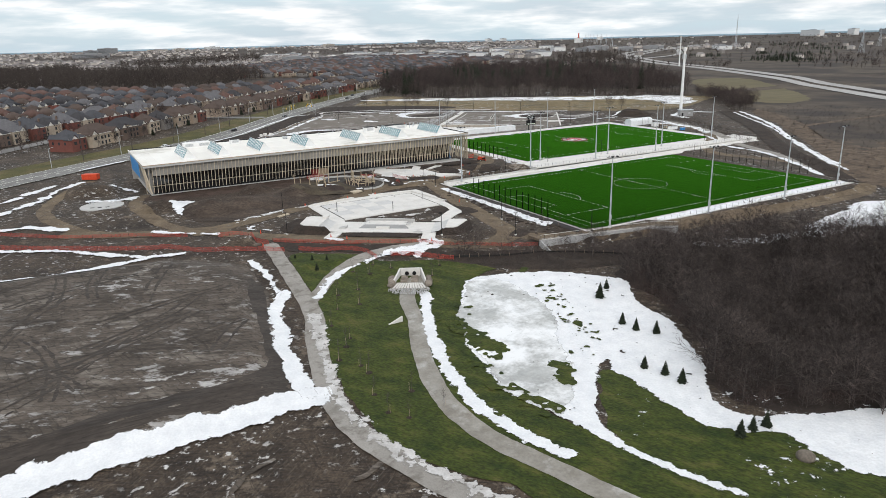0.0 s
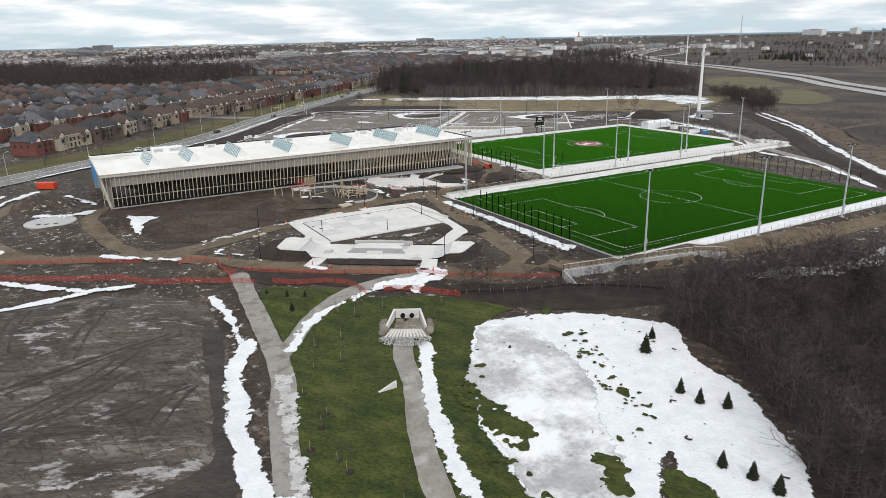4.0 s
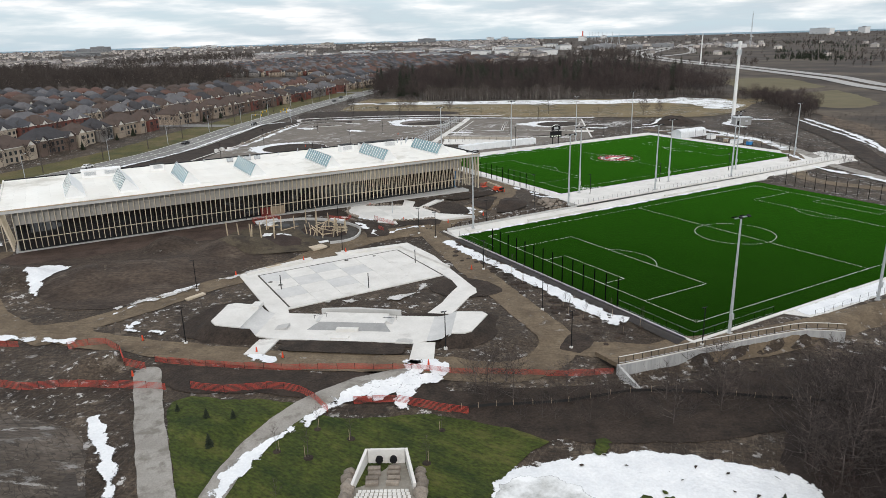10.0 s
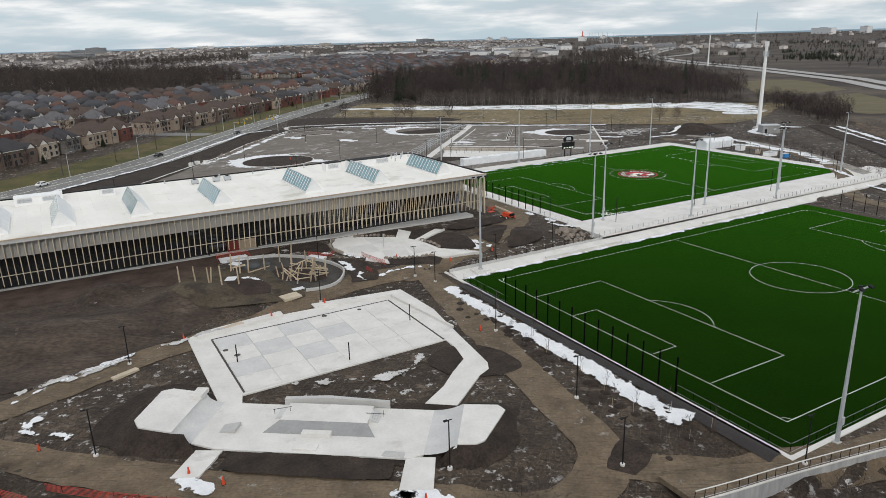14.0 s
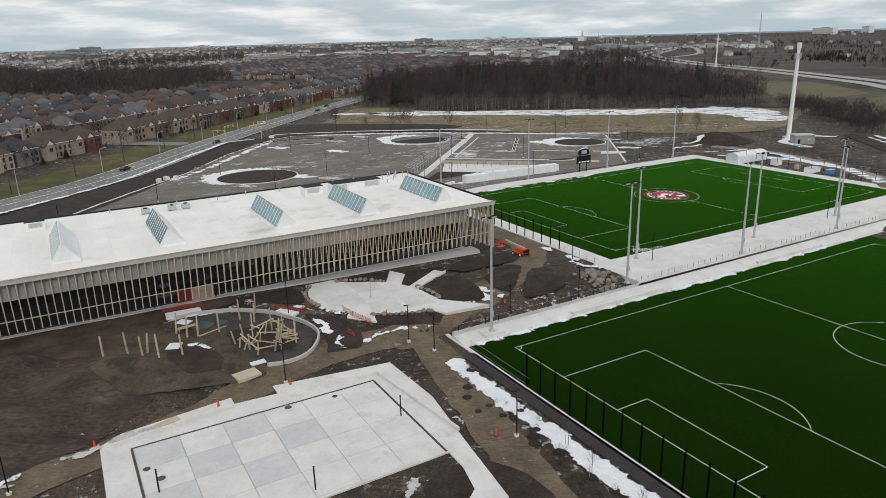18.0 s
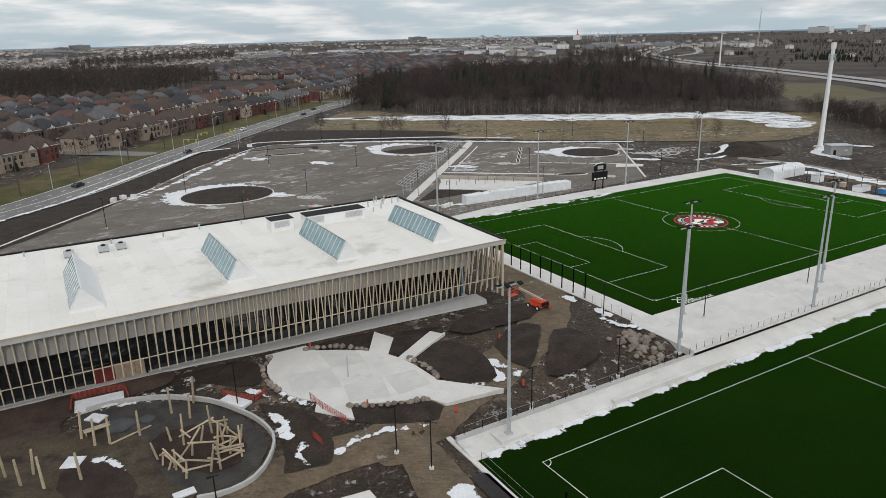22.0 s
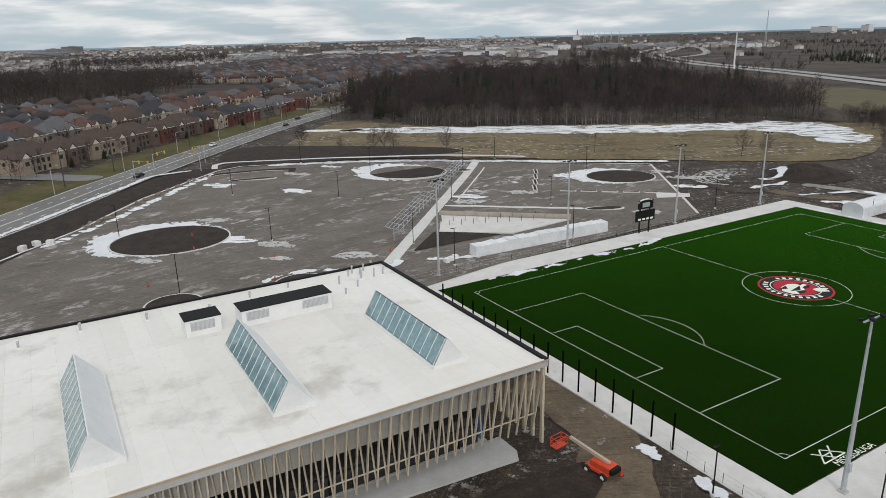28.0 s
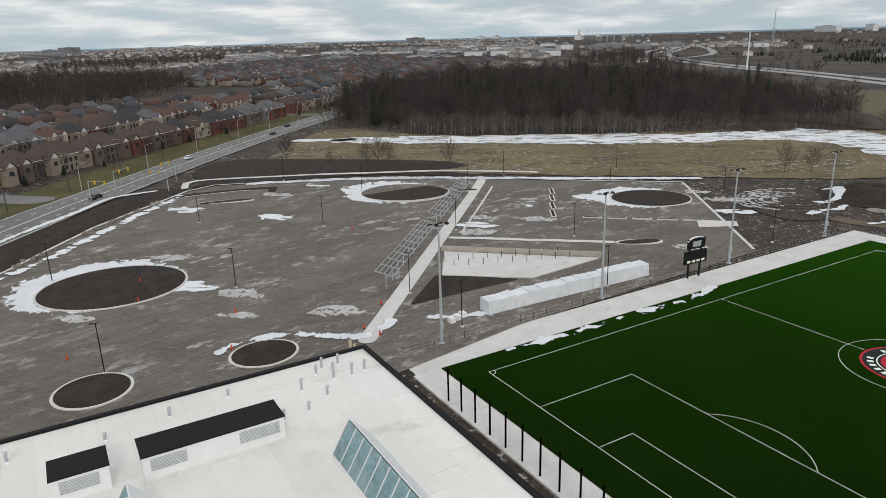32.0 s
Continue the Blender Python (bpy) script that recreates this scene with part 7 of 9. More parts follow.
ww.matrix_basis = pose(-75.6, -28.5, -2.5, 0, 0, 0)

# emblem on the far pitch and corner mark, as plain shapes and a word
EX, EY, EZ = 96.25, 121.85, 1.55
emblem = thing("pitch_emblem", "round red, black and white emblem painted on turf", "emblem", at=pose(EX, EY, EZ + 0.02))
disc = lambda r, z, n=40: B().add([(r * math.cos(2 * math.pi * i / n), r * math.sin(2 * math.pi * i / n), z) for i in range(n)], [tuple(range(n))])
EM_RED = material("emblem_red", (0.42, 0.012, 0.03), 0.8, space="World")
EM_BLACK = material("emblem_black", (0.008, 0.008, 0.009), 0.8, space="World")
part("outer_ring", disc(6.5, 0.0), EM_RED, emblem)
part("black_ring", disc(6.15, 0.006), EM_BLACK, emblem)
part("white_ring", disc(4.4, 0.012), MAT["line"], emblem)
part("inner_ring", disc(4.22, 0.016), EM_BLACK, emblem)
part("inner_disc", disc(3.85, 0.02), EM_RED, emblem)
part("black_shape", B().add([(x, y, 0.023) for x, y in ((-3.4, -1.2), (-3.0, 0.8), (-1.6, 1.7), (0.6, 1.5), (2.9, 0.4), (3.1, -0.9), (1.8, -1.5), (0.4, -1.3), (-0.6, -2.6), (-2.4, -2.4))], [tuple(range(10))]), EM_BLACK, emblem)
for k, o in enumerate(([(-3.6, 0.2), (-2, 1.6), (0.4, 1.9), (2.6, 0.7), (3.0, -0.4), (1.2, -0.6), (0.2, -1.8), (-1.6, -1.2), (-2.4, -2.4), (-3.4, -1.6)], [(1.6, -2.2), (3.4, -2.4), (3.9, -3.6), (2.6, -4.4), (1.4, -3.6)])):
    part("white_shape", B().add([(x, y, 0.026) for x, y in o], [tuple(range(len(o)))]), MAT["line"], emblem)
for o in ([(-2.6, 0.9), (-0.6, 1.2), (-1.4, 0.4)], [(-1.8, -0.2), (0.8, 0.3), (-0.6, -0.7)], [(0.9, 1.0), (2.0, 0.5), (1.0, 0.3)]):
    part("black_shape", B().add([(x * 1.5 + 0.3, y * 1.6 - 0.3, 0.034) for x, y in o], [tuple(range(len(o)))]), EM_BLACK, emblem)
for i in range(26):
    if i in (0, 1, 12, 13):
        continue
    a = radians(-82 + i * 13.85)
    c, s = math.cos(a), math.sin(a)
    o = [(5.15 + dx, dy) for dx, dy in ((-0.42, -0.32), (0.42, -0.32), (0.42, 0.32), (-0.42, 0.32))]
    part("ring_bar", B().add([(x * c - y * s, x * s + y * c, 0.014) for x, y in o], [(0, 1, 2, 3)]), MAT["line"], emblem)
mark = thing("corner_mark", "white city mark and word painted by the corner", "pitch marking", at=pose(50.4, 87.9, EZ + 0.02))
mb = B()
for a, b in (((-2.0, -0.9), (0, 1.0)), ((0, 1.0), (2.0, -0.9)), ((-2.0, -0.9), (2.0, -0.9)), ((-1.0, 0.05), (1.0, 0.05)), ((-1.6, 1.0), (0.3, -0.9)), ((1.6, 1.0), (-0.3, -0.9))):
    d = (Vector(b) - Vector(a)).normalized() * 0.09
    mb.add([(a[0] - d.y, a[1] + d.x, 0), (a[0] + d.y, a[1] - d.x, 0), (b[0] + d.y, b[1] - d.x, 0), (b[0] - d.y, b[1] + d.x, 0)], [(0, 1, 2, 3)])
part("mark_lines", mb, MAT["line"], mark)
txt = bpy.data.curves.new("city_word", "FONT")
txt.body, txt.size, txt.extrude = "MISSISSAUGA", 1.25, 0.004
txt.align_x = "CENTER"
txt.materials.append(MAT["line"])
tw = new("city_word", txt)
tw.parent = mark
tw.matrix_basis = pose(2.6, -2.0, 0.004, 0, 0, 0)

# ---------------------------------------------------------------- snow lying about
def snow(pts, half=None, rag=1.2, size=2.5, seed=0, lift=0.27, mat="snow", label="strip of old snow on the ground", cell=0.5):
    line = curve_points(pts, 2.0, half is None)
    phi = within(line, rag, size, seed, 0.5) if half is None else ribbon(line, half + 0.5, rag, size, seed)
    return patch("snow_patch", phi, box_of(line, 4 if half is None else half + 3), cell, lift, MAT[mat], label, "snow")


snow([(-172, -48), (-150, -48.6), (-141, -48.4), (-134, -47.6), (-127.6, -47.4), (-119.6, -47.2), (-111, -47.2), (-104, -46.4), (-98.4, -46.6)], 2.9, 1.3, 3, 1)
snow([(-99.6, -45.5), (-99.4, -38), (-98.4, -30), (-96.4, -20), (-94.8, -12), (-93, -7), (-89.8, -2.4)], 1.5, 1.2, 2.5, 2)
snow([(-91.4, -3.4), (-90.6, 4), (-90.4, 10), (-90.8, 15), (-91, 21)], 0.7, 1.1, 2, 3)
snow([(-63.4, -18), (-67.6, -26), (-71, -34), (-75, -45), (-77, -53), (-78.4, -61), (-78.2, -68), (-77, -74), (-75.4, -80)], 1.2, 0.8, 2, 4)
snow([(-88, -17), (-91, -28), (-94, -40), (-96, -52), (-95, -64), (-92, -74), (-87, -84)], 1.0, 1.6, 3, 5, mat="slush", label="thin slush on the gravel path")
snow([(-84, -8), (-78, 0), (-70, 5), (-62, 8), (-54, 9), (-48, 10)], 0.9, 1.3, 2, 6)
snow([(-56, 7), (-50, 8.6), (-47, 7)], 1.3, 1.6, 2, 7)
snow([(-48, 12), (-50, 8), (-54, 4)], 1.2, 1.2, 2, 8)
snow([(-180, 42), (-144, 37), (-132, 35), (-122, 35.4), (-112, 37.4), (-104, 36)], 1.2, 1.4, 3, 9)
snow([(-165, 76), (-144.7, 64.8), (-132.1, 57.3), (-119.9, 45.0), (-112.3, 38.0)], 1.0, 1.6, 3, 10)
snow([(-150, 86), (-138, 84), (-130, 78)], 1.2, 2.0, 3, 50)
snow([(-11.4, 64), (-11.2, 48), (-10.6, 30), (-10.6, 12), (-9.6, 8)], 1.5, 1.0, 2, 11, lift=0.2)
cover("pitch_end_strip", [(-8.9, -4), (-6.6, -4), (-6.6, 66), (-8.9, 66)], material("dark_wet_asphalt_strip", (0.02, 0.017, 0.016), 0.7, second=(0.036, 0.031, 0.029), scale=0.4, detail_scale=3, spread=0.2, space="World"), 0.16, "dark asphalt strip behind the goal", "strip", cell=0.5, smooth=False)
snow([(-84, 62), (-74, 64), (-66, 67), (-54, 70)], 0.5, 1.6, 2.5, 12, mat="slush", label="thin slush beside the loop path")
snow([(-98.4, 94.3), (-95.4, 95.0), (-90.7, 91.0), (-93.2, 85.3), (-95.8, 81.8), (-97.6, 75.0), (-98.8, 83.7)], None, 1.0, 2, 13)
snow([(2.8, 82.6), (6.2, 81.6), (6.6, 84.6), (8, 86)], 0.7, 1.6, 2, 46)
snow([(32.3, 88.9), (33.2, 85.7), (34.6, 82.6)], 0.7, 1.0, 2, 47)
snow([(-84.9, 58.6), (-79.6, 62.4), (-75.2, 64.2), (-69, 66.4)], 0.5, 0.9, 2, 48)
snow([(-107.4, 62.4), (-102.9, 58.1), (-98.2, 53.9), (-93, 50)], 0.9, 1.6, 2.5, 49)
snow([(-120, 112), (-112, 108), (-106, 112)], 1.6, 2.0, 3, 14)
snow([(-150, 104), (-142, 114), (-134, 126), (-129, 140), (-122, 151)], 1.5, 2.6, 4, 15)
snow([(-160, 120), (-146, 128), (-138, 140), (-130, 151)], 1.4, 2.4, 4, 51)
snow([(-112, 138), (-108, 130), (-105, 122)], 1.2, 2.4, 3, 52)
snow([(-24.8, 97), (-23.8, 94.6), (-23.6, 93.2)], 0.6, 1.1, 1.2, 16, lift=0.25)
snow([(-21.6, 93.6), (-20, 90), (-19.2, 88)], 0.3, 0.9, 1.2, 55, lift=0.25)
snow([(-24.8, 89.2), (-23.7, 86), (-24.2, 83.4)], 0.7, 1.3, 1.2, 17, lift=0.25)
snow([(-22.9, 81), (-24.6, 79.4), (-24, 78)], 0.6, 1.2, 1.2, 56, lift=0.25)
snow([(-45.4, 90.6), (-43.4, 89), (-42.2, 86.4)], 0.25, 0.8, 1.2, 57, lift=0.28)
snow([(-44, 103.2), (-40.6, 102.9), (-37, 101.2)], 0.25, 0.9, 1.4, 58, lift=0.25)
snow([(-20, 77.6), (-13, 78.4), (-8, 76)], 0.35, 1.2, 1.4, 59, lift=0.25)
snow([(-78, 45), (-84, 50), (-80, 54)], 0.6, 1.6, 2, 18)
snow([(-50, 43), (-42, 40), (-36, 38), (-30, 41)], 0.5, 1.6, 2.0, 19, mat="slush", label="thin slush beside the court")
snow([(-47, 12.5), (-45, 9)], 1.6, 1.0, 1.6, 20)
snow([(-68, 28), (-66, 25)], 1.2, 1.2, 1.6, 21)
snow([(6, 86), (8.6, 83.6), (9, 81)], 0.5, 1.8, 2, 22)
snow([(33.6, 100), (34.4, 92), (33.6, 86)], 0.4, 1.6, 2, 23)
snow([(16, -26), (40, -34), (66, -36), (90, -26), (110, -34), (130, -22)], 2.5, 4.0, 6, 24, cell=0.8)
snow([(66, -27.5), (82.7, -26), (98, -27), (118, -34), (112, -48), (84, -46), (64, -37), (46, -31), (56, -29)], None, 1.6, 5, 25, cell=0.7)
snow([(114, 4), (125, 22), (138, 48), (141, 69), (152, 88)], 1.2, 1.8, 4, 26, cell=0.7)
snow([(131, 6), (143, 23), (181, 63), (224, 109), (256, 150)], 1.3, 1.6, 4, 27, cell=0.7)
snow([(138, 14), (168, 49), (206, 94), (250, 150)], 0.7, 1.6, 4, 40, cell=0.7)
snow([(174, 123), (181, 142), (184, 156)], 1.4, 1.8, 4, 41, cell=0.7)
snow([(162, 96), (172, 112), (176, 130), (170, 150), (164, 156)], 2.2, 2.4, 4, 42, cell=0.7, mat="thin_snow")
snow([(206, 150), (212, 164), (232, 168), (240, 160)], 2.0, 2.2, 4, 43, cell=0.7)
snow([(192, 193), (188, 187), (183.5, 184), (176, 185)], 1.1, 1.6, 2.4, 28, lift=0.4)
snow([(180, 179.6), (174, 178), (170, 179.6), (163, 179.6)], 0.9, 1.5, 2.4, 61, lift=0.3)
snow([(167, 165.6), (174, 162.4), (181, 159.6)], 0.9, 1.4, 2.4, 62, lift=0.3)
snow([(-25.2, 262), (-19.5, 268.6), (-10, 280), (1.9, 292.6), (11.7, 304), (24, 306.4)], 0.9, 0.6, 3, 29, lift=0.5)
snow([(-24, 236), (-15, 244.8), (-2, 259.4), (12.8, 277), (30, 296)], 0.9, 1.8, 2.5, 60, mat="thin_snow", label="thin frost along the car park kerb")
for k, (cx, cy, r) in enumerate(((47.2, 258.8, 3.4), (23.5, 205.8, 3.2), (20, 196, 2.6), (16.3, 215.8, 3.2), (-4.8, 211, 2.6), (55.4, 282.6, 3.2), (27.7, 279.8, 3.6), (16.4, 238.4, 3.4), (83.6, 215.6, 3.4), (88, 221, 3.8), (93, 226.4, 2.6), (104, 216, 3.2), (110.6, 230, 1.5), (113, 233, 1.5), (115.6, 236, 1.5), (131, 227.4, 3.0), (160, 214, 3.0), (160, 202, 4), (150, 192, 3.4), (116, 178, 3.4), (36, 188, 3), (70, 286, 3))):
    snow([(cx + 1.5 * r * math.cos(a * 0.7) * 0.72 - 0.7 * r * math.sin(a * 0.7) * 0.69, cy - 1.5 * r * math.cos(a * 0.7) * 0.69 - 0.7 * r * math.sin(a * 0.7) * 0.72) for a in range(9)], None, 2.2, 2.4, 310 + k, lift=0.19, mat="slush" if k % 3 else "thin_snow", label="pale frost patch on the asphalt")
snow([(-120, 180), (-80, 210), (-46, 239), (-27, 260)], 0.8, 0.9, 3, 30, lift=0.5)
snow([(52, 300), (88, 286), (124, 264), (150, 246), (176, 226)], 1.6, 1.2, 3, 31, lift=0.3)
snow([(118, 376), (157, 353), (183, 335), (224, 301), (273, 276), (300, 265), (314, 246), (298, 224), (274, 206), (262, 216), (274, 240), (262, 258), (227, 272), (183, 300), (142, 336), (112, 366)], None, 6.0, 9, 32, cell=1.0, lift=0.36, mat="thin_snow", label="wide band of thin wind-blown snow along the wood")
snow([(100, 384), (116, 372)], 4.0, 3.0, 5, 34, cell=1.0, lift=0.36)
snow([(14, 182), (18, 184), (24, 183), (30, 179), (36, 175), (42, 178)], 0.9, 1.5, 2, 35)
snow([(68, 172), (56, 172), (48, 176)], 0.8, 1.0, 2, 36)
# drifts over the pitch edges stand a little above the concrete


def drift(name, pts, half, z, rag, size, seed):
    line = curve_points(pts, 2.0)
    phi = ribbon(line, half + 0.5, rag, size, seed)
    ob = patch("snow_patch", phi, box_of(line, half + 3), 0.4, 0, MAT["snow"], "broken snow along the pitch edge", "snow")
    me = ob.data
    co = np.empty(len(me.vertices) * 3, dtype=np.float32)
    me.vertices.foreach_get("co", co)
    co = co.reshape(-1, 3)
    co[:, 2] = z
    me.vertices.foreach_set("co", co.ravel())
    me.update()


drift("d1", [(-4, 68.5), (14, 68.7), (36, 68.4), (60, 68.6), (100, 68.8)], 0.55, 0.09, 1.5, 2.2, 91)
drift("d2", [(52, 158.2), (66, 157.6), (80, 158.0), (92, 157.0), (100, 158.4)], 0.5, 1.575, 2.4, 2.6, 92)
drift("d4", [(153.4, 88), (153.8, 120), (153.6, 157)], 0.6, 1.575, 1.4, 3, 94)
drift("d5", [(20, -7), (60, -7.4), (110, -7.4)], 1.8, 0.05, 1.6, 6, 95)

# curved wheel tracks churned into the mud beyond the car park
for k in range(7):
    r = 5.0 + k * 2.1
    ring = [(177 + r * 1.05 * math.cos(a), 194 + r * 0.85 * math.sin(a)) for a in [0.6 + 0.25 * k + i * 0.42 for i in range(11)]]
    cover("wheel_track", ring, MAT["soil" if k % 3 else "slush"], 0.2, "curved wheel track pressed into mud", "track", closed=False, half=0.34, cell=0.45, rag=0.3, size=1.5, seed=130 + k)


# ---------------------------------------------------------------- trees
def blade(out, tris, p, q, w0, w1, side):
    k = len(out)
    s = side * 0.5
    out += [p - s * w0, p + s * w0, q + s * w1, q - s * w1]
    tris += [(k, k + 1, k + 2), (k, k + 2, k + 3)]


def stem(out, tris, p, q, r0, r1, n=4):
    d = (q - p).normalized()
    a = d.orthogonal().normalized()
    b = d.cross(a)
    k = len(out)
    for c, r in ((p, r0), (q, r1)):
        for i in range(n):
            t = 2 * math.pi * i / n
            out.append(c + a * (r * math.cos(t)) + b * (r * math.sin(t)))
    for i in range(n):
        j = (i + 1) % n
        tris += [(k + i, k + j, k + n + j), (k + i, k + n + j, k + n + i)]


def bare_tree(seed, h, limbs, twigs, spread=0.32, twig_w=0.05, lean=0.0, upright=0.75, base=0.3):
    """Bare winter tree: tapered trunk, rising limbs, a crown of thin twigs. Returns trunk and crown arrays."""
    r = random.Random(seed)
    tv, tt, cv, ct = [], [], [], []
    pts, p = [], Vector((0, 0, -0.3))
    n = 6
    for i in range(n + 1):
        t = i / n
        pts.append(Vector((lean * t * h + r.uniform(-1, 1) * 0.02 * h * t, r.uniform(-1, 1) * 0.02 * h * t, -0.3 + t * h)))
    rad = lambda t: max(0.02, 0.012 * h * (1 - t) ** 0.9)
    for i in range(n):
        stem(tv, tt, pts[i], pts[i + 1], rad(i / n), rad((i + 1) / n), 5)
    ends = []
    for i in range(limbs):
        t = base + (0.95 - base) * (i + r.random()) / limbs
        k = min(n - 1, int(t * n))
        o = pts[k].lerp(pts[k + 1], t * n - k)
        a = i * 2.4 + r.uniform(-.5, .5)
        ln = h * spread * (1.15 - t) * r.uniform(0.7, 1.2) + 0.06 * h
        d = Vector((math.cos(a) * (1 - upright * 0.6), math.sin(a) * (1 - upright * 0.6), upright * r.uniform(0.7, 1.1))).normalized()
        m = o + d * ln * 0.55
        e = m + (d + Vector((r.uniform(-.3, .3), r.uniform(-.3, .3), 0.25))).normalized() * ln * 0.6
        stem(tv, tt, o, m, rad(t) * 0.55, rad(t) * 0.35, 3)
        stem(tv, tt, m, e, rad(t) * 0.35, 0.015, 3)
        ends += [(o.lerp(m, 0.6), d, ln), (m, d, ln), (m.lerp(e, 0.5), d, ln), (e, d, ln * 0.7)]
    for i in range(twigs):
        o, d, ln = ends[i % len(ends)]
        v = (d * 0.8 + Vector((r.gauss(0, .6), r.gauss(0, .6), r.gauss(0.3, .5)))).normalized()
        q = o + v * ln * r.uniform(0.25, 0.6)
        side = v.cross(Vector((r.gauss(0, 1), r.gauss(0, 1), r.gauss(0, 1)))).normalized()
        blade(cv, ct, o, q, twig_w, twig_w * 0.4, side)
        f = q + (v + Vector((r.gauss(0, .5), r.gauss(0, .5), .3))).normalized() * ln * 0.22
        blade(cv, ct, o.lerp(q, 0.55), f, twig_w * 0.6, twig_w * 0.25, side)
    return np.array(tv), np.array(tt), np.array(cv), np.array(ct)


def conifer_arrays(seed, h, r0, n=150, needle=0.5):
    """Spruce: trunk and drooping sprays set in whorls with gaps."""
    r = random.Random(seed)
    tv, tt, cv, ct = [], [], [], []
    stem(tv, tt, Vector((0, 0, -0.2)), Vector((0, 0, h * 0.97)), 0.03 * h * 0.6, 0.01, 5)
    for i in range(n):
        t = (i + r.random()) / n
        z = h * (0.06 + 0.92 * t)
        rr = r0 * (1 - t) ** 0.85 * r.uniform(0.65, 1.1) + 0.04
        a = i * 2.39996 + r.uniform(-.3, .3)
        o = Vector((0, 0, z))
        e = Vector((math.cos(a) * rr, math.sin(a) * rr, z - rr * 0.25 + r.uniform(-.05, .1) * h * 0.1))
        side = Vector((-math.sin(a), math.cos(a), r.uniform(-.3, .3)))
        w = rr * needle
        k = len(cv)
        m = o.lerp(e, 0.55)
        cv += [o, m - side * w * 0.5 - Vector((0, 0, 0.12 * w)), e, m + side * w * 0.5 - Vector((0, 0, 0.12 * w)), m + Vector((0, 0, 0.2 * w))]
        ct += [(k, k + 1, k + 4), (k + 1, k + 2, k + 4), (k + 2, k + 3, k + 4), (k + 3, k, k + 4)]
    return np.array(tv), np.array(tt), np.array(cv), np.array(ct)


def joined(name, kinds, places, mat_trunk, mat_crown, label, category):
    """Many trees as one mesh of stems and one of twigs. places: x, y, z, scale, turn, kind."""
    for which, mat in ((0, mat_trunk), (2, mat_crown)):
        vs, ts, k = [], [], 0
        for x, y, z, s, a, i in places:
            v, t = kinds[i][which], kinds[i][which + 1]
            c, sn = math.cos(a) * s, math.sin(a) * s
            vs.append(np.stack([v[:, 0] * c - v[:, 1] * sn + x, v[:, 0] * sn + v[:, 1] * c + y, v[:, 2] * s + z], 1))
            ts.append(t + k)
            k += len(v)
        tagged(new(name if which == 0 else name + "_twigs", fast_mesh(name, np.concatenate(vs), np.concatenate(ts), mat)), label, category, kind="stuff")


def scatter(poly, spacing, seed, keep=None):
    r = random.Random(seed)
    x0, x1, y0, y1 = box_of(poly, 0)
    xs, ys = [], []
    y = y0
    while y < y1:
        x = x0
        while x < x1:
            xs.append(x + r.uniform(-.45, .45) * spacing)
            ys.append(y + r.uniform(-.45, .45) * spacing)
            x += spacing
        y += spacing
    xs, ys = np.array(xs), np.array(ys)
    d = signed(xs, ys, poly)
    ok = d > 0
    if keep is not None:
        ok &= keep(xs, ys)
    xs, ys = xs[ok], ys[ok]
    return xs, ys, land(xs, ys)


def wood(name, poly, spacing, seed, kinds, lo, hi, mats, label, keep=None):
    r = random.Random(seed + 1)
    xs, ys, zs = scatter(poly, spacing, seed, keep)
    tall = 1 + 0.38 * fractal(xs, ys, 30, 3, seed)
    places = [(x, y, z, r.uniform(lo, hi) * k, r.uniform(0, 6.28), r.randrange(len(kinds))) for x, y, z, k in zip(xs, ys, zs, tall)]
    joined(name, kinds, places, mats[0], mats[1], label, "woodland")
    return len(places)


TWIG = material("winter_twigs", (0.0273, 0.02013, 0.01896), 0.95, second=(0.091, 0.06954, 0.0648), scale=0.05, detail_scale=0.5, spread=0.3, island=0.3, space="World")
TWIG_NEAR = material("grey_brown_twigs", (0.0112, 0.00819, 0.0076), 0.95, second=(0.108, 0.08736, 0.0798), scale=0.16, detail_scale=0.8, spread=0.5, island=0.9, space="World")
TWIG_BELT = material("pale_brown_twigs", (0.036, 0.028, 0.025), 0.95, second=(0.085, 0.07, 0.061), scale=0.02, detail_scale=0.3, spread=0.3, island=0.35, space="World")
TWIG_PALE = material("pale_winter_twigs", (0.09, 0.075, 0.067), 0.95, second=(0.14, 0.12, 0.108), scale=0.2, island=0.25, space="World")
near_kinds = [bare_tree(100 + i, 9.4, 28, 320, 0.5, 0.042, upright=0.4, base=0.12) for i in range(7)]
far_kinds = [bare_tree(200 + i, 13.5, 20, 250, 0.4, 0.085, upright=0.6, base=0.2) for i in range(8)]
low_kinds = [bare_tree(300 + i, 13.0, 10, 80, 0.3, 0.2, upright=0.85, base=0.2) for i in range(6)]
shrub_kinds = [bare_tree(400 + i, 3.6, 14, 90, 0.5, 0.03, upright=0.6, base=0.05) for i in range(4)]
pine_kinds = [conifer_arrays(500 + i, 19.0, 3.4, 170, 0.75) for i in range(3)]
WOOD_NEAR = [(-20, -31), (2, -24), (30, -33), (60, -48), (120, -70), (120, -130), (-20, -130), (-18, -104), (-30, -97), (-44, -84), (-42, -74), (-34, -68), (-28, -58), (-22, -46)]
wood("woodland_near", WOOD_NEAR, 3.2, 7, near_kinds, 0.45, 1.3, (MAT["bark_grey"], TWIG_NEAR), "dense bare grey-brown woodland beside the snow")
wood("thicket_near", WOOD_NEAR, 3.8, 9, shrub_kinds, 0.5, 1.2, (MAT["bark_grey"], TWIG_NEAR), "tangled bare undergrowth of the wood")
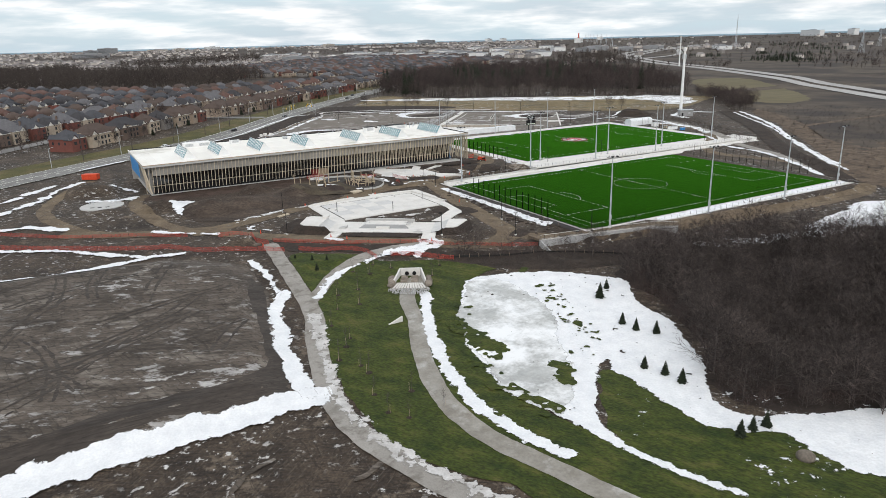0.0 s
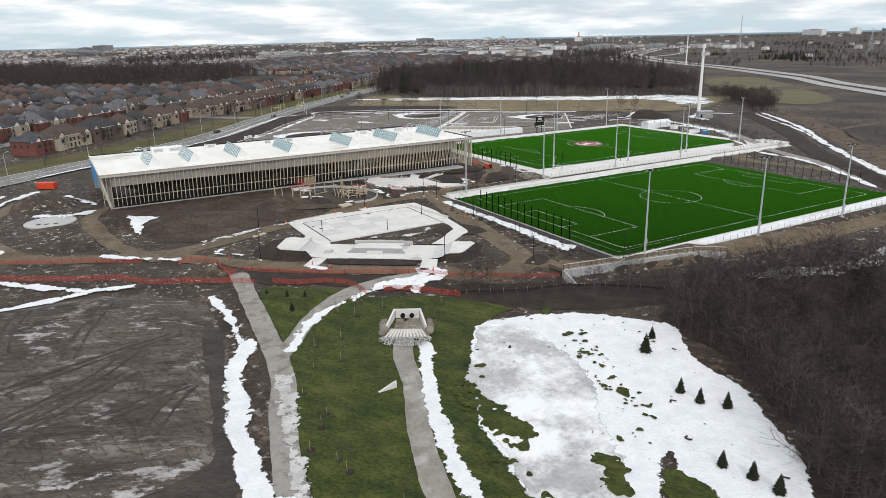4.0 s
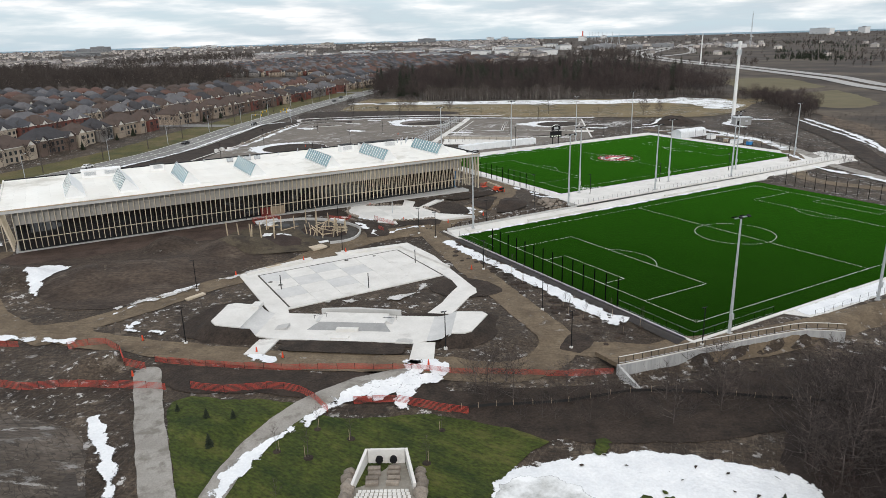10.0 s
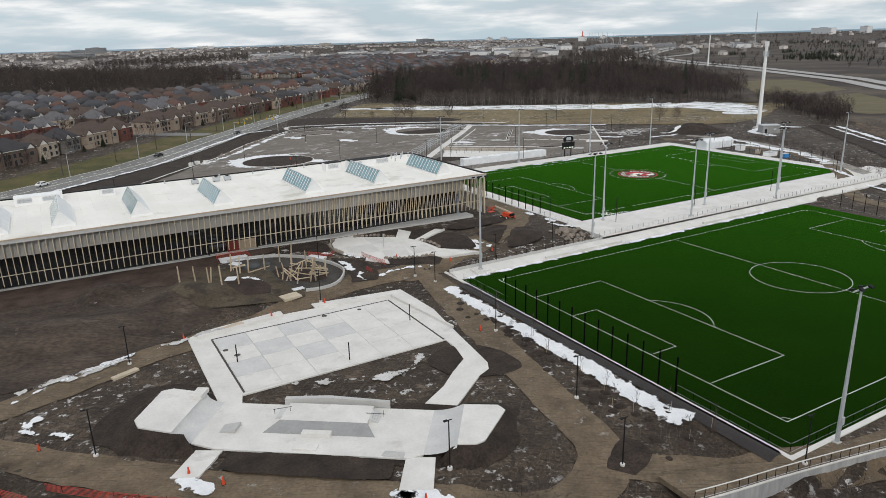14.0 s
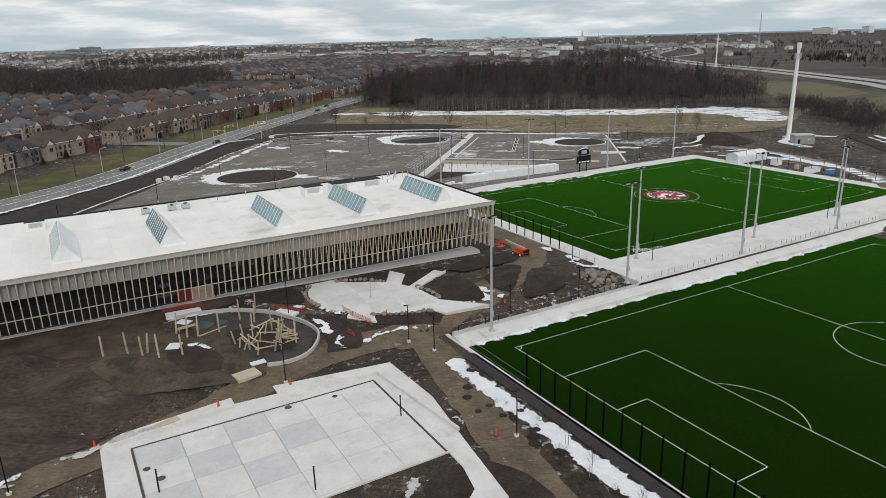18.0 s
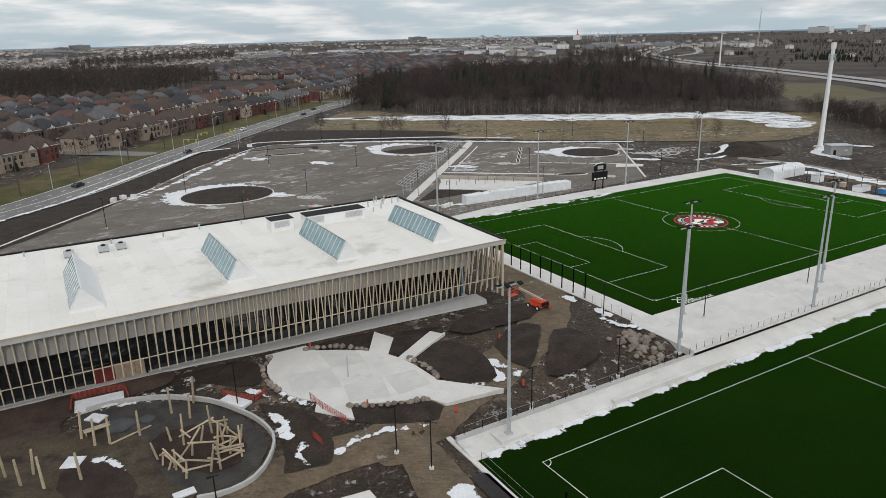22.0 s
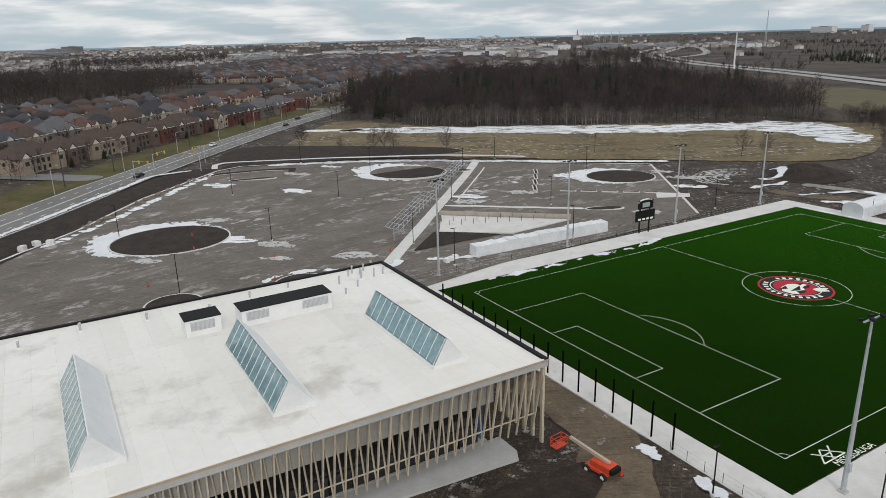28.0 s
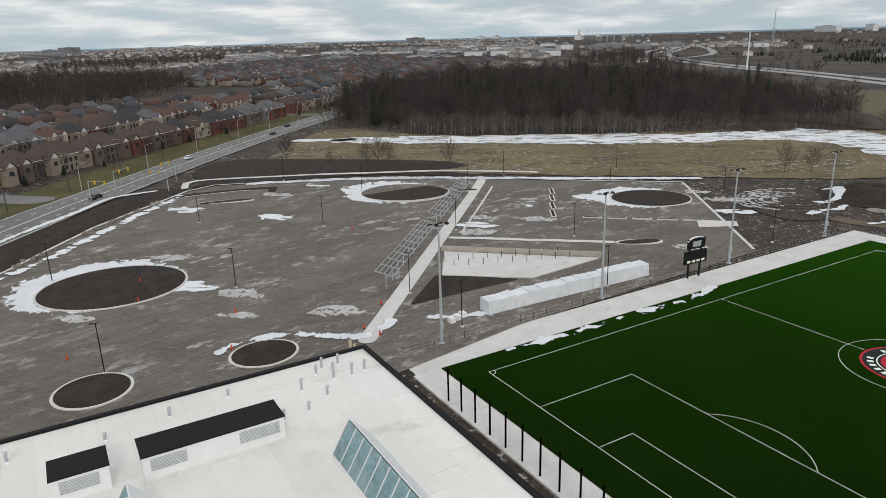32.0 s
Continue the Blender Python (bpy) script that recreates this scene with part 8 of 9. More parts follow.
RED_TWIG = material("red_brown_twigs", (0.05, 0.03, 0.026), 0.95, second=(0.09, 0.06, 0.052), scale=0.2, island=0.4, space="World")
wood("thicket_edge", [(-20, -33), (-26.6, -46), (-28, -55), (-32.4, -63), (-37, -71), (-45, -78.4), (-46, -85), (-40, -88), (-30, -94), (-24, -98), (-22, -94), (-32, -88), (-40, -82), (-38, -76), (-30, -69), (-25, -60), (-22, -47), (-16, -36)], 1.7, 14, shrub_kinds, 0.4, 0.9, (MAT["bark_grey"], RED_TWIG), "reddish-brown brush along the wood's edge")
CREEK = [(-46, 2), (-30, -7), (-18, -12), (2, -18), (24, -28), (0, -26), (-20, -20), (-34, -14), (-46, -6)]
wood("thicket_creek", CREEK, 3.1, 15, shrub_kinds, 0.6, 1.2, (MAT["bark"], TWIG), "bare brush along the creek")
cover("leaf_litter", WOOD_NEAR, material("brown_leaf_litter", (0.016, 0.0115, 0.0095), 0.95, second=(0.042, 0.031, 0.026), scale=0.3, detail_scale=3, spread=0.3, bump=0.1, bump_scale=4, space="World"), 0.07, "brown leaf litter under the trees", "leaf litter", cell=1.5, rag=1.5, seed=99)
cover("creek_brush_floor", [(-48, 4), (-20, -9), (4, -16), (34, -28), (60, -46), (30, -40), (0, -28), (-22, -24), (-44, -10)], MAT["soil"], 0.075, "dark creek bank", "soil", cell=1.0, rag=1.5, seed=98)
WOOD_FAR = [(126, 428), (140, 396), (157, 357), (183, 338), (224, 304), (273, 279), (300, 268), (322, 260), (345, 270), (380, 315), (432, 392), (470, 470), (500, 560), (490, 650), (400, 690), (330, 680), (240, 600), (170, 500)]
wood("woodland_north", WOOD_FAR, 7.2, 21, far_kinds, 0.55, 1.3, (MAT["bark_far"], TWIG), "wide bare brown woodland beyond the meadow")
wood("woodland_birch_edge", [(146, 372), (162, 350), (230, 292), (240, 300), (172, 358), (154, 382)], 4.2, 24, far_kinds, 0.5, 0.85, (MAT["birch"], TWIG_PALE), "row of pale-stemmed young trees at the wood's edge")
wood("woodland_front", [(150, 372), (220, 303), (300, 258), (330, 252), (334, 262), (302, 270), (226, 316), (160, 384)], 5.2, 26, shrub_kinds, 0.8, 1.7, (MAT["bark_far"], TWIG), "low bare scrub along the wood's front")
rp2 = random.Random(77)
pines = []
for cx, cy, n, sp in ((160, 424, 6, 24), (200, 420, 12, 40), (240, 400, 26, 50), (290, 400, 26, 55), (330, 340, 6, 40), (380, 400, 10, 50), (420, 480, 16, 60), (240, 520, 30, 80), (500, 600, 18, 60)):
    for i in range(n):
        x, y = rp2.gauss(cx, sp * 0.5), rp2.gauss(cy, sp * 0.5)
        if float(signed(np.array([x]), np.array([y]), WOOD_FAR)[0]) > 0:
            pines.append((x, y, ground_z(x, y), rp2.uniform(0.8, 1.35), rp2.uniform(0, 6), rp2.randrange(3)))
joined("pine_stand", pine_kinds, pines, MAT["bark_far"], MAT["needles"], "dark pines standing among the bare trees", "woodland")
wood("east_saplings", [(118, 6), (132, 26), (146, 50), (154, 74), (170, 104), (182, 128), (190, 152), (204, 152), (188, 120), (172, 88), (152, 56), (138, 26), (126, 2)], 2.6, 34, shrub_kinds, 0.35, 0.85, (MAT["bark"], TWIG), "bare saplings and brush beside the muddy track")
wood("hedgerow_east", [(330, 252), (352, 246), (300, 170), (262, 150), (256, 160), (282, 184)], 3.6, 31, far_kinds, 0.3, 0.75, (MAT["bark_far"], TWIG), "bare hedgerow beside the tower")

wood("scrub_growth", [(124, 4), (152, 28), (184, 58), (230, 108), (268, 150), (318, 150), (330, 70), (300, -10), (220, -60), (140, -40)], 5.2, 33, shrub_kinds, 0.2, 0.6, (MAT["bark"], TWIG_NEAR), "dead weeds and low brush on a rough field")
# belts of trees among the houses
for i, (poly, sp) in enumerate((([(-280, 860), (-170, 740), (-90, 665), (-30, 622), (12, 600), (56, 640), (100, 756), (136, 800), (146, 885), (116, 990), (24, 1090), (-77, 1190), (-188, 1400), (-320, 1400)], 9.0),
                                ([(0, 1480), (90, 1380), (200, 1400), (360, 1640), (420, 1800), (200, 1800), (60, 1640)], 15), ([(600, 560), (700, 700), (830, 900), (760, 960), (640, 800)], 13))):
    wood("woodland_belt", poly, sp, 41 + i, low_kinds, 0.95, 1.6, (MAT["bark_far"], TWIG_BELT), "belt of bare woodland among the houses")


def tree_thing(name, arrays, x, y, s, turn, label, category, group, mats, parts=("trunk", "crown"), z=None):
    t = thing(name, label, category, group, pose(x, y, ground_z(x, y) + 0.05 if z is None else z, 0, 0, turn) @ Matrix.Scale(s, 4))
    for k, (n2, m) in enumerate(zip(parts, mats)):
        key = (id(arrays), k)
        if key not in TREE_MESH:
            TREE_MESH[key] = fast_mesh(n2, arrays[2 * k], arrays[2 * k + 1], m)
        part(n2, TREE_MESH[key], None, t)
    return t


TREE_MESH = {}
lone = [bare_tree(700 + i, 9.0, 26, 420, 0.42, 0.05, upright=0.7, base=0.2) for i in range(4)]
rnd = random.Random(91)
for x, y, s in ((75, 331, 1.0), (94, 301, 1.0), (98, 299, 1.1), (101, 297, 0.95), (118, 284, 1.0), (205, 215, 1.0), (212, 210, 0.85), (86, 316, 0.5), (290, 176, 1.3), (306, 196, 1.0)):
    tree_thing("meadow_tree", lone[rnd.randrange(4)], x, y, s * 1.1, rnd.uniform(0, 360), "bare spreading tree at the meadow's edge", "tree", "meadow trees", (MAT["bark"], TWIG))
for x, y, s in ((-13, -15, 1.0), (-8, -24, .9), (-1, -24, 1.1), (-21, -13, .7), (10, -32, 1.0), (2, -31, .8), (-43, -1, 1.0), (-40, -3, .9), (-43.6, 1, .8), (-38, 1.6, .8), (-11, -14, .8), (20, -26, 1.1), (-33, -6, .8), (-29, -10, .7), (-17, -19, .9), (14, -24, .8), (28, -33, 1), (38, -36, 1), (-25, -18, .9), (6, -20, .7)):
    tree_thing("creek_tree", near_kinds[rnd.randrange(7)], x, y, s * 0.85, rnd.uniform(0, 360), "slender bare tree on the creek bank", "tree", "creek trees", (MAT["bark_grey"], TWIG_NEAR))
spruce = [conifer_arrays(900 + i, 3.2, 1.1, 240, 0.5) for i in range(3)]
for x, y, s in ((-32.6, -39, 1.15), (-28, -36, .8), (-38, -51.4, .85), (-38, -55, .85), (-35.8, -58, .9), (-48, -67, .8), (-47, -70.6, .85), (-46.8, -74, .9), (-52, -89, .9), (-47, -89.4, .9), (-49.4, -89, .8), (-79, 7, .65), (-78, 13, .5), (-75, 11, .45), (-81, 17, .4)):
    tree_thing("young_spruce", spruce[rnd.randrange(3)], x, y, s, rnd.uniform(0, 360), "small dark green spruce standing in snow and grass", "spruce", "young spruces", (MAT["bark"], MAT["needles"]))
sapling = [bare_tree(950 + i, 4.2, 9, 46, 0.28, 0.02, upright=0.9, base=0.4) for i in range(3)]
for x, y in ((-83, -16), (-86, -30), (-87, -23), (-91, -37), (-88.6, -41), (-88, -33), (-90.6, -51), (-91, -57), (-89, -60), (-88.4, -44), (-80, -9), (-75, -8), (-69, -1), (-63, 0), (-57, -9), (-85, -53), (-83, -60), (-78, -16), (-72, 2), (-66, 4), (-52, -4), (-11, 38), (-12.6, 32), (-13, 24), (-13.6, 18), (-14, 12), (-10, 10), (-8.6, 4), (-12, 5), (-16, 14), (-9.4, 56), (-10, 50)):
    s = tree_thing("staked_sapling", sapling[rnd.randrange(3)], x, y, rnd.uniform(0.8, 1.1), rnd.uniform(0, 360), "bare staked sapling in a ring of dark soil", "sapling", "saplings", (MAT["bark"], TWIG))
    part("mulch_ring", B().tube((0, 0, -0.1), (0, 0, 0.12), 0.75, 0.5, 12), MAT["soil"], s, "dark soil mound")
    part("stake", B().tube((0.35, 0, -0.2), (0.35, 0, 1.6), 0.03, 0.03, 5), MAT["wood"], s)


tuft_rnd = random.Random(64)
for i in range(46):
    y = tuft_rnd.uniform(2, 62)
    x = -13.6 - 0.05 * (30 - y) + tuft_rnd.gauss(0, 1.6) if y > 14 else tuft_rnd.uniform(-19, -8.6)
    s = tree_thing("planted_shrub", shrub_kinds[tuft_rnd.randrange(4)], x, y, tuft_rnd.uniform(0.22, 0.36), tuft_rnd.uniform(0, 360), "small brown shrub in a ring of dark mulch", "shrub", "planted shrubs", (MAT["bark"], RED_TWIG))
    part("mulch_ring", B().tube((0, 0, -0.2), (0, 0, 0.5), 2.6, 1.6, 10), MAT["soil"], s, "dark mulch mound")

# ---------------------------------------------------------------- suburb along the road
RU, RV, RO = Vector((0.7, 0.714)), Vector((-0.714, 0.7)), Vector((-147, 168))
uv = lambda u, v: RO + RU * u + RV * v
BRICKS = [material("brick_" + n, c, 0.85, second=[k * 1.25 for k in c], scale=0.4, detail_scale=3, spread=0.12, island=0.12) for n, c in (("beige", (0.2645, 0.2127, 0.1667)), ("brown", (0.1207, 0.0874, 0.0713)), ("red", (0.138, 0.05175, 0.0414)), ("tan", (0.3565, 0.299, 0.2357)), ("grey", (0.161, 0.1495, 0.1403)))]
SHINGLES = [material("shingle_" + n, c, 0.9, second=[k * 1.3 for k in c], scale=0.5, detail_scale=4, spread=0.15, island=0.15) for n, c in (("charcoal", (0.03794, 0.03629, 0.03943)), ("brown", (0.06535, 0.04769, 0.04049)), ("grey", (0.09487, 0.09228, 0.09804)), ("rust", (0.08959, 0.05184, 0.04262)), ("slate", (0.0527, 0.05392, 0.06074)))]
TRIM = material("pale_house_trim", (0.66, 0.63, 0.58), 0.7)


def hip(b, x0, x1, y0, y1, z, h, over=0.4, gable=False):
    x0, x1, y0, y1 = x0 - over, x1 + over, y0 - over, y1 + over
    w, d = x1 - x0, y1 - y0
    if w < d:
        i = 0 if gable else w / 2
        r = [((x0 + x1) / 2, y0 + i, z + h), ((x0 + x1) / 2, y1 - i, z + h)]
        b.add([(x0, y0, z), (x1, y0, z), (x1, y1, z), (x0, y1, z)] + r, [(0, 1, 4), (1, 2, 5, 4), (2, 3, 5), (3, 0, 4, 5), (3, 2, 1, 0)])
    else:
        i = 0 if gable else d / 2
        r = [(x0 + i, (y0 + y1) / 2, z + h), (x1 - i, (y0 + y1) / 2, z + h)]
        b.add([(x0, y0, z), (x1, y0, z), (x1, y1, z), (x0, y1, z)] + r, [(0, 1, 5, 4), (1, 2, 5), (2, 3, 4, 5), (3, 0, 4), (3, 2, 1, 0)])


def house_bits(kind):
    """Bodies of a two-storey house, its front toward -y."""
    w, d = ((10.4, 12.6), (9.2, 13.4), (11.6, 12.0), (20.5, 12.4), (9.8, 14.0))[kind]
    e = 6.2
    walls, roofs, glass, trim, extra = B(), B(), [], [], []
    walls.box(-w / 2, w / 2, 0, d, -0.5, e)
    hip(roofs, -w / 2, w / 2, 0, d, e, 4.4 if kind != 3 else 4.8)
    bays = [(-w / 2, -w / 2 + 4.6)] if kind != 3 else [(-w / 2, -w / 2 + 4.6), (w / 2 - 4.6, w / 2)]
    if kind == 1:
        bays = [(w / 2 - 4.6, w / 2)]
    for x0, x1 in bays:
        walls.box(x0, x1, -1.8, 0.05, -0.5, e - 0.3)
        walls.add([(x0, -1.78, e - 0.3), (x1, -1.78, e - 0.3), ((x0 + x1) / 2, -1.78, e + 2.0)], [(0, 1, 2)])
        cx = (x0 + x1) / 2
        roofs.add([(x0 - 0.4, -2.1, e - 0.55), (cx, -2.1, e + 2.2), (x1 + 0.4, -2.1, e - 0.55), (x0 - 0.4, 3.0, e - 0.55), (cx, 4.2, e + 2.2), (x1 + 0.4, 3.0, e - 0.55)], [(0, 1, 4, 3), (1, 2, 5, 4)])
        extra.append(B().box(x0 + 0.6, x1 - 0.6, -1.88, -1.79, -0.2, 2.2))
        glass.append(B().box(cx - 0.9, cx + 0.9, -1.86, -1.79, 3.4, 4.9))
    taken = [(x0 - 0.4, x1 + 0.4) for x0, x1 in bays]
    n = int(w / 2.5)
    for i in range(n):
        x = -w / 2 + (i + 0.5) * w / n
        if not any(p < x < q for p, q in taken):
            glass.append(B().box(x - 0.6, x + 0.6, -0.06, 0.01, 3.3, 4.9))
            glass.append(B().box(x - 0.55, x + 0.55, -0.06, 0.01, 0.2 if i % 3 == 1 else 0.7, 2.3))
        glass.append(B().box(x - 0.65, x + 0.65, d - 0.01, d + 0.06, 3.3, 4.8))
        glass.append(B().box(x - 0.75, x + 0.75, d - 0.01, d + 0.06, 0.2, 2.3))
    for sd in (-1, 1):
        for y in (0.2, 0.5, 0.8):
            glass.append(B().box(min(sd * w / 2, sd * w / 2 + sd * 0.05), max(sd * w / 2, sd * w / 2 + sd * 0.05), d * y - 0.5, d * y + 0.5, 3.4, 4.8))
    trim.append(B().box(-w / 2 - 0.42, w / 2 + 0.42, -0.44, -0.36, e - 0.2, e + 0.02))
    trim.append(B().box(-w / 2 - 0.42, w / 2 + 0.42, d + 0.36, d + 0.44, e - 0.2, e + 0.02))
    # a pale cross gable on the garden side and bargeboards on the bays
    gx = -w / 5 if kind % 2 else w / 5
    for px, py, s, half in [(gx, d, 1, 2.1)] + ([(-gx * 1.6, d, 1, 1.7)] if w > 11 else []) + [((x0 + x1) / 2, -1.78, -1, 2.3) for x0, x1 in bays]:
        if s > 0:
            trim.append(B().add([(px - half, py + 0.5, e - 0.2), (px + half, py + 0.5, e - 0.2), (px, py + 0.5, e + 1.9)], [(2, 1, 0)]))
            walls.box(px - half + 0.1, px + half - 0.1, py - 0.02, py + 0.48, 0.0, e - 0.2)
            roofs.add([(px - half - 0.4, py + 0.8, e - 0.5), (px, py + 0.8, e + 2.15), (px + half + 0.4, py + 0.8, e - 0.5), (px - half - 0.4, py - 3.0, e - 0.5), (px, py - 4.2, e + 2.15), (px + half + 0.4, py - 3.0, e - 0.5)], [(3, 4, 1, 0), (4, 5, 2, 1)])
        else:
            trim.append(B().add([(px - half + 0.5, py - 0.03, e), (px + half - 0.5, py - 0.03, e), (px, py - 0.03, e + 1.7)], [(0, 1, 2)]))
    return walls, roofs, glass, trim, extra


HOUSE = []
for k in range(5):
    wb, rb, gb, tb2, xb = house_bits(k)
    HOUSE.append((wb, rb, gb, tb2, xb))
HOUSE_MESH = {}
CHIMNEY = B().box(2.6, 3.4, 5.0, 5.8, 6.5, 9.9).box(2.5, 3.5, 4.9, 5.9, 9.9, 10.05)


def house_mesh(k, what, bld, mat):
    key = (k, what, mat.name)
    if key not in HOUSE_MESH:
        HOUSE_MESH[key] = bld.me(what, mat)
    return HOUSE_MESH[key]


def house(u, v, face, kind, rnd):
    p = uv(u, v)
    z = ground_z(p.x, p.y)
    turn = 45.6 + (180 if face > 0 else 0)
    br, sh = rnd.choice(BRICKS), rnd.choice(SHINGLES)
    tone = br.name.split("_")[1]
    h = thing("house", "two-storey %s brick house with a %s shingle roof" % (tone, sh.name.split("_")[1]), "house", "suburban houses", pose(p.x, p.y, z, 0, 0, turn))
    wb, rb, gb, tb2, xb = HOUSE[kind]
    part("wall", house_mesh(kind, "walls", wb, br), None, h)
    part("roof", house_mesh(kind, "roof", rb, sh), None, h)
    for i, g in enumerate(tb2):
        part("eaves_board" if i < 2 else "gable_panel", house_mesh(kind, "trim%d" % i, g, TRIM), None, h)
    for i, g in enumerate(xb if v > 60 else xb[:0]):
        part("garage_door", house_mesh(kind, "garage%d" % i, g, TRIM), None, h)
    if kind in (2, 4):
        part("chimney", house_mesh(kind, "chimney", CHIMNEY, BRICKS[1]), None, h)
    for i, g in enumerate(gb):
        part("window", house_mesh(kind, "window%d" % i, g, MAT["far_glass"]), None, h)


rnd = random.Random(5)
far_house = []
# rows of houses: distance from the road and the way they face
for row, (v, face) in enumerate(((33, 1), (78, -1), (96, 1), (141, -1), (159, 1), (204, -1), (222, 1), (267, -1), (285, 1), (330, -1), (348, 1), (393, -1), (411, 1), (456, -1), (474, 1))):
    u = 70.0
    while u < 690:
        kind = rnd.choice((0, 1, 2, 4, 4, 3) if v > 60 else (3, 3, 2, 0))
        wide = (12.6, 11.4, 13.6, 22.6, 12.0)[kind]
        u += wide
        c = u - wide / 2
        if 192 < c < 214 or 425 < c < 441:
            continue
        p = uv(c, v)
        limit = 392 + max(0, 215 - v) * 1.3
        if p.x < -235 or c > limit + (240 if v < 60 else 0):
            continue
        if v < 100 and c < 470:
            house(c, v + (14 if face < 0 else 0), -face, kind, rnd)
        else:
            far_house.append((p.x, p.y, 45.6 + (180 if face < 0 else 0), kind))
for u0, u1, v0, v1 in ((700, 1500, 150, 470), (600, 1250, 20, 150)):
    v = v0
    flip = False
    while v < v1:
        u = u0
        while u < u1:
            p = uv(u, v + rnd.uniform(-1, 1))
            if rnd.random() > 0.05:
                far_house.append((p.x, p.y, 45.6 + (180 if flip else 0), rnd.choice((0, 1, 2, 4))))
            u += 12.8
        v += 17 if flip else 36
        flip = not flip
clear = signed(np.array([q[0] for q in far_house]), np.array([q[1] for q in far_house]), WOOD_FAR) < -5
far_house = [q for q, ok in zip(far_house, clear) if ok]
# quite far houses: one mesh for each material
def all_of(many):
    q = B()
    for m in many:
        q.add(m.v, m.f)
    return q


tri = lambda faces: [(f[0], f[i], f[i + 1]) for f in faces for i in range(1, len(f) - 1)]
ARR = [[(np.array(b.v), np.array(tri(b.f))) for b in (h[0], h[1], sum_b, all_of(h[3]))] for h in HOUSE for sum_b in [(lambda gl: (lambda q: [q.add(g.v, g.f) for g in gl] and q)(B()))(h[2])]]
groups = {}
far_z = land(np.array([q[0] for q in far_house]), np.array([q[1] for q in far_house]))
for (x, y, turn, kind), z in zip(far_house, far_z):
    c, s = math.cos(radians(turn)), math.sin(radians(turn))
    mats = (rnd.choice(BRICKS), rnd.choice(SHINGLES), MAT["far_glass"], TRIM)
    for (v, t), m in zip(ARR[kind], mats):
        gset = groups.setdefault(m.name, [m, [], [], 0])
        gset[1].append(np.stack([v[:, 0] * c - v[:, 1] * s + x, v[:, 0] * s + v[:, 1] * c + y, v[:, 2] + z], 1))
        gset[2].append(t + gset[3])
        gset[3] += len(v)
for name, (m, vs, ts, k) in groups.items():
    what = "far_house_walls" if name.startswith("brick") else "far_house_roofs" if name.startswith("shingle") else "far_house_trim" if name.startswith("pale") else "far_house_windows"
    tagged(new(what, fast_mesh(what, np.concatenate(vs), np.concatenate(ts), m)), "distant suburban houses with brick walls and shingle roofs", "houses", kind="stuff")

# streets of the suburb, verge trees, cars, poles
for k, (a, b, half) in enumerate((((203, 4), (203, 300), 5.0), ((433, 4), (433, 220), 5.0), ((60, 68), (430, 68), 4.2), ((60, 131), (430, 131), 4.2), ((60, 194), (430, 194), 4.2), ((60, 257), (430, 257), 4.2), ((210, 320), (430, 320), 4.2))):
    p, q = uv(*a), uv(*b)
    cover("street", [(p.x, p.y), (q.x, q.y)], MAT["road"], 0.34, "grey suburban side street", "street", closed=False, half=half, cell=3.0, smooth=False)
for u in range(90, 560, 6):
    if 190 < u < 216 or rnd.random() < 0.45:
        continue
    p = uv(u + rnd.uniform(-2, 2), 27 + rnd.uniform(-3, 3))
    if rnd.random() < 0.55:
        tree_thing("verge_spruce", spruce[rnd.randrange(3)], p.x, p.y, rnd.uniform(0.9, 1.7), rnd.uniform(0, 360), "dark green garden spruce behind the verge", "spruce", "garden spruces", (MAT["bark"], MAT["needles"]))
    else:
        tree_thing("street_tree", lone[rnd.randrange(4)], p.x, p.y, rnd.uniform(0.5, 0.9), rnd.uniform(0, 360), "bare young street tree on the verge", "tree", "street trees", (MAT["bark"], TWIG))
street_twigs = []
for i in range(1000):
    u, v = rnd.uniform(60, 445), rnd.choice((rnd.uniform(24, 140), rnd.uniform(50, 480)))
    p = uv(u, v)
    if p.x > -240:
        street_twigs.append((p.x, p.y, ground_z(p.x, p.y), rnd.uniform(0.4, 0.7), rnd.uniform(0, 6), rnd.randrange(6)))
joined("garden_trees", low_kinds, street_twigs, MAT["bark_far"], TWIG, "bare garden trees among the houses", "trees")

marks = B()
mk = curve_points(ROAD, 2.0)
for i in range(40, len(mk) - 1):
    (ax, ay), (bx, by) = mk[i], mk[i + 1]
    d = Vector((bx - ax, by - ay)).normalized()
    n2 = Vector((-d.y, d.x))
    for off, wide, every in ((0.0, 0.16, 1), (-3.7, 0.12, 3), (3.7, 0.12, 3), (-7.9, 0.12, 1), (7.9, 0.12, 1)):
        if i % every:
            continue
        q = [Vector((ax, ay)) + n2 * (off - wide), Vector((ax, ay)) + n2 * (off + wide), Vector((bx, by)) + n2 * (off + wide), Vector((bx, by)) + n2 * (off - wide)]
        marks.add([(k.x, k.y, 0.0) for k in q], [(3, 2, 1, 0)])
mark_z = land(np.array([q[0] for q in marks.v]), np.array([q[1] for q in marks.v])) + 0.33
marks.v = [(q[0], q[1], float(z)) for q, z in zip(marks.v, mark_z)]
tagged(new("road_marking", marks.me("road_marking", MAT["line"])), "white and worn lane lines on the road", "road marking", kind="stuff")

CARS = [material("car_paint_" + n, c, 0.3, spec=0.6, spread=0.03) for n, c in (("black", (0.012, 0.012, 0.014)), ("white", (0.7, 0.7, 0.7)), ("grey", (0.16, 0.17, 0.18)), ("red", (0.3, 0.02, 0.02)), ("silver", (0.45, 0.46, 0.47)))]


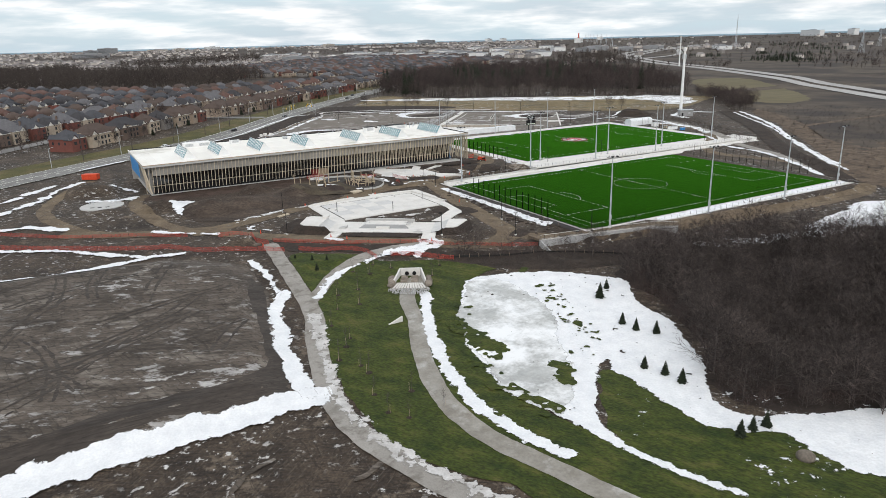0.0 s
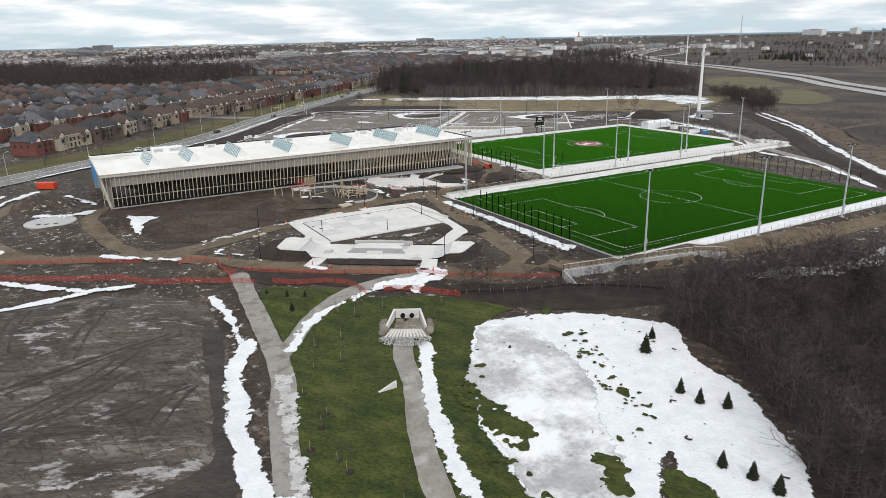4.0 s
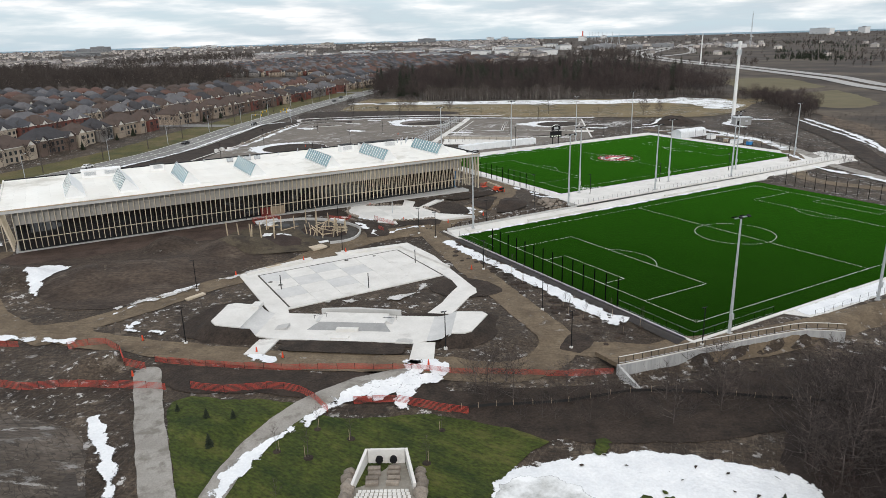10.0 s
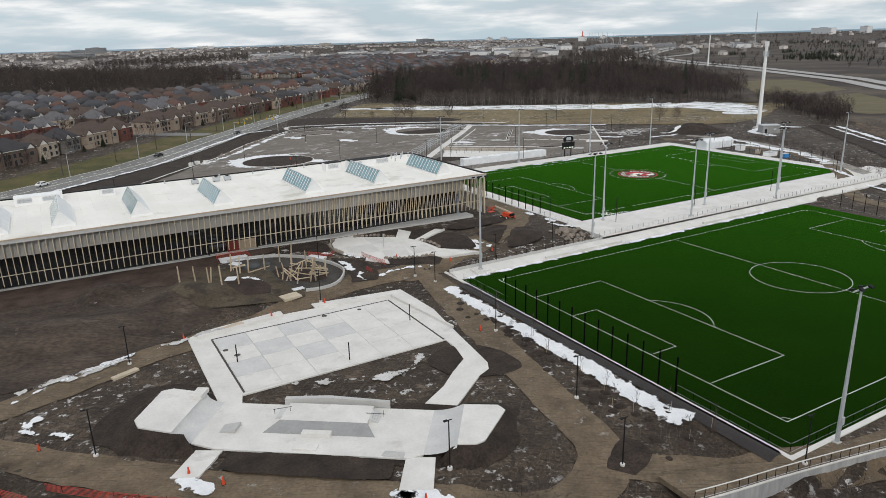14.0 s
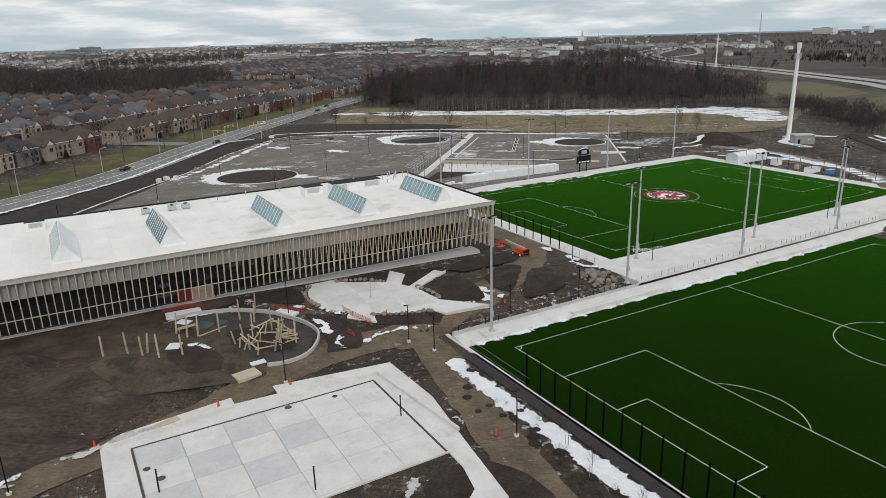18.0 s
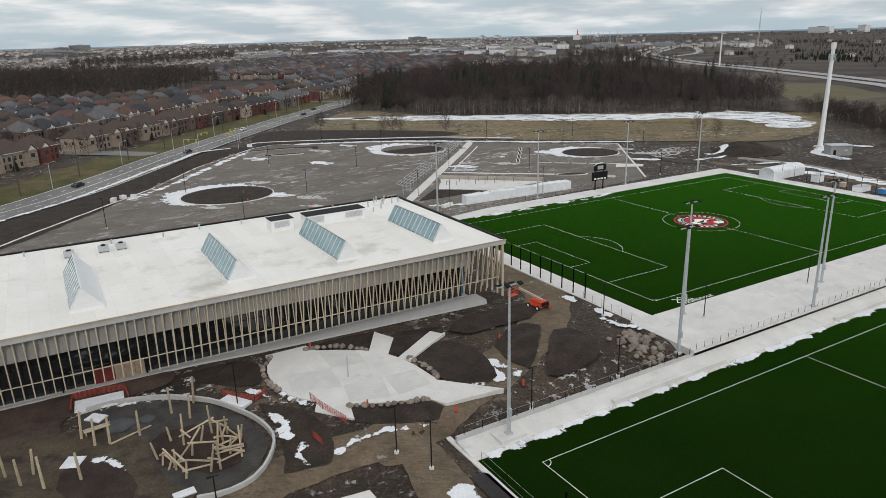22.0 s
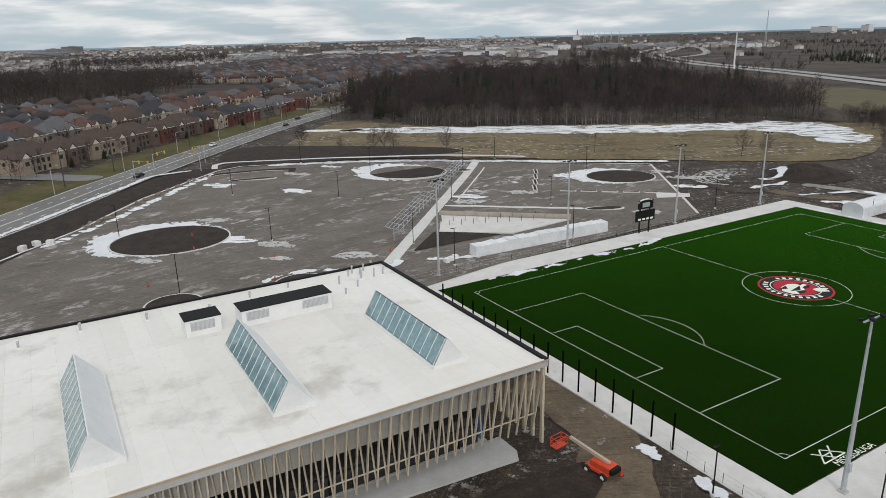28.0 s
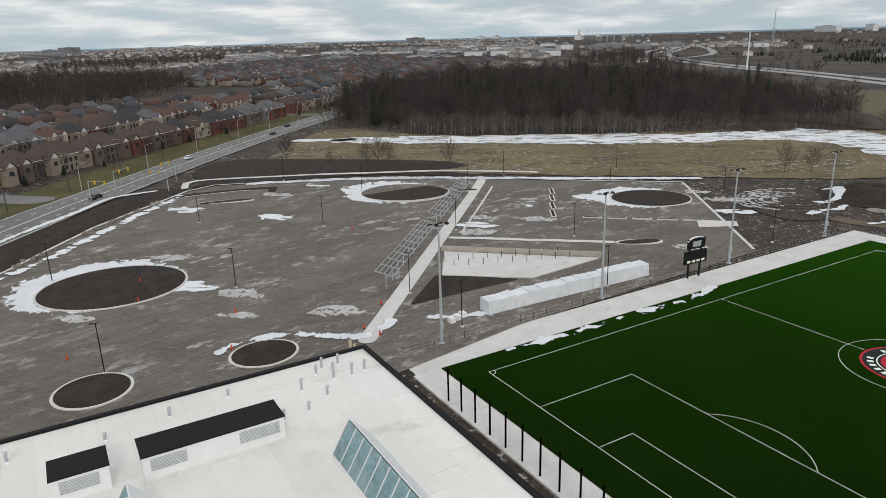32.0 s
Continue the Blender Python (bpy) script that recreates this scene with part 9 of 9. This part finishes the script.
def car(x, y, turn, paint):
    c = thing("car", paint.name.split("_")[-1] + " parked car seen from above", "car", "cars", pose(x, y, ground_z(x, y) + 0.36, 0, 0, turn))
    prof = [(-2.2, 0.35), (-2.2, 0.85), (-1.3, 0.98), (-0.7, 1.5), (0.9, 1.5), (1.6, 0.98), (2.25, 0.85), (2.25, 0.35)]
    bb = B()
    n = len(prof)
    bb.add([(x2, -0.85, z2) for x2, z2 in prof] + [(x2, 0.85, z2) for x2, z2 in prof], [tuple(range(n)), tuple(range(2 * n - 1, n - 1, -1))] + [(i, n + i, n + (i + 1) % n, (i + 1) % n) for i in range(n)])
    part("body", bb, paint, c)
    part("windscreen", B().add([(1.58, -0.7, 1.02), (1.58, 0.7, 1.02), (0.95, 0.65, 1.47), (0.95, -0.65, 1.47)], [(0, 1, 2, 3)]), MAT["far_glass"], c)
    part("rear_window", B().add([(-1.3, -0.7, 1.02), (-1.3, 0.7, 1.02), (-0.75, 0.65, 1.47), (-0.75, -0.65, 1.47)], [(3, 2, 1, 0)]), MAT["far_glass"], c)
    for s in (-1, 1):
        part("side_window", B().box(-0.9, 1.0, min(s * 0.84, s * 0.87), max(s * 0.84, s * 0.87), 1.02, 1.4), MAT["far_glass"], c)
        for wx in (-1.35, 1.4):
            part("wheel", B().tube((wx, s * 0.7, 0.33), (wx, s * 0.9, 0.33), 0.33, 0.33, 12), MAT["rubber"], c)


road_line = curve_points(ROAD, 1.0)
for f, off, k in ((0.30, 3, 0), (0.36, -3, 0), (0.43, 3, 1), (0.50, -3, 0), (0.535, 3, 0), (0.60, -3, 0), (0.64, -3, 0), (0.655, -3, 4), (0.67, -3, 0), (0.24, 3, 1), (0.7, 3, 2)):
    i = int(f * (len(road_line) - 2))
    a, b = Vector(road_line[i]), Vector(road_line[i + 1])
    d = (b - a).normalized()
    car(a.x - d.y * off, a.y + d.x * off, math.degrees(math.atan2(d.y, d.x)) + (180 if off > 0 else 0), CARS[k])
for i in range(30):
    u = rnd.uniform(90, 420)
    p = uv(u, rnd.choice((56, 60, 75, 79)))
    car(p.x, p.y, 45.6 + rnd.choice((0, 90, 90, 270)), rnd.choice(CARS))
for f in np.linspace(0.2, 0.8, 22):
    i = int(f * (len(road_line) - 2))
    a, b = Vector(road_line[i]), Vector(road_line[i + 1])
    d = (b - a).normalized()
    p = a + Vector((-d.y, d.x)) * 13
    sl = thing("utility_pole", "tall weathered wooden utility pole beside the road", "utility pole", "utility poles", pose(p.x, p.y, ground_z(p.x, p.y), 0, 0, math.degrees(math.atan2(d.y, d.x))))
    part("pole", B().tube((0, 0, -0.4), (0, 0, 13.5), 0.2, 0.13, 7), MAT["bark"], sl)
    part("cross_arm", B().box(-0.06, 0.06, -1.4, 1.4, 12.4, 12.55), MAT["wood"], sl)
    part("wire", B().tube((0, -1.2, 12.6), (15.6, -1.2, 12.5), 0.02, 0.02, 3).tube((0, 1.2, 12.6), (15.6, 1.2, 12.5), 0.02, 0.02, 3).tube((0, 0, 10.0), (15.6, 0, 9.9), 0.035, 0.035, 3), MAT["dark_metal"], sl)
for f in np.linspace(0.18, 0.72, 15):
    i = int(f * (len(road_line) - 2))
    a, b = Vector(road_line[i]), Vector(road_line[i + 1])
    d = (b - a).normalized()
    p = a + Vector((-d.y, d.x)) * 9.6
    sl = thing("street_lamp", "grey street lamp with a curved arm over the road", "street lamp", "street lamps", pose(p.x, p.y, ground_z(p.x, p.y), 0, 0, math.degrees(math.atan2(d.y, d.x)) - 90))
    part("pole", B().tube((0, 0, -0.2), (0, 0, 8.6), 0.12, 0.08, 7), MAT["galv"], sl)
    part("arm", B().tube((0, 0, 8.6), (2.4, 0, 9.4), 0.06, 0.05, 6), MAT["galv"], sl)
    part("lamp_head", B().box(2.2, 3.0, -0.16, 0.16, 9.32, 9.48), MAT["galv"], sl)
for x, y, turn in ((14, 316, 40), (34, 326, 220), (28, 305, 130), (6, 304, 310)):
    ts = thing("traffic_signal", "traffic signal on a long mast arm at the junction", "traffic signal", "traffic signals", pose(x, y, ground_z(x, y), 0, 0, turn))
    part("pole", B().tube((0, 0, -0.2), (0, 0, 6.4), 0.14, 0.1, 7), MAT["galv"], ts)
    part("mast_arm", B().tube((0, 0, 6.2), (6.5, 0, 6.6), 0.08, 0.06, 6), MAT["galv"], ts)
    for x2 in (2.5, 6.3):
        part("signal_head", B().box(x2 - 0.2, x2 + 0.2, -0.2, 0.2, 5.5, 6.6), material("signal_yellow", (0.55, 0.36, 0.02), 0.5) if "signal_yellow" not in bpy.data.materials else bpy.data.materials["signal_yellow"], ts, "yellow signal head")

# ---------------------------------------------------------------- far country
HWY = [(300, -20), (380, 92), (470, 222), (570, 370), (652, 500), (740, 660), (830, 800), (960, 960), (1180, 1130), (1420, 1290), (1800, 1500)]
for o in (-11, 11):
    ln = []
    for i, (x, y) in enumerate(HWY):
        a, b = Vector(HWY[max(0, i - 1)]), Vector(HWY[min(len(HWY) - 1, i + 1)])
        d = (b - a).normalized()
        ln.append((x - d.y * o, y + d.x * o))
    cover("highway", ln, material("highway_concrete_%d" % o, (0.3, 0.29, 0.28), 0.85, second=(0.36, 0.35, 0.34), scale=0.02, detail_scale=0.3, space="World"), 0.6, "pale divided highway crossing the far land", "road", closed=False, half=7, cell=5)
cover("highway_ramp", [(860, 850), (940, 868), (1060, 930), (1230, 1075), (1400, 1240), (1420, 1300), (1290, 1245), (1120, 1140), (985, 1010)], bpy.data.materials["highway_concrete_11"], 0.6, "pale curved highway ramp", "road", closed=False, half=7, cell=5)
EASTF = material("dry_stubble_field", (0.095, 0.08, 0.043), 0.95, second=(0.13, 0.11, 0.063), scale=0.02, detail_scale=0.4, spread=0.2, space="World", turn=40, stretch=(0.2, 1, 1))
cover("east_field", [(316, 167), (328, 223), (371, 280), (445, 352), (496, 350), (476, 298), (373, 180)], EASTF, 0.25, "dry yellowish field beside the highway", "field", cell=5, rag=4, seed=120)
cover("far_field", [(520, 250), (700, 520), (900, 740), (1300, 860), (1500, 600), (1000, 300), (640, 120)], MAT["farland"], 0.25, "dry brown fields beyond the highway", "field", cell=14, rag=12, size=40, seed=121)

rnd = random.Random(17)
WH = [material("shed_" + n, c, 0.7, space="World") for n, c in (("white", (0.62, 0.62, 0.62)), ("grey", (0.22, 0.225, 0.235)), ("beige", (0.45, 0.41, 0.36)))]


def far_block(x, y, w, d, h, turn, mat, label, category, bands=0):
    z = ground_z(x, y) - 1
    b = thing(category.replace(" ", "_"), label, category, "distant " + category + "s", pose(x, y, z, 0, 0, turn))
    part("wall", B().box(-w / 2, w / 2, -d / 2, d / 2, 0, h), mat, b)
    part("roof", B().box(-w / 2 - 0.3, w / 2 + 0.3, -d / 2 - 0.3, d / 2 + 0.3, h, h + 0.6), WH[1], b)
    part("plant_room", B().box(-w / 6, w / 6, -d / 5, d / 5, h + 0.6, h + 3), WH[1], b)
    for i in range(bands):
        zz = 2.0 + i * (h - 2) / max(1, bands)
        part("window_band", B().box(-w / 2 + 1, w / 2 - 1, -d / 2 - 0.15, -d / 2, zz, zz + 1.4), MAT["far_glass"], b)
    return b


SHEDS = [(520, 1340, 150, 60), (640, 1240, 120, 50), (700, 1640, 140, 60), (780, 1620, 160, 60), (830, 1490, 170, 60), (860, 1400, 120, 50), (650, 1180, 90, 40), (920, 1215, 140, 55), (880, 1330, 110, 45), (1280, 2060, 200, 70), (1380, 1960, 200, 70), (1450, 1876, 160, 60), (1405, 1095, 110, 40), (520, 2080, 120, 50), (600, 2130, 120, 50), (740, 1900, 150, 60), (960, 1750, 150, 60), (1100, 1650, 140, 60)]
for x, y, w, d in SHEDS:
    far_block(x, y, w * 0.8, d * 0.8, rnd.uniform(8, 11), rnd.choice((40, 46, 50)), WH[0], "long white flat-roofed industrial hall far off", "warehouse", 1)
for i in range(16):
    t = rnd.random()
    x, y = 520 + t * 950 + rnd.gauss(0, 90), 1650 - t * 120 + rnd.gauss(0, 230)
    far_block(x, y, rnd.uniform(40, 120), rnd.uniform(30, 60), rnd.uniform(8, 13), rnd.choice((15, 45, 60)), rnd.choice(WH), "long pale flat-roofed warehouse far off", "warehouse", 1)
for x, y, w, h, turn in ((1974, 3727, 150, 26, 25), (2410, 3698, 46, 22, 25), (2490, 3650, 46, 22, 25), (113, 3743, 60, 22, 0), (190, 3735, 90, 30, 0), (64, 2945, 130, 15, 0), (3302, 2086, 190, 28, 60), (3395, 1932, 60, 30, 60), (3450, 1800, 90, 26, 60), (825, 4356, 90, 18, 10), (640, 4400, 60, 14, 10), (1500, 4150, 80, 16, 20), (500, 4300, 110, 12, 10), (2900, 3200, 120, 16, 40)):
    far_block(x, y, w, 24, h, turn, rnd.choice(WH), "distant slab block on the skyline", "apartment block", max(2, int(h / 5)))
dome = tagged(new("white_dome", boulder_mesh(3, 20, 15, 9)), "white inflated sports dome far off", "dome")
dome.data.materials[0] = WH[0]
dome.matrix_basis = pose(551, 1623, ground_z(551, 1623))
plant = far_block(2212, 2594, 70, 30, 22, 40, WH[0], "distant factory with two chimneys", "factory", 3)
for s in (-12, 10):
    part("chimney", B().tube((s, 0, 22), (s, 0, 46), 2.2, 1.6, 10), MAT["red_paint"] if s < 0 else WH[0], plant)
rs = np.random.RandomState(17)


def far_spread(n, near, power, size, seed, left_cut, right_cut, odds):
    """Places fanned out over the far country, thick where the noise is high."""
    a, r = rs.uniform(-0.62, 1.2, n), near + 3750 * rs.random_sample(n) ** power
    x, y = r * np.sin(a) - 60, r * np.cos(a)
    cut = np.where(x < y * 0.75, left_cut, right_cut)
    ok = (fractal(x, y, size, 3, seed) > cut) | (rs.random_sample(n) < odds)
    x, y = x[ok], y[ok]
    ok = signed(x, y, WOOD_FAR) < -10
    x, y = x[ok], y[ok]
    return x, y, land(x, y)


boxes, roofs2 = B(), B()
for x, y, z in zip(*far_spread(8500, 950, 1.2, 420, 60, -0.12, 0.4, 0.03)):
    w, d, h = rnd.uniform(8, 15), rnd.uniform(8, 14), rnd.uniform(5, 7)
    boxes.box(x - w / 2, x + w / 2, y - d / 2, y + d / 2, z - 1, z + h)
    hip(roofs2, x - w / 2, x + w / 2, y - d / 2, y + d / 2, z + h, 3.0, 0.5, rnd.random() < 0.5)
tagged(new("far_suburb_walls", boxes.me("far_suburb", material("far_house_mixed", (0.4, 0.36, 0.33), 0.85, second=(0.55, 0.51, 0.48), scale=0.01, island=0.5, space="World"))), "thousands of distant houses of the city", "houses", kind="stuff")
tagged(new("far_suburb_roofs", roofs2.me("far_roofs", material("far_roof_mixed", (0.12, 0.108, 0.105), 0.85, second=(0.25, 0.235, 0.23), scale=0.01, island=0.6, space="World"))), "roofs of the distant houses", "roofs", kind="stuff")
tuft_kinds = [bare_tree(1200 + i, 12.0, 6, 26, 0.4, 0.9, upright=0.8, base=0.15) for i in range(4)]
far_trees = [(x, y, z, rnd.uniform(0.4, 0.85), rnd.uniform(0, 6), rnd.randrange(4)) for x, y, z in zip(*far_spread(12000, 860, 1.1, 260, 64, 0.0, -0.05, 0.15))]
joined("far_woodland", tuft_kinds, far_trees, MAT["bark_far"], TWIG, "bare trees and woods of the far country", "woodland")


grove = []
for ax, ay, bx, by, n, deep in ((880, 500, 905, 600, 90, 26), (905, 600, 1180, 700, 110, 30), (1000, 770, 1020, 870, 40, 14), (1100, 760, 1180, 800, 30, 14), (1430, 790, 1440, 900, 60, 30), (1700, 1000, 1800, 1250, 80, 40)):
    for i in range(n):
        t = rnd.random()
        x, y = ax + (bx - ax) * t + rnd.gauss(0, deep), ay + (by - ay) * t + rnd.gauss(0, deep * 0.6)
        grove.append((x, y, ground_z(x, y), rnd.uniform(0.25, 0.5), rnd.uniform(0, 6), rnd.randrange(3)))
joined("conifer_grove", pine_kinds, grove, MAT["bark_far"], MAT["needles"], "dark conifer groves beyond the highway", "woodland")


def pylon(x, y, h, turn):
    p = thing("transmission_tower", "steel lattice transmission tower far off", "pylon", "pylons", pose(x, y, ground_z(x, y), 0, 0, turn))
    for sx in (-1, 1):
        for sy in (-1, 1):
            part("leg", B().bar((sx * 4, sy * 4, 0), (sx * 0.7, sy * 0.7, h * 0.72), 0.35, 0.35).bar((sx * 0.7, sy * 0.7, h * 0.72), (sx * 0.3, sy * 0.3, h), 0.3, 0.3), MAT["galv"], p)
    lat = B()
    for i in range(7):
        z0, z1 = h * 0.72 * i / 7, h * 0.72 * (i + 1) / 7
        k0, k1 = 4 - 3.3 * i / 7, 4 - 3.3 * (i + 1) / 7
        lat.bar((-k0, -k0, z0), (k1, -k1, z1), 0.2, 0.2).bar((k0, k0, z0), (-k1, k1, z1), 0.2, 0.2).bar((-k0, k0, z0), (-k1, -k1, z1), 0.2, 0.2)
    part("lattice", lat, MAT["galv"], p)
    for i, zz in enumerate((0.72, 0.86, 0.98)):
        part("cross_arm", B().bar((-9 + i * 1.5, 0, h * zz), (9 - i * 1.5, 0, h * zz), 0.4, 0.5), MAT["galv"], p)


for i in range(13):
    x, y = 1250 + i * 210 + rnd.uniform(-40, 40), 640 + i * 80 + rnd.uniform(-60, 60)
    pylon(x, y, 42, 60)
for i in range(8):
    pylon(1500 + i * 150, 1600 + i * 190, 40, 40)
comm = thing("lattice_mast", "tall red and white lattice radio mast", "radio mast", at=pose(1402, 1052, ground_z(1402, 1052)) @ Matrix.Scale(0.98, 4))
cb = B()
for i in range(14):
    for s in (0, 1, 2):
        a0, a1 = s * 2.094, (s + 1) * 2.094
        r0, r1 = 2.6 - i * 0.15, 2.6 - (i + 1) * 0.15
        cb.bar((r0 * math.cos(a0), r0 * math.sin(a0), i * 5.6), (r1 * math.cos(a0), r1 * math.sin(a0), i * 5.6 + 5.6), 0.45, 0.45)
        cb.bar((r0 * math.cos(a0), r0 * math.sin(a0), i * 5.6), (r1 * math.cos(a1), r1 * math.sin(a1), i * 5.6 + 5.6), 0.3, 0.3)
part("lattice", cb, MAT["galv"], comm)
part("whip", B().tube((0, 0, 78), (0, 0, 86), 0.25, 0.1, 5), MAT["galv"], comm)
# upright backdrop band; distance haze is mixed into the water's blue
LAKE = material("hazy_lake_water", (0.3, 0.42, 0.52), 0.6, second=(0.36, 0.48, 0.57), scale=0.002, detail_scale=0.01, space="World", stretch=(0.2, 0.2, 6))
lk = B()
for i in range(40):
    a0, a1 = -1.3 + 1.5 * i / 40 - 0.0, -1.3 + 1.5 * (i + 1) / 40
    lk.add([(4880 * math.sin(a) - 60, 4880 * math.cos(a), z) for a, z in ((a0 + 0.9, 5), (a1 + 0.9, 5), (a1 + 0.9, 34), (a0 + 0.9, 34))], [(0, 1, 2, 3)])
structure("backdrop_lake", lk.me("lake", LAKE), "pale blue lake along the horizon", "lake")
